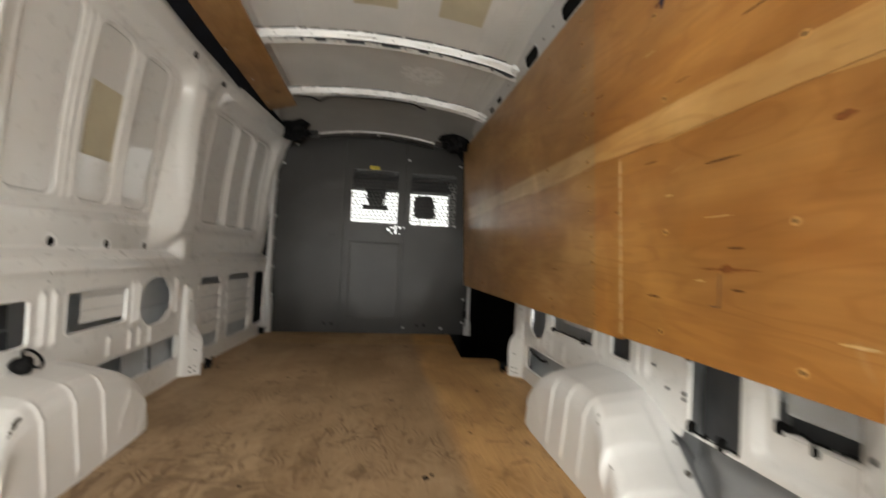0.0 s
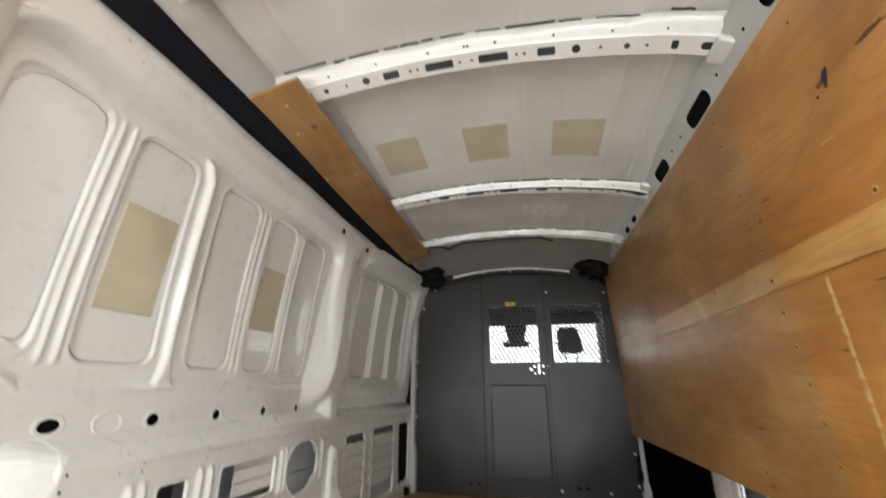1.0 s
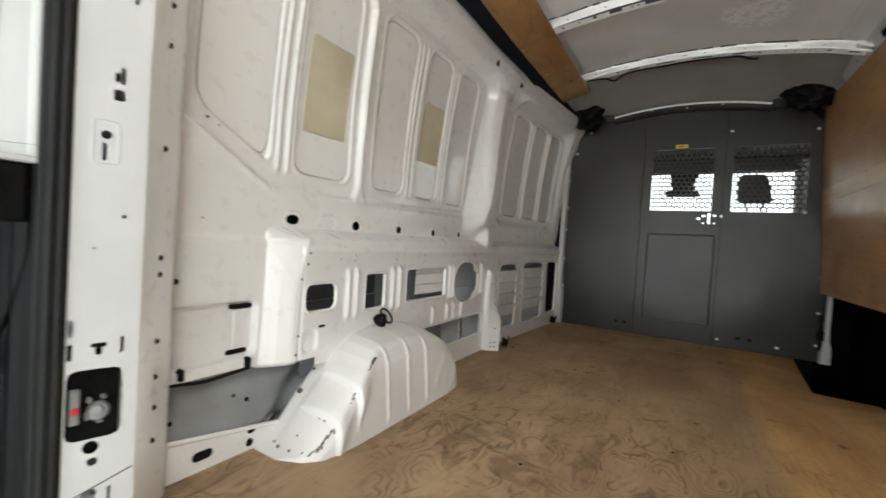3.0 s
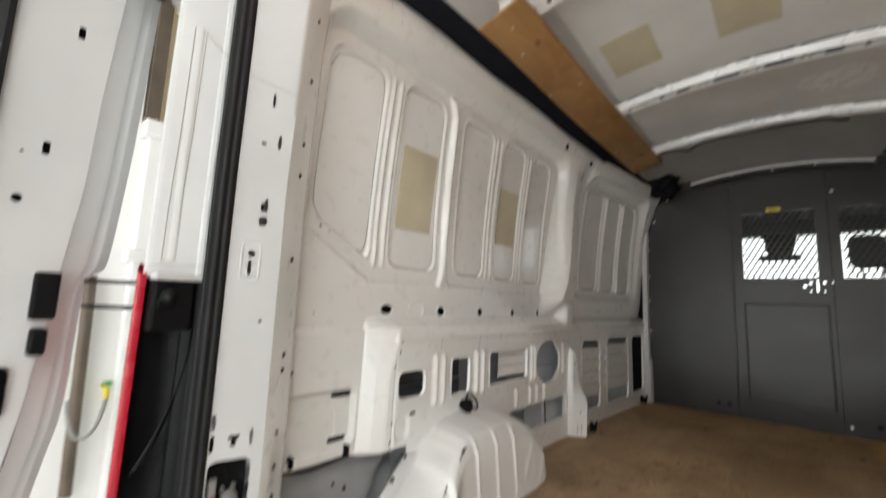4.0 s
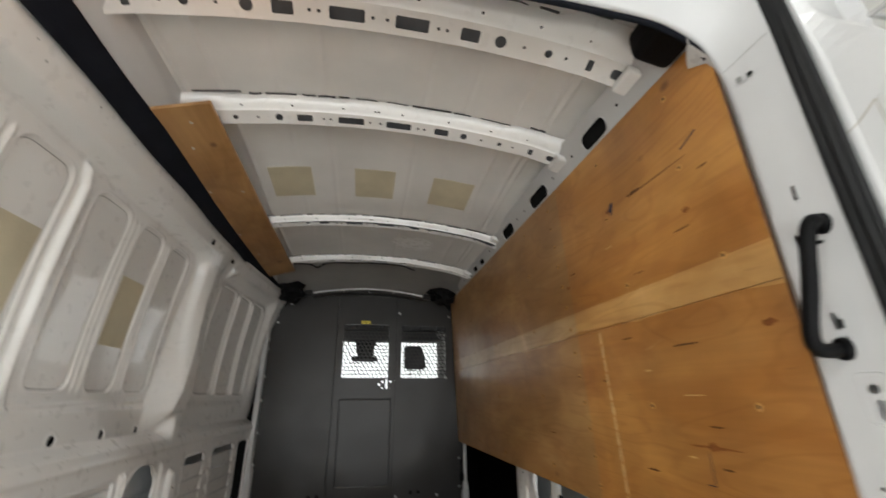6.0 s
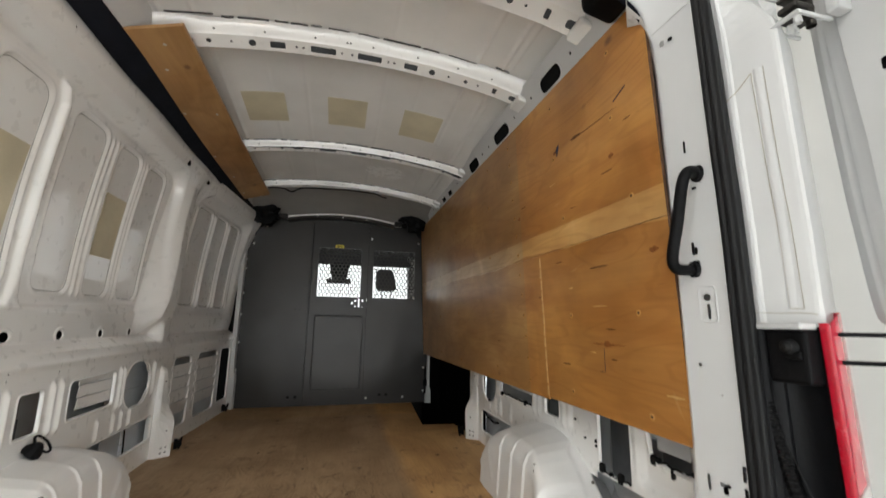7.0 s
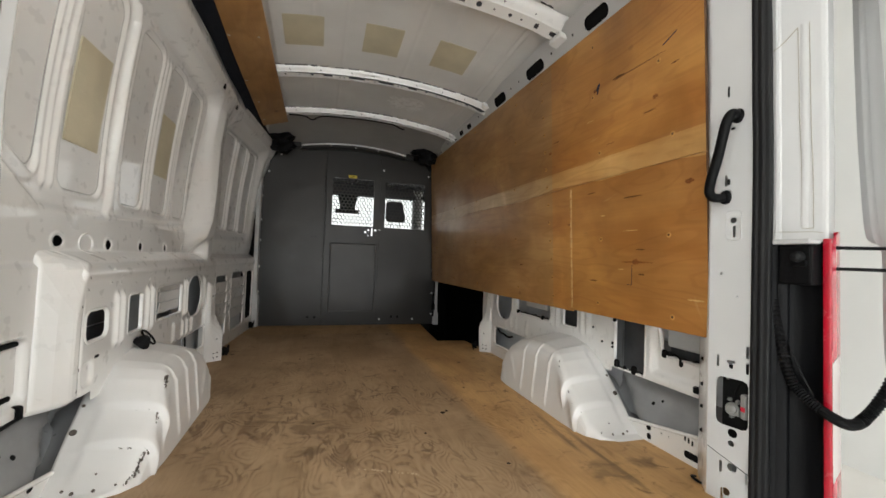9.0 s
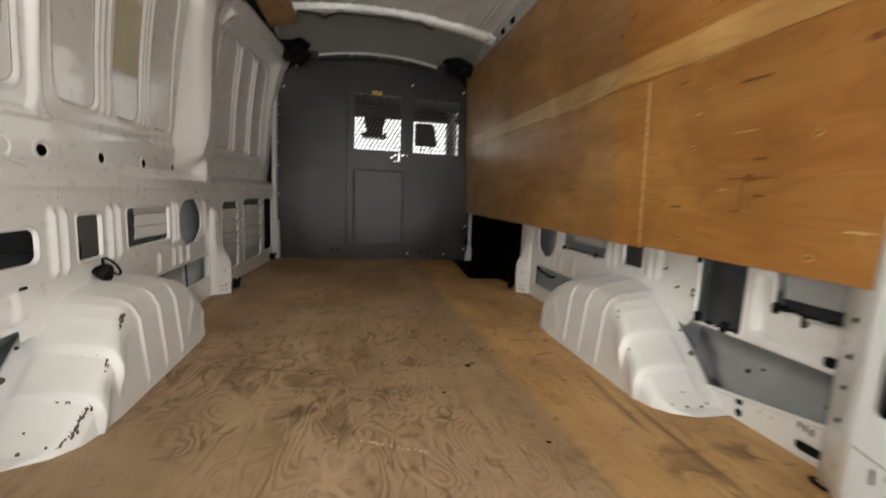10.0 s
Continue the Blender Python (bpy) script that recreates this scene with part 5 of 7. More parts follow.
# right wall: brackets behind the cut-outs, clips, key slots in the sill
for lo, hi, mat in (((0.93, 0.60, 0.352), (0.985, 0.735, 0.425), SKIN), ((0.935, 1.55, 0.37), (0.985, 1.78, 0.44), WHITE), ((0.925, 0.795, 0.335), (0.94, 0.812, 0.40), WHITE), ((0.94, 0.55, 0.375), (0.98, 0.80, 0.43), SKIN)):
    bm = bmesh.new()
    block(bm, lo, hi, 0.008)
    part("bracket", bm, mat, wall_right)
for y, z, w, h in ((0.948, 0.240, 0.022, 0.030), (0.855, 0.236, 0.022, 0.032), (0.905, 0.233, 0.012, 0.014), (0.735, 0.326, 0.020, 0.028), (0.715, 0.330, 0.012, 0.018), (0.665, 0.312, 0.012, 0.030), (0.578, 0.30, 0.014, 0.032), (0.965, 0.42, 0.014, 0.034),
                   (0.585, 0.245, 0.024, 0.022), (0.60, 0.25, 0.006, 0.006), (1.52, 0.338, 0.020, 0.022), (1.80, 0.338, 0.022, 0.02), (0.975, 0.315, 0.010, 0.012), (0.975, 0.30, 0.010, 0.010), (1.10, 0.36, 0.008, 0.008), (1.04, 0.31, 0.010, 0.008), (2.0, 0.27, 0.012, 0.008)):
    bm = bmesh.new()
    d = float(inner(np.array(y), np.array(z), 1))
    block(bm, (d - 0.010, y - w / 2, z - h / 2), (d + 0.006, y + w / 2, z + h / 2), 0.0045, 1)
    part("clip", bm, DARK, wall_right)
for y, z, w, h in ((0.778, 0.052, 0.024, 0.020), (0.776, 0.022, 0.022, 0.024), (0.625, 0.078, 0.010, 0.020), (0.612, 0.075, 0.010, 0.020), (0.598, 0.072, 0.010, 0.020), (0.600, 0.030, 0.060, 0.026), (0.72, 0.055, 0.008, 0.006), (0.69, 0.055, 0.006, 0.006)):
    bm = bmesh.new()
    ring(bm, [(y + u, z + q) for u, q in rounded(w, h, min(w, h) * 0.45, 3)], lambda u, q, up: (SILL - up, u, q), 0.003, 0.0015, 0.0)
    part("hole_rim", bm, WHITE, wall_right)
    # dark face in the rim, coloured as the shade of the hole
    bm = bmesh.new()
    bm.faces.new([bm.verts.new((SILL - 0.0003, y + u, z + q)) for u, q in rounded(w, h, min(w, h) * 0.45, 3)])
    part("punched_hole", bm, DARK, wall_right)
# left sill holes, only dark faces for their shade
for y, z, w, h in ((0.792, 0.055, 0.024, 0.018), (0.788, 0.022, 0.020, 0.022), (0.66, 0.040, 0.050, 0.024), (0.56, 0.07, 0.010, 0.010)):
    bm = bmesh.new()
    bm.faces.new([bm.verts.new((-SILL + 0.0003, y + u, z + q)) for u, q in rounded(w, h, min(w, h) * 0.45, 3)][::-1])
    part("punched_hole", bm, DARK, wall_left)
tagged(tube("wire_loom", [(0.93, 2.15, 0.17), (0.915, 2.08, 0.155), (0.91, 2.02, 0.165), (0.915, 1.97, 0.145), (0.92, 1.92, 0.16)], 0.006, BLACK), "black wire loom in the lower side cavity", "cable")
# dark panels added behind the cut-outs to colour in their shade
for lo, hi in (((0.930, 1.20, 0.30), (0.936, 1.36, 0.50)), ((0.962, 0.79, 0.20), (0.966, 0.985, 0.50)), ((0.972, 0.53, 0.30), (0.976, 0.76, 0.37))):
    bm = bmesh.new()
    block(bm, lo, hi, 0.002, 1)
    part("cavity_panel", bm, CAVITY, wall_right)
# bumpy black edge trim along the lower lips of the two large cut-outs
for y0, y1, z0 in ((0.815, 0.955, 0.231), (0.555, 0.735, 0.325), (1.47, 1.80, 0.338)):
    n = int((y1 - y0) / 0.012)
    tube("lip_trim", [(float(inner(np.array((y0 + y1) / 2), np.array(z0), 1)) + 0.0005 + 0.001 * math.sin(3 * k), y0 + (y1 - y0) * k / n, z0 + 0.004 * math.sin(1.9 * k) + 0.003 * math.sin(0.7 * k)) for k in range(n + 1)], 0.0032, BLACK, wall_right)
# inner baffle sheets seen through the openings; the rear ones carry cavity shade as dark grey
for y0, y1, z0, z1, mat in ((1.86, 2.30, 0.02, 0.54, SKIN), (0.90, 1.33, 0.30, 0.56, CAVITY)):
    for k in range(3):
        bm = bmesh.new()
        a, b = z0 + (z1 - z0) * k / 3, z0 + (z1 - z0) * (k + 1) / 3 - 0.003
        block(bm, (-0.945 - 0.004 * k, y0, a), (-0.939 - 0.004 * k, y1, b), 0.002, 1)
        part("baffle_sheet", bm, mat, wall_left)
# stepped white sheets behind the third opening and the two beside the partition
for y0, y1, z0, z1, steps, deep, skew in ((1.535, 1.79, 0.368, 0.500, 3, 0.014, 0.05), (2.37, 2.665, 0.158, 0.442, 4, 0.008, 0.0), (2.70, 3.105, 0.166, 0.452, 4, 0.008, 0.0)):
    for k in range(steps):
        bm = bmesh.new()
        a, b = z0 + (z1 - z0) * k / steps, z0 + (z1 - z0) * (k + 1) / steps - 0.001
        block(bm, (0, y0, a), (0.003, y1, b), 0.001, 1)
        for q in bm.verts:
            q.co.x = -(float(inner(np.array(q.co.y), np.array(0.525))) + deep + skew * (y1 - q.co.y) - q.co.x - 0.14 * (q.co.z - a))
        part("baffle_sheet", bm, WHITE, wall_left)
# torn tabs left standing on the front edge of the oval opening
for outline in (((2.10, 0.43), (2.078, 0.432), (2.072, 0.446), (2.050, 0.452), (2.040, 0.478), (2.020, 0.492), (2.010, 0.508), (2.10, 0.508)),
                ((2.10, 0.375), (2.082, 0.372), (2.074, 0.360), (2.048, 0.350), (2.030, 0.326), (2.004, 0.312), (2.00, 0.296), (2.10, 0.296))):
    bm = bmesh.new()
    vs = [bm.verts.new((-(float(inner(np.array(y), np.array(z))) - 0.001), y, z)) for y, z in outline]
    g = bmesh.ops.extrude_face_region(bm, geom=[bm.faces.new(vs)])
    for q in g["geom"]:
        if isinstance(q, bmesh.types.BMVert):
            q.co.x -= 0.003
    bmesh.ops.recalc_face_normals(bm, faces=bm.faces[:])
    part("torn_tab", bm, WHITE, wall_left)
# rounded upright inside the low cavity by the pillar
bm = bmesh.new()
block(bm, (-0.975, 2.03, 0.0), (-0.925, 2.19, 0.27), 0.018, 3)
part("cavity_post", bm, SKIN, wall_left)
tube("cavity_seam", [(-0.928, 2.032, 0.25), (-0.922, 2.028, 0.17), (-0.921, 2.034, 0.12), (-0.924, 2.042, 0.05)], 0.0035, DARK, wall_left)


# added dark strip that colours in the shade behind the rail holes
bm = bmesh.new()
block(bm, (-0.985, 0.85, 0.585), (-0.970, 2.06, 0.70), 0.002, 1)
part("rail_backing", bm, DARK, wall_left)


# thin grey tube painting the shaded gap where each outer skin field meets the inner panel
for k, (a, b) in enumerate(PANES):
    if k == 0:
        ring_pts = [(a, 1.36), (a + 0.02, 1.405), (a + 0.06, 1.424), (b - 0.05, 1.424), (b - 0.012, 1.41), (b, 1.37), (b, 0.90), (b - 0.004, 0.848), (b - 0.018, 0.824), (b - 0.045, 0.828), (a + 0.048, 0.890), (a + 0.022, 0.912), (a + 0.004, 0.945), (a, 1.00)]
        ring_pts = [Vector((*q, 0)) for q in ring_pts]
        ring_pts = [q.lerp(ring_pts[(i + 1) % len(ring_pts)], t) for i, q in enumerate(ring_pts) for t in (0, 0.5)]
        ring_pts = [(q.x, q.y) for q in ring_pts]
    else:
        w, h = b - a, 1.425 - 0.79
        ring_pts = []
        base = rounded(w, h, 0.045, 5)
        for i, q in enumerate(base):
            r2 = base[(i + 1) % len(base)]
            n = max(1, int(math.hypot(r2[0] - q[0], r2[1] - q[1]) / 0.05))
            ring_pts += [((a + b) / 2 + q[0] + (r2[0] - q[0]) * t / n, 1.1075 + q[1] + (r2[1] - q[1]) * t / n) for t in range(n)]
    cy, cz = (a + b) / 2, 1.1
    ring_pts = [(y + (0.0045 if y < cy else -0.0045), z + (0.0045 if z < cz else -0.0045)) for y, z in ring_pts]
    ring_pts = [(y + float(lean(y, z)), z) for y, z in ring_pts]
    pts3 = [(-(float(inner(np.array(y + (0.006 if y < (a + b) / 2 else -0.006)), np.array(z + (0.006 if z < 1.1 else -0.006)))) - 0.0005), y, z) for y, z in ring_pts]
    tube("sealant_bead", pts3, 0.0017 if k < 5 else 0.0027, GAP_AND_JOINT, wall_left, closed=True)

# ---- damping pads ----
def pad_roof(x0, x1, y0, y1):
    n = 6
    v, f = [], []
    for i in range(n + 1):
        x = x0 + (x1 - x0) * i / n
        for y in (y0, y1):
            j = rng.uniform(-0.002, 0.002)
            v.append((x, y + j, roof_z(x, y) - 0.0030))
            v.append((x, y + j, roof_z(x, y) - 0.0005))
    for i in range(n):
        a, c = i * 4, i * 4 + 4
        f += [(a, a + 2, c + 2, c), (a, c, c + 1, a + 1), (a + 2, a + 3, c + 3, c + 2)]
    f += [(0, 1, 3, 2), (n * 4, n * 4 + 2, n * 4 + 3, n * 4 + 1)]
    ob = sheet("damping_pad", v, f, PAD, smooth=False)
    tagged(ob, "beige self-adhesive damping pad stuck to the roof skin", "damping pad", "roof damping pads")


for x0, x1 in ((-0.480, -0.288), (-0.085, 0.110), (0.300, 0.505)):
    pad_roof(x0, x1, 1.61, 1.85)


def pad_wall(y0, y1, z0, z1):
    v, f = [], []
    n = 8
    for i in range(n + 1):
        z = z0 + (z1 - z0) * i / n
        for y in (y0, y1):
            d = float(inner(np.array((y0 + y1) / 2), np.array(z)))
            v += [(-(d - 0.0035), y, z), (-(d + 0.001), y, z)]
    for i in range(n):
        a, c = i * 4, i * 4 + 4
        f += [(a, c, c + 2, a + 2), (a, a + 1, c + 1, c), (a + 2, c + 2, c + 3, a + 3)]
    f += [(0, 2, 3, 1), (n * 4, n * 4 + 1, n * 4 + 3, n * 4 + 2)]
    ob = sheet("damping_pad", v, f, PAD, smooth=False)
    tagged(ob, "beige self-adhesive damping pad stuck to the side skin", "damping pad", "side damping pads")


pad_wall(0.957, 1.134, 0.93, 1.225)
pad_wall(1.585, 1.745, 0.955, 1.215)

# ---- left roof edge: dark strip and plywood plank; right roof edge: cant rail ----
# navy strip stands in for the dark open channel under the roof edge
v, f = [], []
ys = np.linspace(0.46, 3.40, 60)
prof = [(-0.760, 1.568), (-0.757, 1.580), (-0.745, 1.590), (-0.725, 1.605), (-0.708, 1.618), (-0.702, 1.628), (-0.71, 1.64)]
for y in ys:
    for x, z in prof:
        w = 0.002 * math.sin(y * 9 + z * 40)
        v.append((x + w, y, z + w))
k = len(prof)
for i in range(len(ys) - 1):
    for j in range(k - 1):
        f.append((i * k + j, i * k + j + 1, (i + 1) * k + j + 1, (i + 1) * k + j))
tagged(sheet("edge_strip", v, f, NAVY), "dark blue-black strip in the channel along the roof edge", "trim strip", kind="structure")

v, f = [], []
prof = [(-0.712, 1.632), (-0.700, 1.640), (-0.692, 1.655), (-0.684, 1.656), (-0.676, 1.672), (-0.664, 1.680), (-0.656, 1.712), (-0.655, 1.765)]
k = len(prof)
for y in ys:
    v += [(x, y, z) for x, z in prof]
for i in range(len(ys) - 1):
    for j in range(k - 1):
        f.append((i * k + j, i * k + j + 1, (i + 1) * k + j + 1, (i + 1) * k + j))
tagged(sheet("roof_channel", v, f, JAMB), "white grooved roof gutter channel", "body rail", kind="structure")
bm = bmesh.new()
block(bm, (-0.712, 1.075, -0.006), (-0.537, 2.94, 0.006), 0.0015, 1)
bmesh.ops.bisect_plane(bm, geom=bm.verts[:] + bm.edges[:] + bm.faces[:], plane_co=(0, 2.1, 0), plane_no=(0, 1, 0))
for q in bm.verts:
    q.co.z += 1.684 + (q.co.x + 0.537) * 0.29 - 0.020 * float(smooth01((q.co.y - 1.1) / 1.0))
plank = tagged(part("plywood_plank", bm, PLY_PLANK), "light brown plywood strip screwed under the roof bows", "plywood board")
for y, x in ((1.16, -0.62), (1.30, -0.66), (1.62, -0.70), (1.66, -0.58), (2.10, -0.70), (2.45, -0.68), (2.80, -0.69), (2.93, -0.60)):
    bm = bmesh.new()
    disc(bm, (x, y, 1.6775 + (x + 0.537) * 0.29 - 0.020 * float(np.interp(y, (1.1, 2.1), (0, 1)))), (0, 0, -1), 0.007, 0.002, 8)
    part("screw", bm, STEEL, plank)


def cant_rail():
    """Right roof rail with long slots, above the lining."""
    n = 120
    ys = np.linspace(0.48, 3.40, n)
    outer = [(y, 0.0) for y in ys] + [(y, 0.13) for y in ys[::-1]]
    holes = []
    for y0, y1 in ((0.87, 1.02), (1.34, 1.52), (1.77, 1.93)):
        holes.append([((y0 + y1) / 2 + u, 0.052 + w) for u, w in rounded(y1 - y0, 0.062, 0.028, 4)])
    for y in (2.39, 2.56, 2.73, 3.15):
        holes.append([(y + u, 0.055 + w) for u, w in rounded(0.075, 0.040, 0.004, 1)])
    for y in (0.80, 1.10, 1.27, 1.60, 1.70, 2.02, 2.2, 2.9):
        holes.append(circle(y, 0.06, 0.006, 8))
    bm = flat_fill(outer, holes, lambda u, w: (0.775 - 0.36 * w, u, 1.575 + 0.93 * w))
    ob = part("cant_rail", bm, JAMB)
    tagged(ob, "white steel roof rail with long dark slots", "body rail", kind="structure")
    # dark sheet added close behind the rail, so the slots look shaded
    bm = flat_fill(outer, [], lambda u, w: (0.793 - 0.36 * w, u, 1.570 + 0.93 * w))
    part("rail_back", bm, DARK, ob)
    # rolled rims of the long slots
    for q in holes[:3]:
        tube("slot_rim", [(0.774 - 0.36 * w, u, 1.575 + 0.93 * w) for u, w in q], 0.0025, JAMB, ob, 6, True)
    for y in (0.72, 1.19, 2.07, 2.78):
        bm = bmesh.new()
        block(bm, (0.715, y - 0.05, 1.625), (0.772, y + 0.045, 1.650), 0.008, 2)
        for q in bm.verts:
            q.co.z += (0.772 - q.co.x) * 0.35
        part("gusset", bm, WHITE, ob)


cant_rail()

# ---- front end: closing panel, header bar, covers ----
v, f = [], []
xs = np.linspace(-0.79, 0.79, 33)
for x in xs:
    t, e = roof_z(x, 2.86) - 0.004, 1.668 - 0.10 * (x / 0.75) ** 2
    for q, y in ((0.0, 2.86), (0.12, 3.0), (0.45, 3.2), (0.8, 3.38), (1.0, 3.46)):
        v.append((x, y, t + (e - t) * q))
for i in range(len(xs) - 1):
    for j in range(4):
        f.append((i * 5 + j, i * 5 + j + 1, (i + 1) * 5 + j + 1, (i + 1) * 5 + j))
tagged(sheet("front_roof_panel", v, f, FRONT_GREY), "grey steel roof panel falling towards the partition", "van roof", kind="structure")
bar = empty("header_bar", "grey steel angle with bright edge above the partition", "header bar", at=(0.02, 3.425, 1.63))
bm = bmesh.new()
pts = np.linspace(-0.45, 0.49, 30)
loops = []
for x in pts:
    zc = 1.640 - 0.05 * (x - 0.02) ** 2 / 0.22
    loops.append([bm.verts.new((x, y, zc + z)) for y, z in ((3.446, 0.020), (3.412, 0.018), (3.402, 0.012), (3.402, -0.006), (3.412, -0.020), (3.444, -0.024))])
for p, c in zip(loops, loops[1:]):
    for i in range(5):
        bm.faces.new((p[i], p[i + 1], c[i + 1], c[i]))
bm.faces.new(loops[0])
bm.faces.new(loops[-1])
bmesh.ops.recalc_face_normals(bm, faces=bm.faces[:])
part("angle", bm, GREY, bar)
lip = [(x, 3.404, 1.6595 - 0.05 * (x - 0.02) ** 2 / 0.22) for x in np.linspace(-0.45, 0.49, 16)]
tube("lip", lip, 0.008, WHITE, bar)
for x in (-0.20, 0.02, 0.23):
    bm = bmesh.new()
    disc(bm, (x, 3.4015, 1.634), (0, -1, 0), 0.007, 0.004, 8)
    part("bolt", bm, STEEL, bar)
for x0, x1 in ((-0.53, -0.455), (0.495, 0.575)):
    bm = bmesh.new()
    block(bm, (x0, 3.40, 1.585), (x1, 3.446, 1.635), 0.008)
    part("end_block", bm, GREY, bar)


def corner_cover(x, z):
    bm = bmesh.new()
    bmesh.ops.create_icosphere(bm, subdivisions=3, radius=1)
    for q in bm.verts:
        n = noise.noise(q.co * 2.3 + Vector((x * 5, 0, z)))
        c = Vector((q.co.x * 0.125, q.co.y * 0.07, q.co.z * 0.100)) * (1 + 0.5 * n)
        c.x, c.z = round(c.x / 0.022) * 0.022 * 0.6 + c.x * 0.4, round(c.z / 0.022) * 0.022 * 0.6 + c.z * 0.4
        q.co = c + Vector((x, 3.28, z))
    o = part("corner_cover", bm, BLACK)
    tagged(o, "crumpled black foam cover in the roof corner", "foam cover", "roof corner covers")


corner_cover(-0.632, 1.598)
corner_cover(0.660, 1.618)
# white post between side panel and partition, with its foot
for side, x in ((-1, 0.785), (1, 0.845)):
    bm = bmesh.new()
    st = [(0.0, 0.035), (0.26, 0.034), (0.30, 0.020), (0.9, 0.020), (1.30, 0.022), (1.42, 0.045), (1.50, 0.05)] if side < 0 else [(0.0, 0.03), (0.10, 0.028), (0.14, 0.014), (0.42, 0.012)]
    loops = [[bm.verts.new((side * (x - 0.01 * max(0, z - 0.9) * 8 * (0.12 if z < 1.35 else 0.6)) + q * w, yy, z)) for q, yy in ((-1, 3.43), (-0.8, 3.405), (0.8, 3.405), (1, 3.447))] for z, w in st]
    for p, c in zip(loops, loops[1:]):
        for i in range(3):
            bm.faces.new((p[i], p[i + 1], c[i + 1], c[i]))
    bmesh.ops.recalc_face_normals(bm, faces=bm.faces[:])
    tagged(part("front_post", bm, JAMB), "white steel post beside the partition", "pillar", "front posts", "structure")

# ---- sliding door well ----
# the well's deep shade is put into its black colour
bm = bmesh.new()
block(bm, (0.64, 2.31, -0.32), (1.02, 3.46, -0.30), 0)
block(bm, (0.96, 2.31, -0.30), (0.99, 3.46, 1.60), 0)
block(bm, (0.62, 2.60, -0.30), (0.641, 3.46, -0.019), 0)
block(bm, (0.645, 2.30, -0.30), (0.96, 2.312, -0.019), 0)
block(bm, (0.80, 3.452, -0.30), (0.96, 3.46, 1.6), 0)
step = part("door_step", bm, WELL_SHADE)
tagged(step, "step well of the closed sliding door, its shade coloured black", "door step", kind="structure")
bm = bmesh.new()
block(bm, (0.80, 3.405, 0.14), (0.835, 3.44, 0.20), 0.006)
block(bm, (0.808, 3.40, 0.08), (0.822, 3.43, 0.30), 0.003)
tagged(part("door_catch", bm, BLACK), "black sliding door catch beside the partition", "door catch")
# wiring along the last roof bow
tube_ob = tube("cable", [(-0.52, 2.742, 1.655), (-0.46, 2.742, 1.660), (-0.40, 2.742, 1.658), (-0.36, 2.738, 1.632), (-0.335, 2.740, 1.644), (-0.30, 2.742, 1.672), (-0.20, 2.742, 1.682), (-0.09, 2.743, 1.682), (0.0, 2.743, 1.689), (0.10, 2.743, 1.687), (0.20, 2.742, 1.682), (0.27, 2.740, 1.676), (0.30, 2.738, 1.652), (0.34, 2.740, 1.650)], 0.0052, BLACK)
tagged(tube_ob, "thin black cable clipped along the roof bow", "cable")

# ---- rear opening: pillars, header, seal ----
EDGE_IN = [(0.800, -0.12), (0.800, 0.50), (0.800, 0.90), (0.788, 1.10), (0.768, 1.38), (0.750, 1.46), (0.715, 1.535), (0.640, 1.585), (0.540, 1.600), (0.30, 1.612), (0.0, 1.620)]
EDGE_OUT = [(0.826, -0.12), (0.826, 0.50), (0.826, 0.90), (0.820, 1.10), (0.812, 1.40), (0.806, 1.52), (0.790, 1.64), (0.735, 1.710), (0.60, 1.738), (0.30, 1.750), (0.0, 1.755)]


def spline(pts, n):
    """Smooth points through a list, spread evenly over its spans."""
    out = []
    m = len(pts)
    for i in range(m - 1):
        p0, p1, p2, p3 = (Vector(pts[max(0, min(m - 1, i + k))]) for k in (-1, 0, 1, 2))
        for j in range(n):
            t = j / n
            out.append(0.5 * ((2 * p1) + (p2 - p0) * t + (2 * p0 - 5 * p1 + 4 * p2 - p3) * t * t + (3 * p1 - p0 - 3 * p2 + p3) * t ** 3))
    out.append(Vector(pts[-1]))
    return out


YI, YO = 0.470, 0.365


def edge_in(side, z):
    """Inner edge of the rear opening; the right pillar stands a little further out, most of all at shoulder height."""
    x = float(np.interp(z, [q[1] for q in EDGE_IN], [q[0] for q in EDGE_IN]))
    return x + (float(np.interp(z, (0.5, 0.9, 1.1, 1.38, 1.46, 1.535, 1.585, 1.60), (0.006, 0.004, 0.010, 0.022, 0.028, 0.028, 0.015, 0.0))) if side > 0 else 0.0)


inn, outr = spline(EDGE_IN, 8), spline(EDGE_OUT, 8)
inn = [(-a.x, a.y) for a in inn] + [(a.x + edge_in(1, a.y) - edge_in(-1, a.y), a.y) for a in inn[-2::-1]]
outr = [(-a.x, a.y) for a in outr] + [(a.x, a.y) for a in outr[-2::-1]]


def frame_loft(name, profile, mat, label, category, zmin=-9):
    """Sweep a profile round the rear opening. profile: (share from inner to outer edge, shift outwards, y)."""
    v, f = [], []
    k = len(profile)
    rows = 0
    for (xi, zi), (xo, zo) in zip(inn, outr):
        if zi < zmin:
            continue
        rows += 1
        nx, nz = xo - xi, zo - zi
        n = math.hypot(nx, nz) or 1
        for q, o, y in profile:
            v.append((xi + nx * q + nx / n * o, y, zi + nz * q + nz / n * o))
    for i in range(rows - 1):
        for j in range(k - 1):
            f.append((i * k + j, (i + 1) * k + j, (i + 1) * k + j + 1, i * k + j + 1))
    ob = sheet(name, v, f, mat)
    return tagged(ob, label, category, kind="structure")


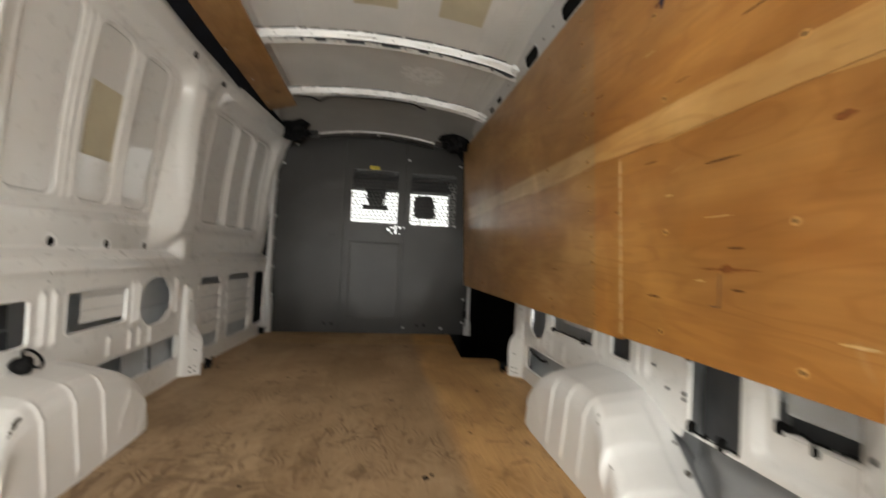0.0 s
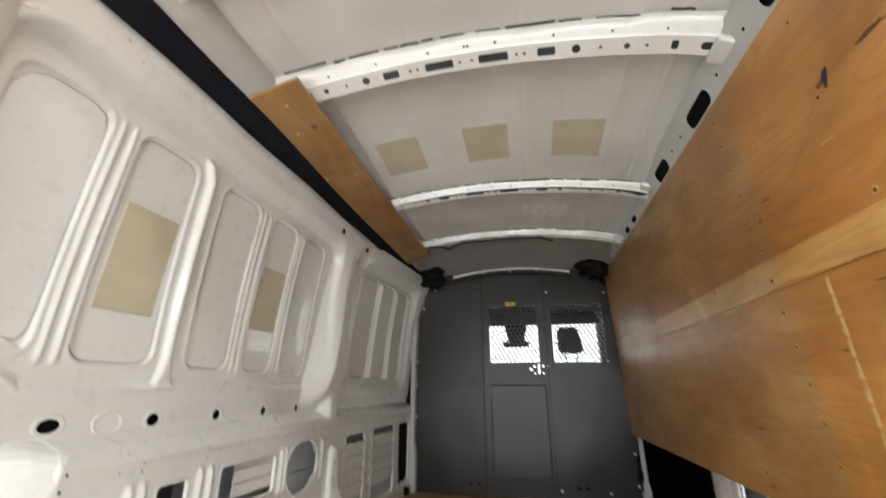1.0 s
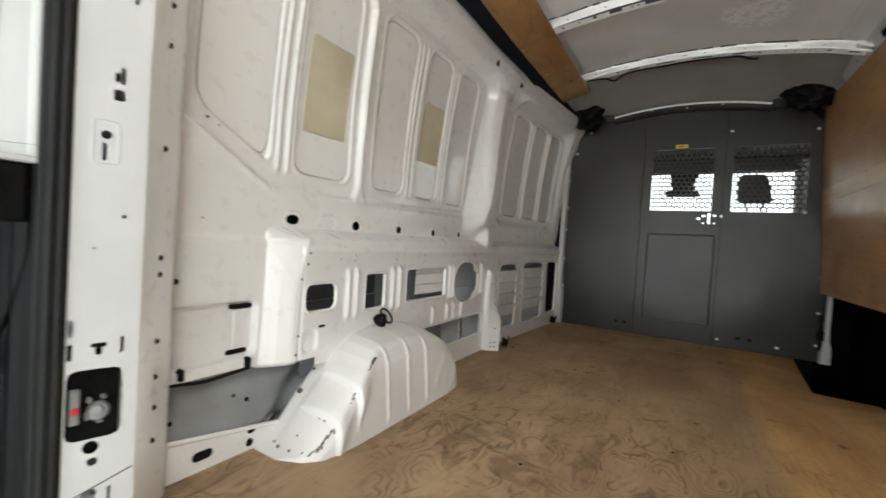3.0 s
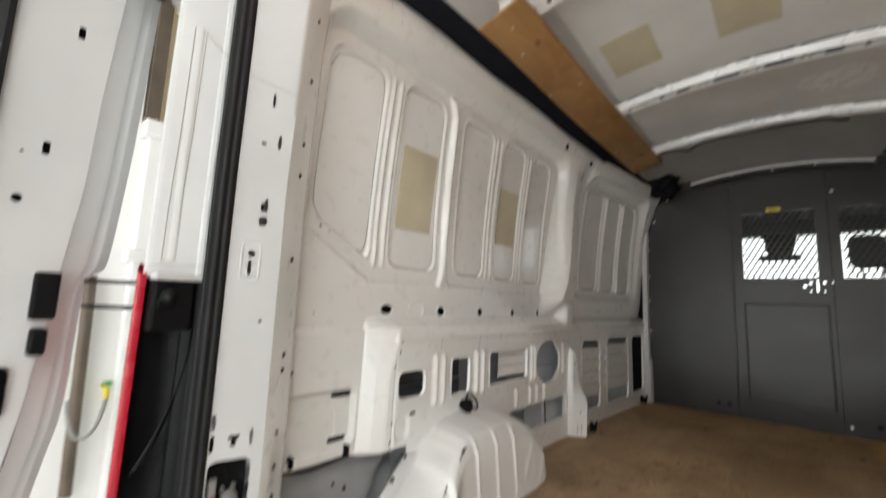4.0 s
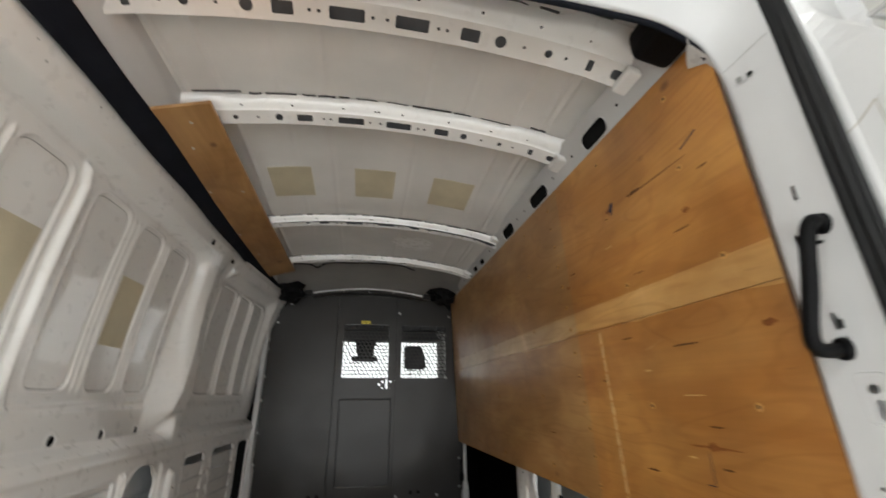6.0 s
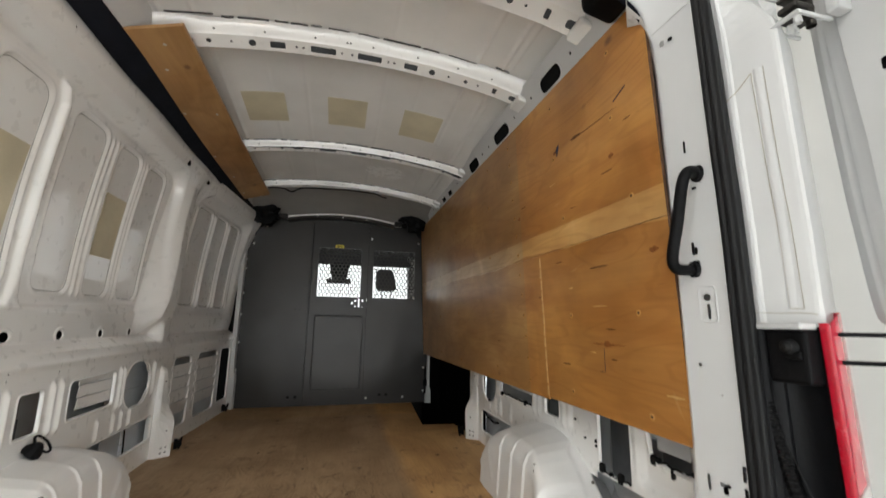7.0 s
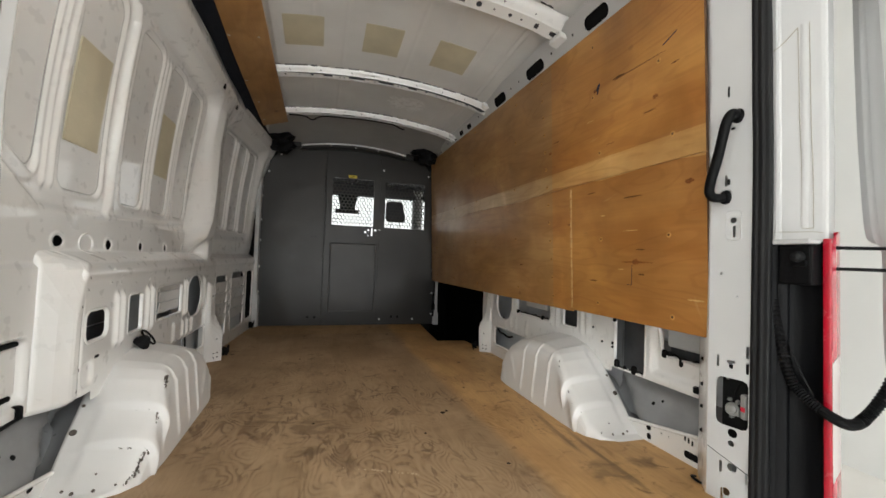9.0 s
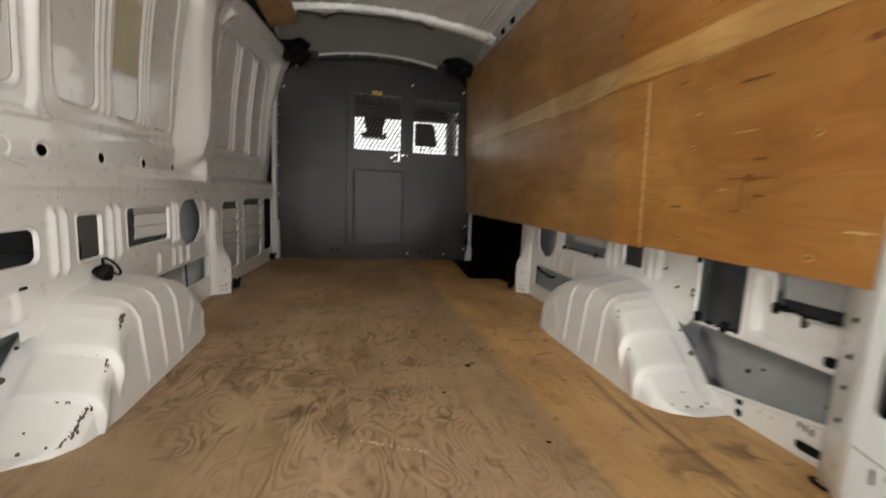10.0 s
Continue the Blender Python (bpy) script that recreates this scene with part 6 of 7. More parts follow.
frame_loft("rear_header", [(0.0, 0.03, YI + 0.012), (0.0, 0.004, YI + 0.006), (0, 0, YI), (0.06, 0, YI - 0.007), (0.5, 0.0, (YI + YO) / 2), (0.94, 0, YO + 0.007), (1, 0, YO), (1, 0.012, YO - 0.002)], JAMB,
           "white painted steel header round the rear door opening", "door frame", 1.10)
# the same navy fills the dark gap behind the header
v, f = [], []
top = [(xi, zi) for xi, zi in inn if zi > 1.50]
for xi, zi in top:
    for dz, y in ((0.002, YI + 0.004), (-0.008, YI + 0.014), (0.045, YI + 0.030), (0.11, YI + 0.020), (0.20, YI - 0.01)):
        v.append((xi, y, zi + dz))
for i in range(len(top) - 1):
    for j in range(4):
        f.append((i * 5 + j, (i + 1) * 5 + j, (i + 1) * 5 + j + 1, i * 5 + j + 1))
tagged(sheet("header_strip", v, f, NAVY), "dark blue-black strip behind the rear header", "trim strip", kind="structure")
bm = bmesh.new()
block(bm, (0.66, 0.485, 1.590), (0.765, 0.60, 1.672), 0.02, 3)
for q in bm.verts:
    q.co.z -= (q.co.x - 0.70) * 0.25
tagged(part("foam_block", bm, BLACK), "black foam block wedged in the rear roof corner", "foam block")
# rubber seal with two lips
frame_loft("rear_door_seal", [(1, -0.002, YO + 0.002), (1, -0.008, YO - 0.006), (1, -0.006, YO - 0.013), (1, -0.001, YO - 0.015), (1, -0.006, YO - 0.020), (1, -0.003, YO - 0.028), (1, 0.003, YO - 0.030), (1, 0.0, YO - 0.036), (1, 0.008, YO - 0.040), (1, 0.02, YO - 0.036)], RUBBER,
           "black ribbed rubber seal round the rear door opening", "door seal")


def reveal(side):
    """Rear pillar face inside the seal, with punched slots and the lamp service opening."""
    holes = []

    def slot(y, z, w, h, r=0.003):
        holes.append([((YI - y) / (YI - YO) * 0.108 + u, z + t) for u, t in rounded(w, h, r, 2)])
    for y, z in ((0.444, 1.03), (0.431, 0.879), (0.409, 0.736), (0.445, 0.378), (0.373, 0.414), (0.373, 0.372), (0.434, 0.092), (0.372, 0.087), (0.43, 0.02)):
        slot(y, z, 0.007, 0.032)
    slot(0.427, 0.842, 0.017, 0.020)
    slot(0.412, 0.381, 0.022, 0.008)
    slot(0.412, 0.370, 0.010, 0.014)
    slot(0.409, 0.272, 0.080, 0.130, 0.014)
    for y, z, r in ((0.411, 0.767, 0.008), (0.406, 0.191, 0.012), (0.409, 0.163, 0.008), (0.406, 0.100, 0.012), (0.42, 0.03, 0.010), (0.44, 0.62, 0.004), (0.40, 0.56, 0.003)):
        holes.append([((YI - y) / (YI - YO) * 0.108 + u, z + t) for u, t in circle(0, 0, r, 12)])
    zs = list(np.linspace(-0.12, 1.105, 24))
    outer = [(0.0, z) for z in zs] + [(0.108, z) for z in zs[::-1]]
    zi, xi = [q[1] for q in EDGE_IN], [q[0] for q in EDGE_IN]
    zo, xo = [q[1] for q in EDGE_OUT], [q[0] for q in EDGE_OUT]

    def place(u, z):
        t = u / 0.108
        return (side * (edge_in(side, z) * (1 - t) + np.interp(z, zo, xo) * t), YI + (YO - YI) * t, z)
    bm = flat_fill(outer, holes, place)
    bmesh.ops.recalc_face_normals(bm, faces=bm.faces[:])
    ob = part("rear_pillar", bm, JAMB)
    tagged(ob, "white painted rear door pillar with punched slots", "pillar", "rear pillars", "structure")
    tube("pillar_seam", [place(u, 0.135 - 0.36 * u) for u in (0.001, 0.03, 0.06, 0.107)], 0.0011, SEALANT_SHADE, ob)
    bm = bmesh.new()
    ring(bm, [((YI - 0.410) / (YI - YO) * 0.108 + u, 0.752 + t) for u, t in rounded(0.034, 0.075, 0.006, 3)], lambda u, z, up: tuple(a + b for a, b in zip(place(u, z), (-side * up, 0, 0))), 0.004, 0.0016, -0.0006)
    part("raised_pad", bm, JAMB, ob)
    # folded inner edge and return to the side panel
    v, f = [], []
    for z in np.linspace(-0.05, 1.56, 60):
        x = edge_in(side, z) if z < 1.52 else float(np.interp(z, zi[:7], xi[:7]))
        w = min(0.905, float(inner(np.array(0.50), np.array(max(z, 0.0)), side))) - 0.004
        for px, py in ((x, YI), (x + 0.003, YI + 0.007), (x + 0.035, YI + 0.046), (x + 0.068, YI + 0.086), (x + 0.078, YI + 0.096), (max(w, x + 0.085) + 0.012, YI + 0.108)):
            v.append((side * px, py, z))
    for i in range(59):
        for j in range(5):
            f.append((i * 6 + j, i * 6 + j + 1, (i + 1) * 6 + j + 1, (i + 1) * 6 + j))
    sheet("pillar_return", v, f, WHITE, ob)
    # holes along the fold, dark discs with shade as colour
    for z in (0.155, 0.225, 0.29, 0.365, 0.505, 0.540, 0.765, 0.975, 1.055, 1.22, 1.38):
        bm = bmesh.new()
        x = edge_in(side, z)
        disc(bm, (side * (x + 0.0335), YI + 0.0455, z), (-side * 0.78, -0.62, 0), 0.0062, 0.0012, 8)
        part("punched_hole", bm, DARK, ob)
    # pocket with its inner shade as a dark colour, lamp socket and connector behind the service opening
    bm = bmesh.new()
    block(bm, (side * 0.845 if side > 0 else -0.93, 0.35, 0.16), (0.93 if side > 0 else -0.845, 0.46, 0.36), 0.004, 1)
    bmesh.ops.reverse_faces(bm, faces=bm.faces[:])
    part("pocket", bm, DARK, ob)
    bm = bmesh.new()
    disc(bm, (side * 0.842, 0.424, 0.248), (-side, -0.5, 0.2), 0.019, 0.010, 14)
    disc(bm, (side * 0.836, 0.421, 0.250), (-side, -0.5, 0.2), 0.012, 0.012, 12)
    for dy, dz, w, h in ((-0.012, 0.022, 0.006, 0.012), (0.010, 0.024, 0.008, 0.008), (0.016, -0.004, 0.006, 0.016), (-0.016, -0.008, 0.005, 0.014), (0.004, -0.022, 0.010, 0.006)):
        block(bm, (min(side * 0.834, side * 0.848), 0.422 + dy - w / 2, 0.249 + dz - h / 2), (max(side * 0.834, side * 0.848), 0.422 + dy + w / 2, 0.249 + dz + h / 2), 0.002, 1)
    part("connector", bm, PLASTIC, ob, "clear grey bulb connector")
    bm = bmesh.new()
    disc(bm, (side * 0.850, 0.440, 0.335), (-side, -0.4, 0), 0.013, 0.006, 12)
    part("pale_cap", bm, PLASTIC, ob)
    bm = bmesh.new()
    block(bm, (min(side * 0.825, side * 0.84), 0.378, 0.235), (max(side * 0.825, side * 0.84), 0.392, 0.300), 0.003)
    part("wire_plug", bm, PLASTIC, ob)
    bm = bmesh.new()
    block(bm, (min(side * 0.823, side * 0.83), 0.379, 0.255), (max(side * 0.823, side * 0.83), 0.390, 0.268), 0.002)
    part("red_clip", bm, RED, ob)
    tube("wire", [(side * 0.85, 0.43, 0.23), (side * 0.842, 0.42, 0.30), (side * 0.85, 0.40, 0.33), (side * 0.85, 0.38, 0.30)], 0.003, BLACK, ob)
    return ob


PLASTIC = material("grey_plastic", (0.26, 0.26, 0.25), 0.3, 0, (0.1, 40))
reveal(-1)
reveal(1)

def on_frame(side, share, z):
    """A point on the rear frame's reveal, from its inner to its outer edge."""
    a = edge_in(side, z)
    c = np.interp(z, [q[1] for q in EDGE_OUT], [q[0] for q in EDGE_OUT])
    return Vector((side * (a + (c - a) * share - 0.0015), YI + (YO - YI) * share, z))


for side in (-1, 1):
    marks = empty("pillar_fittings", "grey plugs and sealed joints of the upper rear pillar", "body fittings", "structure", "pillar fittings", at=on_frame(side, 0.5, 1.2))
    for share, z, w, h, mat in ((0.56, 1.02, 0.009, 0.007, DARK), (0.46, 1.125, 0.0045, 0.030, DARK), (0.45, 1.415, 0.010, 0.010, DARK), (0.25, 1.415, 0.010, 0.016, PLASTIC), (0.45, 0.874, 0.006, 0.016, DARK)):
        bm = bmesh.new()
        p = on_frame(side, share, z)
        t = (on_frame(side, share + 0.1, z) - p).normalized()
        n = Vector((-side * abs(t.y), -abs(t.x), 0)) * 0.0008
        vs = [bm.verts.new(p + n + t * u + Vector((0, 0, 1)) * q) for u, q in rounded(2 * w * 0.6, h, min(w, h) * 0.35, 2)]
        bm.faces.new(vs)
        part("plug", bm, mat, marks)
    for z0, z1 in ((1.150, 1.170), (1.452, 1.478)) if side < 0 else ((1.452, 1.478),):
        tube("joint", [on_frame(side, 0.04, z0), on_frame(side, 0.5, (z0 + z1) / 2), on_frame(side, 0.95, z1)], 0.0007, GAP_AND_JOINT, marks)

# grab handle on the right pillar
handle = empty("grab_handle", "black moulded grab handle bolted to the rear pillar", "grab handle", at=(0.815, 0.40, 0.94))
tube("grip", [(0.812, 0.402, 1.052), (0.790, 0.392, 1.056), (0.762, 0.386, 1.042), (0.754, 0.392, 1.005), (0.752, 0.408, 0.930), (0.751, 0.428, 0.868), (0.757, 0.437, 0.838), (0.778, 0.438, 0.826), (0.812, 0.434, 0.832)], 0.0125, BLACK, handle)
for y, z in ((0.402, 1.052), (0.434, 0.832)):
    bm = bmesh.new()
    disc(bm, (0.816, y, z), (-1, 0.2, 0), 0.021, 0.010, 14)
    part("mount", bm, BLACK, handle)

# rear lamp on the header
lamp = empty("cargo_lamp", "lit amber cargo lamp on the rear header", "lamp", at=(-0.36, 0.435, 1.645))
bm = bmesh.new()
block(bm, (-0.400, 0.430, 1.632), (-0.310, 0.464, 1.646), 0.006, 3)
part("housing", bm, JAMB, lamp)
GLOW = bpy.data.materials.new("lamp_lens")
GLOW.use_nodes = True
g = GLOW.node_tree.nodes["Principled BSDF"]
g.inputs["Base Color"].default_value = (0.45, 0.10, 0.015, 1)
g.inputs["Emission Color"].default_value = (1, 0.27, 0.035, 1)
g.inputs["Emission Strength"].default_value = 1.0
bm = bmesh.new()
bmesh.ops.create_uvsphere(bm, u_segments=20, v_segments=12, radius=1, matrix=Matrix.Translation((-0.354, 0.440, 1.630)) @ Matrix.Diagonal((0.056, 0.026, 0.019, 1)))
lens = part("lens", bm, GLOW, lamp, "glowing amber lens")
lens.data.polygons.foreach_set("use_smooth", [True] * len(lens.data.polygons))
HOT = bpy.data.materials.new("lamp_bulb")
HOT.use_nodes = True
g = HOT.node_tree.nodes["Principled BSDF"]
g.inputs["Emission Color"].default_value = (1, 0.72, 0.36, 1)
g.inputs["Emission Strength"].default_value = 5.0
bm = bmesh.new()
bmesh.ops.create_uvsphere(bm, u_segments=20, v_segments=12, radius=1, matrix=Matrix.Translation((-0.349, 0.434, 1.625)) @ Matrix.Diagonal((0.031, 0.023, 0.0155, 1)))
core = part("bulb", bm, HOT, lens, "bright yellow-white bulb")
core.data.polygons.foreach_set("use_smooth", [True] * len(core.data.polygons))
for x in (-0.398, -0.306):
    bm = bmesh.new()
    block(bm, (x - 0.010, 0.460, 1.604), (x + 0.010, 0.478, 1.618), 0.005, 2)
    part("clip", bm, BLACK, lamp, "black lamp clip")
bulb = bpy.data.lights.new("cargo_bulb", "POINT")
bulb.energy, bulb.color, bulb.shadow_soft_size = 0.85, (1, 0.55, 0.30), 0.03
new("cargo_bulb", bulb).location = (-0.36, 0.505, 1.555)


# ---- outer jamb, tail lamps, hinges and open rear doors ----
def jamb(side):
    body = empty("rear_quarter", "white rear body corner with tail lamp recess", "van body", "structure", "rear corners", at=(side * 0.90, 0.28, 0))
    zi, xi = [q[1] for q in EDGE_OUT[:7]], [q[0] for q in EDGE_OUT[:7]]

    def strip(name, z0, z1, prof, mat, n=30, label="", slant=0.0):
        v, f = [], []
        for z in np.linspace(z0, z1, n):
            x = float(np.interp(z, zi, xi)) - 0.826
            flare = 0.014 * max(0.0, 0.71 - z) / 0.6
            cap = float(np.interp(z, (1.50, 1.60, 1.645, 1.693, 1.737, 1.756), (1.015, 1.005, 0.985, 0.893, 0.78, 0.70)))
            flat = 0.9 * smooth01((z - 1.32) / 0.20)
            for px, py in prof:
                if 0.853 < px < 1.01:
                    py += (0.330 + (px - 0.85) * 0.10 - py) * flat
                v.append((side * min(cap, px + x + flare * smooth01((px - 0.85) / 0.04)), py, z + slant * min(max(0.0, px - 0.884), 0.045)))
        k = len(prof)
        for i in range(n - 1):
            for j in range(k - 1):
                f.append((i * k + j, i * k + j + 1, (i + 1) * k + j + 1, (i + 1) * k + j))
        o = sheet(name, v, f, mat, body, name != "upper_jamb")
        if label:
            o["label"] = label
        return o
    strip("upper_jamb", 0.705, 1.756, [(0.842, 0.354), (0.850, 0.349), (0.8535, 0.340), (0.8535, 0.327), (0.856, 0.3215), (0.860, 0.318), (0.8845, 0.250), (0.886, 0.246), (0.889, 0.240), (0.893, 0.236), (0.93, 0.248), (1.00, 0.285), (1.015, 0.31), (1.015, 0.50)], JAMB, 40)
    strip("groove_bead", 0.74, 1.25, [(0.8730, 0.285), (0.8718, 0.2815), (0.8740, 0.276), (0.8760, 0.271), (0.8795, 0.2665)], JAMB, 20)
    strip("lower_recess", -0.55, 0.705, [(0.842, 0.352), (0.842, 0.335), (0.862, 0.322), (0.890, 0.312), (0.900, 0.285), (0.890, 0.245), (0.884, 0.236)], RECESS, 30, "black moulded recess behind the tail lamp")
    strip("recess_fin", -0.30, 0.60, [(0.856, 0.330), (0.864, 0.308), (0.872, 0.306), (0.880, 0.320)], RECESS, 20)
    strip("tail_lamp_edge", -0.20, 0.712, [(0.880, 0.240), (0.879, 0.229), (0.884, 0.225)], REDD, 20, "deep red tail lamp edge")
    lens = [(0.884, 0.2245), (0.890, 0.2258), (0.905, 0.2295), (0.935, 0.2380), (0.946, 0.2440), (0.952, 0.262), (0.955, 0.33)]
    strip("tail_lamp", 0.42, 0.712, lens, RED, 14, "red plastic tail lamp lens", 0.45)
    strip("reversing_lens", 0.142, 0.418, lens, CLEAR, 14, "white reversing lamp lens", 0.45)
    strip("tail_lamp", -0.30, 0.140, lens, RED, 14, "red plastic tail lamp lens", 0.45)
    # curved guide in the recess
    v, f = [], []
    for k in range(13):
        t = k / 12
        px, py, z = 0.858 + 0.022 * t, 0.326 - 0.070 * t ** 1.6, 0.61 - 0.27 * t ** 0.8
        v += [(side * px, py, z), (side * (px - 0.004), py - 0.004, z - 0.010), (side * (px + 0.02), py + 0.004, z - 0.035)]
    for k in range(12):
        f += [(3 * k, 3 * k + 1, 3 * k + 4, 3 * k + 3), (3 * k + 1, 3 * k + 2, 3 * k + 5, 3 * k + 4)]
    sheet("cable_guide", v, f, RUBBER, body)
    # sealed seams of the jamb: both edges of the tape, the lower joint and the upper one
    def seam(pts, r=0.0009):
        tube("jamb_seam", [(side * ((0.860 + (0.318 - py) * 0.3603 - 0.0004 if py < 0.318 else px) + float(np.interp(z, zi, xi)) - 0.826), py, z) for px, py, z in pts], r, SEAMC, body)
    seam([(0.8760, 0.287, 1.245), (0.8762, 0.286, 1.10), (0.8768, 0.284, 0.95), (0.8772, 0.2815, 0.90), (0.8772, 0.280, 0.74)])
    seam([(0.8798, 0.266, 1.25), (0.8800, 0.2655, 1.10), (0.8803, 0.264, 0.95), (0.8808, 0.2615, 0.90), (0.8808, 0.260, 0.74)])
    seam([(0.8808, 0.260, 0.74), (0.8788, 0.270, 0.738), (0.8772, 0.280, 0.74)])
    seam([(0.8532, 0.339, 0.732), (0.8532, 0.327, 0.732), (0.8600, 0.3175, 0.732), (0.8675, 0.299, 0.731), (0.8755, 0.285, 0.731), (0.8812, 0.259, 0.731), (0.8850, 0.243, 0.728)])
    seam([(0.8532, 0.339, 1.200), (0.8532, 0.327, 1.206), (0.8600, 0.3175, 1.213), (0.8675, 0.299, 1.232), (0.8758, 0.287, 1.245)], 0.0013)
    # cover plate between jamb and recess
    bm = bmesh.new()
    block(bm, (min(side * 0.842, side * 0.885), 0.245, 0.700), (max(side * 0.842, side * 0.885), 0.345, 0.712), 0.003, 1)
    part("ledge", bm, JAMB, body)
    # check strap box and its two rods
    bm = bmesh.new()
    block(bm, (min(side * 0.852, side * 0.892), 0.246, 0.60), (max(side * 0.852, side * 0.892), 0.320, 0.698), 0.006)
    block(bm, (min(side * 0.846, side * 0.89), 0.255, 0.645), (max(side * 0.846, side * 0.89), 0.285, 0.660), 0.003)
    part("strap_box", bm, BLACK, body, "black door check strap box")
    bm = bmesh.new()
    disc(bm, (side * 0.852, 0.272, 0.668), (-side, 0, 0), 0.014, 0.02, 12)
    part("roller", bm, RUBBER, body)
    for z in (0.692, 0.642):
        tube("check_rod", [(side * 0.860, 0.272, z), (side * 0.93, 0.222, z), (side * 0.995, 0.165, z)], 0.0042, BLACK, body)
    # hinge
    for z in (1.368, -0.10):
        bm = bmesh.new()
        for zz in (z - 0.046, z + 0.036):
            for x0, x1, y0, y1 in ((0.874, 0.885, 0.190, 0.258), (0.885, 0.970, 0.190, 0.198), (0.885, 0.970, 0.250, 0.258)):
                block(bm, (min(side * x0, side * x1), y0, zz), (max(side * x0, side * x1), y1, zz + 0.008), 0.003)
        block(bm, (min(side * 0.958, side * 1.0), 0.172, z - 0.030), (max(side * 0.958, side * 1.0), 0.198, z + 0.030), 0.005)
        part("hinge", bm, JAMB, body)
        # knuckle: three leaves on a pin, bolts and a roller
        bm = bmesh.new()
        for dz, w in ((-0.030, 0.010), (-0.006, 0.014), (0.020, 0.010)):
            block(bm, (min(side * 0.896, side * 0.952), 0.206, z + dz - w / 2), (max(side * 0.896, side * 0.952), 0.244, z + dz + w / 2), 0.004, 2)
        disc(bm, (side * 0.944, 0.214, z - 0.048), (0, 0, 1), 0.009, 0.090, 12)
        part("hinge_knuckle", bm, DARKSTEEL, body, "greasy dark steel hinge knuckle")
        for x, y, dz, r in ((0.904, 0.212, -0.050, 0.008), (0.920, 0.236, -0.048, 0.010), (0.938, 0.240, -0.046, 0.007)):
            bm = bmesh.new()
            disc(bm, (side * x, y, z + dz), (0, 0, 1), r, 0.020, 6)
            part("hinge_bolt", bm, ZINC, body, "bright zinc-plated hinge bolt")
    return body


SEAMC = material("jamb_sealer", (0.40, 0.37, 0.31), 0.6, 0, (0.15, 30))
REDD = material("red_edge", (0.42, 0.004, 0.02), 0.25, 0, (0.1, 20))
CLEAR = material("white_lens", (0.74, 0.66, 0.64), 0.2, 0, (0.05, 20), (0, 10), None, 0.4)
DARKSTEEL = material("greasy_steel", (0.06, 0.055, 0.05), 0.35, 0.7, (0.4, 50))
GLASS = bpy.data.materials.new("door_glass")
GLASS.use_nodes = True
g = GLASS.node_tree.nodes["Principled BSDF"]
g.inputs["Base Color"].default_value, g.inputs["Roughness"].default_value, g.inputs["Transmission Weight"].default_value = (0.85, 0.95, 0.92, 1), 0.02, 1.0
corner_left, corner_right = jamb(-1), jamb(1)


def hose(side):
    pts = spline([(0.862, 0.335, 0.56), (0.866, 0.322, 0.46), (0.868, 0.297, 0.366), (0.870, 0.258, 0.325), (0.874, 0.212, 0.300), (0.895, 0.190, 0.292), (0.930, 0.182, 0.310), (0.965, 0.165, 0.37), (0.985, 0.145, 0.46), (0.990, 0.13, 0.52)], 18)
    bm = bmesh.new()
    loops = []
    n = len(pts)
    for i, p in enumerate(pts):
        t = (pts[min(i + 1, n - 1)] - pts[max(i - 1, 0)]).normalized()
        a = t.orthogonal().normalized()
        b = t.cross(a)
        smoothpart = 62 < i < 100
        r = 0.0125 if smoothpart else (0.0135 if i % 2 else 0.0105)
        loops.append([bm.verts.new(p + (a * math.cos(q) + b * math.sin(q)) * r) for q in np.linspace(0, 2 * math.pi, 11)[:-1]])
    for p, c in zip(loops, loops[1:]):
        # match the loops so that the tube does not twist
        k = min(range(10), key=lambda s: (c[s].co - p[0].co).length)
        c[:] = c[k:] + c[:k]
        if (c[1].co - p[1].co).length > (c[-1].co - p[1].co).length:
            c[1:] = c[:0:-1]
        for i in range(10):
            bm.faces.new((p[i], p[(i + 1) % 10], c[(i + 1) % 10], c[i]))
    for q in bm.verts:
        q.co.x *= side
    bmesh.ops.recalc_face_normals(bm, faces=bm.faces[:])
    o = part("cable_hose", bm, BLACK)
    tagged(o, "black corrugated cable hose looping from body to rear door", "cable hose")


hose(1)


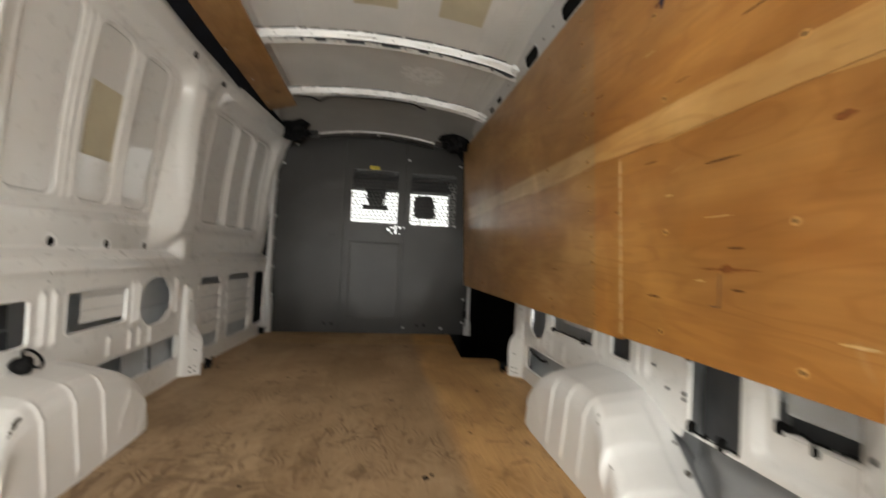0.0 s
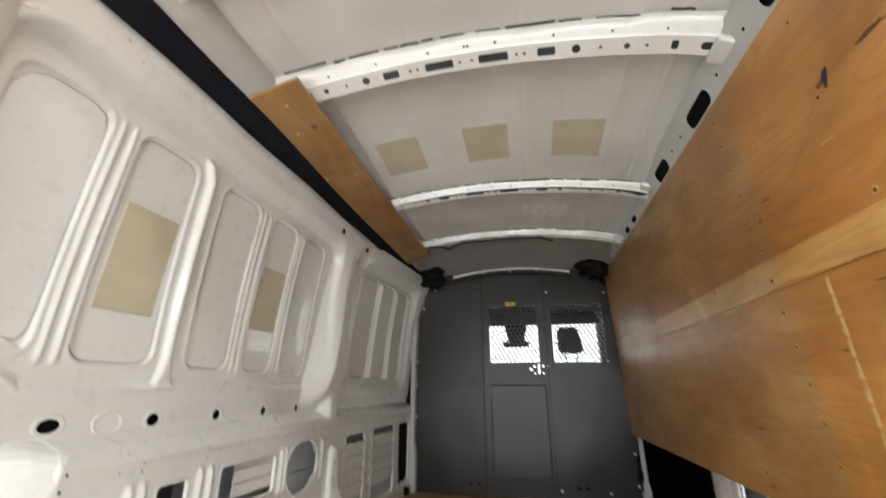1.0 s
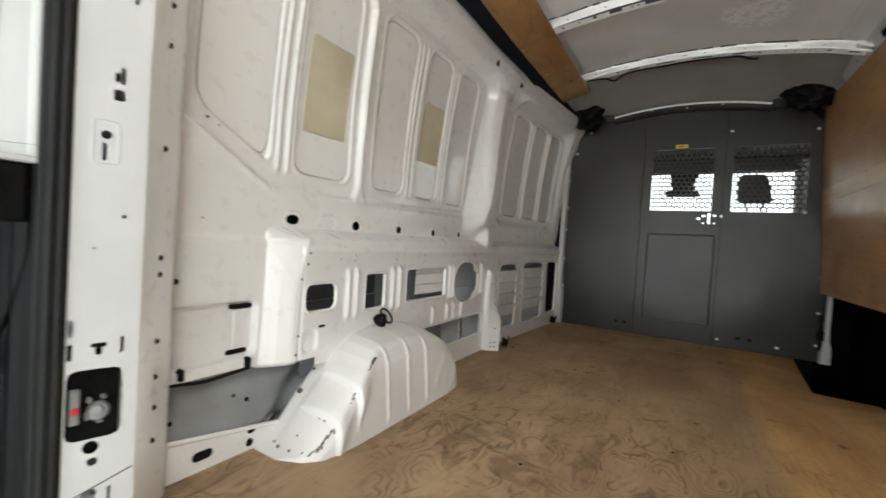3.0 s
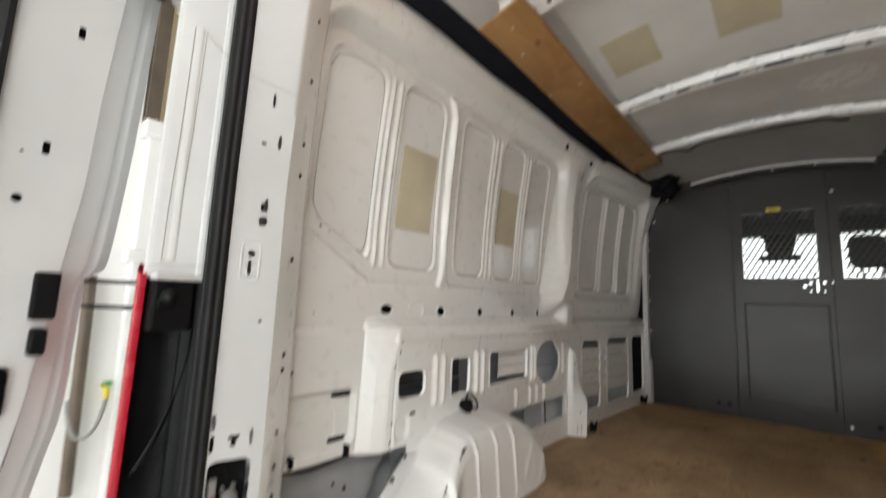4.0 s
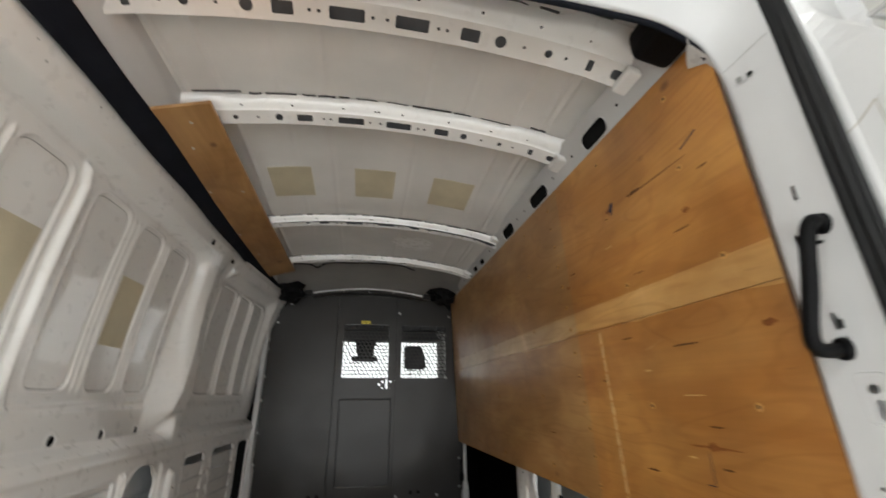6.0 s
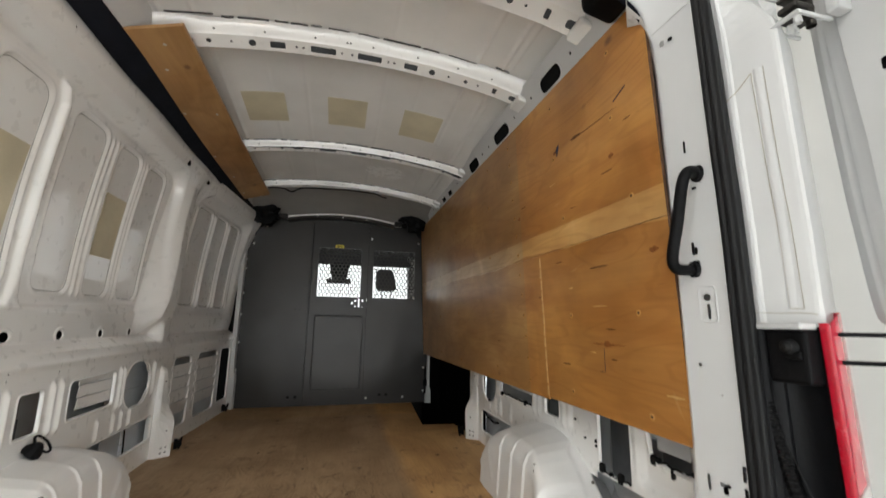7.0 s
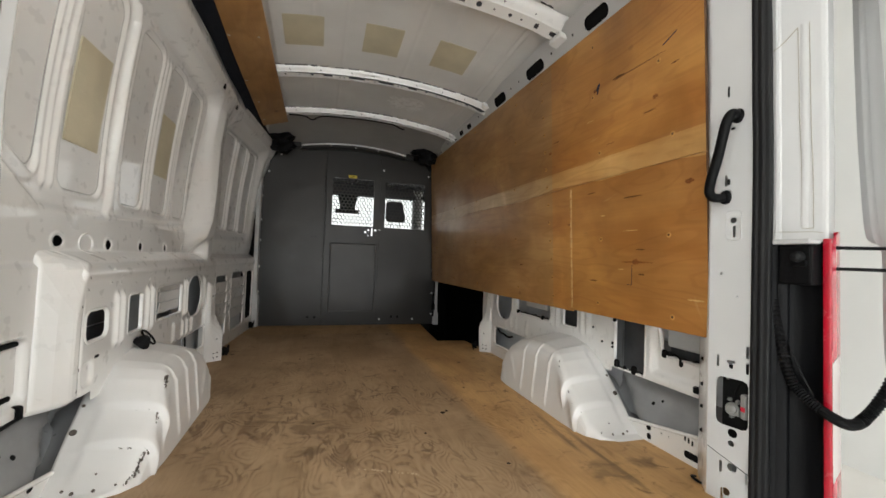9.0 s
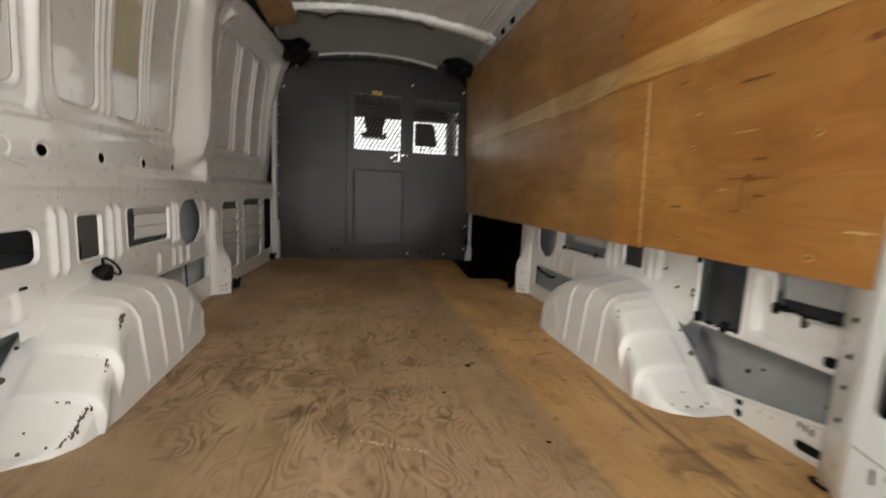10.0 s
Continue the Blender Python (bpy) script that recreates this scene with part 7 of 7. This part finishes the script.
def rear_door(side):
    """Rear door swung open, cut away below for the tail lamp."""
    door = empty("rear_door", "white open rear door with window and lock edge", "van door", group="rear doors", at=(side * 1.05, 0.15, -0.4))
    # the hinge-side edge and, within it, the fold where the inner pressing falls back to its flange
    edge = [(0.272, 1.37), (0.270, 1.55), (0.225, 1.70), (0.08, 1.745)], [(0.05, -0.45), (0.177, 0.281), (0.204, 0.441), (0.210, 0.683), (0.228, 0.709), (0.243, 0.740), (0.255, 0.907), (0.262, 1.05)]
    fold = [(0.203, 1.32), (0.203, 1.53), (0.165, 1.65), (0.05, 1.69)], [(-0.02, -0.45), (0.118, 0.281), (0.142, 0.441), (0.159, 0.62), (0.163, 0.683), (0.169, 0.745), (0.182, 0.885), (0.188, 1.07)]
    edge, fold = edge[1] + edge[0], fold[1] + fold[0]
    outline = edge + [(-0.60, 1.76), (-0.60, -0.45)]
    face = fold + [(-0.60, 1.70), (-0.60, -0.45)]
    window = [(-0.245 + u, 1.13 + w) for u, w in rounded(0.54, 0.72, 0.06, 5)]
    slots = [[(y + u, z + w) for u, w in rounded(0.011, 0.026, 0.004, 2)] for y, z in ((0.142, 1.20), (0.115, 1.47), (0.113, 1.37), (0.118, 0.945), (0.09, 0.40), (0.05, 0.10))] + [circle(0.090, 0.84, 0.008, 10), circle(0.086, 0.93, 0.003, 6)]
    bm = flat_fill(face, [window] + slots, lambda u, w: (side * 1.050, u, w))
    bmesh.ops.recalc_face_normals(bm, faces=bm.faces[:])
    part("inner_panel", bm, JAMB, door)
    # dark sheet behind the inner panel paints the shade in its slots
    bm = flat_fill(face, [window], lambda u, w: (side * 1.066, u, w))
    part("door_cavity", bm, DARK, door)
    # flank from the fold to the flange, with its two shallow beads, then the edge and the outer skin
    v, f = [], []
    a3, b3 = spline([(*q, 0) for q in fold], 4), spline([(*q, 0) for q in edge], 4)
    share = ((0.0, 0.0), (0.06, 0.003), (0.42, 0.021), (0.50, 0.020), (0.56, 0.026), (0.74, 0.033), (0.78, 0.030), (0.82, 0.035), (1.0, 0.036), (1.02, 0.042), (1.02, 0.065))
    k = len(share)
    for p, q in zip(a3, b3):
        for t, d in share:
            v.append((side * (1.050 + d), p.x + (q.x - p.x) * t, p.y + (q.y - p.y) * t))
    for i in range(len(a3) - 1):
        for j in range(k - 1):
            f.append((i * k + j, i * k + j + 1, (i + 1) * k + j + 1, (i + 1) * k + j))
    sheet("hinge_flank", v, f, JAMB, door)
    bm = flat_fill(outline, [window], lambda u, w: (side * 1.115, u, w))
    part("outer_panel", bm, JAMB, door)
    # gasket and pane
    bm = bmesh.new()
    ring(bm, window, lambda u, w, up: (side * (1.040 - up), u, w), 0.022, 0.010, 0.03)
    gasket = part("window_gasket", bm, RUBBER, door, "black rubber window gasket")
    bm = flat_fill(window, [], lambda u, w: (side * 1.085, u, w))
    o = part("pane", bm, GLASS, gasket)
    o.visible_shadow = False
    # strap bracket
    bm = bmesh.new()
    block(bm, (min(side * 1.030, side * 1.05), 0.13, 0.615), (max(side * 1.030, side * 1.05), 0.168, 0.705), 0.006)
    block(bm, (min(side * 1.020, side * 1.05), 0.135, 0.55), (max(side * 1.020, side * 1.05), 0.160, 0.60), 0.006)
    part("strap_bracket", bm, BLACK, door, "black check strap bracket")
    bm = bmesh.new()
    block(bm, (min(side * 1.044, side * 1.052), 0.085, 0.44), (max(side * 1.044, side * 1.052), 0.118, 0.53), 0.010, 3)
    part("lock_hole_plug", bm, BLACK, door)
    door.location.x -= side * 0.05
    door.location.y -= 0.04 if side < 0 else 0.0
    return door


rear_door(-1)
rear_door(1)

# rear sill
bm = bmesh.new()
block(bm, (-0.80, 0.36, -0.10), (0.80, 0.428, -0.004), 0.006)
tagged(part("rear_sill", bm, JAMB), "white rear door sill at the floor edge", "door sill", kind="structure")

# ---- cab behind the partition ----
headrest = empty("passenger_seat", "dark cloth passenger seat with headrest", "seat", at=(0.50, 3.80, -0.1))
bm = bmesh.new()
block(bm, (0.370, 3.70, 1.005), (0.580, 3.79, 1.212), 0.036, 5)
for q in bm.verts:
    q.co.x -= max(0.0, q.co.x - 0.44) * (q.co.z - 1.01) * 1.5
part("headrest", bm, SEAT, headrest)
bm = bmesh.new()
block(bm, (0.25, 3.70, 0.10), (0.70, 3.86, 0.905), 0.05, 4)
part("backrest", bm, SEAT, headrest)
bm = bmesh.new()
block(bm, (0.28, 3.72, -0.10), (0.75, 4.30, 0.12), 0.05, 4)
part("seat", bm, SEAT, headrest)
for x in (0.43, 0.52):
    tube("headrest_post", [(x, 3.76, 0.88), (x, 3.755, 0.95), (x, 3.75, 1.04)], 0.007, STEEL, headrest)
mirror = empty("rear_view_mirror", "dark rear-view mirror hanging in the windscreen", "mirror", at=(0.06, 4.20, 1.08))
bm = bmesh.new()
block(bm, (-0.114, 4.17, 1.105), (0.14, 4.21, 1.155), 0.014, 3)
part("shell", bm, BLACK, mirror)
bm = bmesh.new()
block(bm, (-0.09, 4.19, 1.150), (0.12, 4.235, 1.33), 0.02, 3)
for q in bm.verts:
    q.co.x = 0.015 + (q.co.x - 0.015) * (0.72 + (q.co.z - 1.15) * 2.0)
part("sensor_housing", bm, BLACK, mirror)
bm = bmesh.new()
block(bm, (-0.95, 3.46, 1.42), (0.95, 4.5, 1.50), 0)
block(bm, (-0.95, 4.15, 1.315), (0.95, 4.32, 1.42), 0.02)
tagged(part("cab_headliner", bm, SEAT), "dark grey cab headliner and overhead shelf", "headliner", kind="structure")
bm = bmesh.new()
block(bm, (-0.95, 4.30, -0.30), (0.95, 4.95, 0.62), 0.06, 3)
tagged(part("dashboard", bm, BLACK), "black moulded dashboard below the windscreen", "dashboard", kind="structure")
bm = bmesh.new()
block(bm, (-0.95, 3.47, -0.32), (0.95, 4.95, -0.30), 0)
tagged(part("cab_floor", bm, BLACK), "black rubber cab floor", "floor", kind="structure")
for side in (-1, 1):
    bm = bmesh.new()
    block(bm, (side * 0.90 - 0.03, 3.47, -0.30), (side * 0.90 + 0.03, 4.25, 0.75), 0.02)
    tagged(part("cab_door", bm, SEAT), "dark cab door trim below its window", "van door", "cab doors", "structure")
    tube_ob = tube("windscreen_pillar", [(side * 0.92, 4.72, 0.60), (side * 0.87, 4.48, 0.95), (side * 0.82, 4.25, 1.30), (side * 0.80, 4.15, 1.42)], 0.062, PLASTIC)
    tagged(tube_ob, "grey windscreen pillar trim", "pillar", "windscreen pillars", "structure")

# ---- workshop round the van ----
bm = bmesh.new()
block(bm, (-7, -8, -0.74), (7, 9, -0.70), 0)
tagged(part("ground", bm, CONCRETE), "pale scuffed concrete workshop floor", "floor", kind="structure")
for name, lo, hi in (("wall_west", (-3.42, -8, -0.70), (-3.30, 3.9, 3.4)), ("wall_east", (3.30, -8, -0.70), (3.42, 3.9, 3.4)), ("wall_south", (-3.30, -4.12, -0.70), (3.30, -4.0, 3.4))):
    bm = bmesh.new()
    block(bm, lo, hi, 0)
    tagged(part(name, bm, WALLP), "white painted workshop wall", "wall", kind="structure")
v, f = [], []
ys = np.arange(-6.0, 9.01, 0.05)
for i, y in enumerate(ys):
    z = 3.36 + 0.035 * (1 if (i // 2) % 2 else 0)
    v += [(-3.35, y, z), (3.35, y, z)]
f = [(2 * i, 2 * i + 1, 2 * i + 3, 2 * i + 2) for i in range(len(ys) - 1)]
tagged(sheet("workshop_ceiling", v, f, CEIL, smooth=False), "cream corrugated steel workshop ceiling", "ceiling", kind="structure")
for y in (-3.2, -1.4, 0.1, 2.4):
    bm = bmesh.new()
    block(bm, (-3.30, y - 0.05, 3.335), (3.30, y + 0.05, 3.36), 0)
    block(bm, (-3.30, y - 0.006, 3.17), (3.30, y + 0.006, 3.335), 0)
    block(bm, (-3.30, y - 0.05, 3.15), (3.30, y + 0.05, 3.17), 0)
    tagged(part("ceiling_beam", bm, CEIL), "cream painted steel ceiling beam", "beam", "ceiling beams", "structure")
for x in (-1.15, -1.25):
    tagged(tube("ceiling_conduit", [(x, -3.0, 3.12), (x, 0.0, 3.12), (x, 3.0, 3.12), (x, 6.0, 3.12)], 0.016, DARKSTEEL), "dark conduit under the workshop ceiling beams", "conduit", "ceiling conduits")
TUBE = bpy.data.materials.new("lamp_tube")
TUBE.use_nodes = True
g = TUBE.node_tree.nodes["Principled BSDF"]
g.inputs["Emission Color"].default_value = (1, 0.97, 0.92, 1)
g.inputs["Emission Strength"].default_value = 4
for x, y in ((-1.9, -3.2), (1.9, -3.2), (-1.9, -1.4), (1.9, -1.4)):
    light = empty("strip_light", "white fluorescent strip light on the workshop ceiling", "lamp", group="workshop lamps", at=(x, y, 3.15))
    bm = bmesh.new()
    block(bm, (x - 0.7, y - 0.10, 3.10), (x + 0.7, y + 0.10, 3.15), 0.01)
    part("housing", bm, WALLP, light)
    for d in (-0.05, 0.05):
        tube("lamp_tube", [(x - 0.65, y + d, 3.08), (x, y + d, 3.08), (x + 0.65, y + d, 3.08)], 0.014, TUBE, light)
    area("strip_lamp", (x, y, 3.05), (x, y + 0.001, 0), 1.4, 0.25, LAMP, (0.98, 0.985, 0.96))
# unseen fill light added before the closed south wall, shining into the van
area("open_door_light", (0, -3.95, 0.20), (0, 0, 0.20), 5.6, 1.7, REAR_FILL, (0.945, 0.985, 1.0))
# post, board, door frame, pipes and tap on the west wall
BEIGE = material("fibre_board", (0.62, 0.50, 0.32), 0.7, 0, (0.10, 4), (0.1, 60))
BROWN = material("brown_steel", (0.13, 0.10, 0.075), 0.5, 0.2, (0.25, 8), (0.1, 60))
GREENP = material("green_handle", (0.05, 0.35, 0.10), 0.4)
bm = bmesh.new()
for lo, hi in (((-3.30, 0.665, 1.842), (-3.20, 0.745, 1.86)), ((-3.30, 0.665, 1.86), (-3.285, 0.745, 3.10)), ((-3.215, 0.665, 1.86), (-3.20, 0.745, 3.10)), ((-3.285, 0.70, 1.86), (-3.215, 0.71, 3.10))):
    block(bm, lo, hi, 0.001, 1)
tagged(part("wall_post", bm, BROWN), "brown steel section post on the workshop wall", "post")
bm = bmesh.new()
block(bm, (-3.30, 0.75, 1.85), (-3.27, 1.20, 2.85), 0.003, 1)
tagged(part("wall_board", bm, BEIGE), "beige fibre board fixed to the workshop wall", "board")
frame_w = empty("door_frame", "white door frame in the workshop wall", "door frame", "structure", at=(-3.26, 1.0, -0.7))
for lo, hi in (((-3.30, 0.70, -0.70), (-3.20, 0.79, 1.72)), ((-3.30, 1.50, -0.70), (-3.20, 1.60, 1.72)), ((-3.30, 0.67, 1.72), (-3.18, 1.62, 1.84))):
    bm = bmesh.new()
    block(bm, lo, hi, 0.01)
    part("frame_member", bm, WALLP, frame_w)
bm = bmesh.new()
block(bm, (-3.30, 0.66, 0.86), (-3.16, 0.84, 0.94), 0.01)
part("frame_bracket", bm, WALLP, frame_w)
tagged(tube("wall_pipe", [(-3.24, 0.54, -0.55), (-3.24, 0.525, 0.1), (-3.24, 0.515, 0.6), (-3.24, 0.51, 0.75)], 0.032, BROWN), "brown vertical pipe on the workshop wall", "pipe")
tap = empty("wall_tap", "brass wall tap with green lever and grey hose", "tap", at=(-3.24, 0.66, 0.05))
tube("tap_body", [(-3.30, 0.66, 0.06), (-3.24, 0.66, 0.06), (-3.20, 0.66, 0.05), (-3.19, 0.66, 0.0)], 0.016, YELLOW, tap)
bm = bmesh.new()
block(bm, (-3.25, 0.64, 0.08), (-3.17, 0.68, 0.095), 0.004)
part("tap_lever", bm, GREENP, tap)
tube("tap_hose", [(-3.19, 0.66, 0.0), (-3.17, 0.64, -0.15), (-3.18, 0.56, -0.24), (-3.22, 0.50, -0.15), (-3.26, 0.49, 0.0)], 0.012, PLASTIC, tap)
SKYB = bpy.data.materials.new("daylight")
SKYB.use_nodes = True
g = SKYB.node_tree.nodes["Principled BSDF"]
g.inputs["Base Color"].default_value = (0, 0, 0, 1)
g.inputs["Emission Color"].default_value = (0.97, 1.0, 0.98, 1)
g.inputs["Emission Strength"].default_value = 1.9
bm = bmesh.new()
block(bm, (-6.0, 8.9, -0.7), (6.0, 8.95, 3.4), 0)
block(bm, (-6.05, 3.9, -0.7), (-6.0, 8.95, 3.4), 0)
block(bm, (6.0, 3.9, -0.7), (6.05, 8.95, 3.4), 0)
tagged(part("backdrop", bm, SKYB), "bright daylight outside the workshop door", "backdrop", kind="structure")
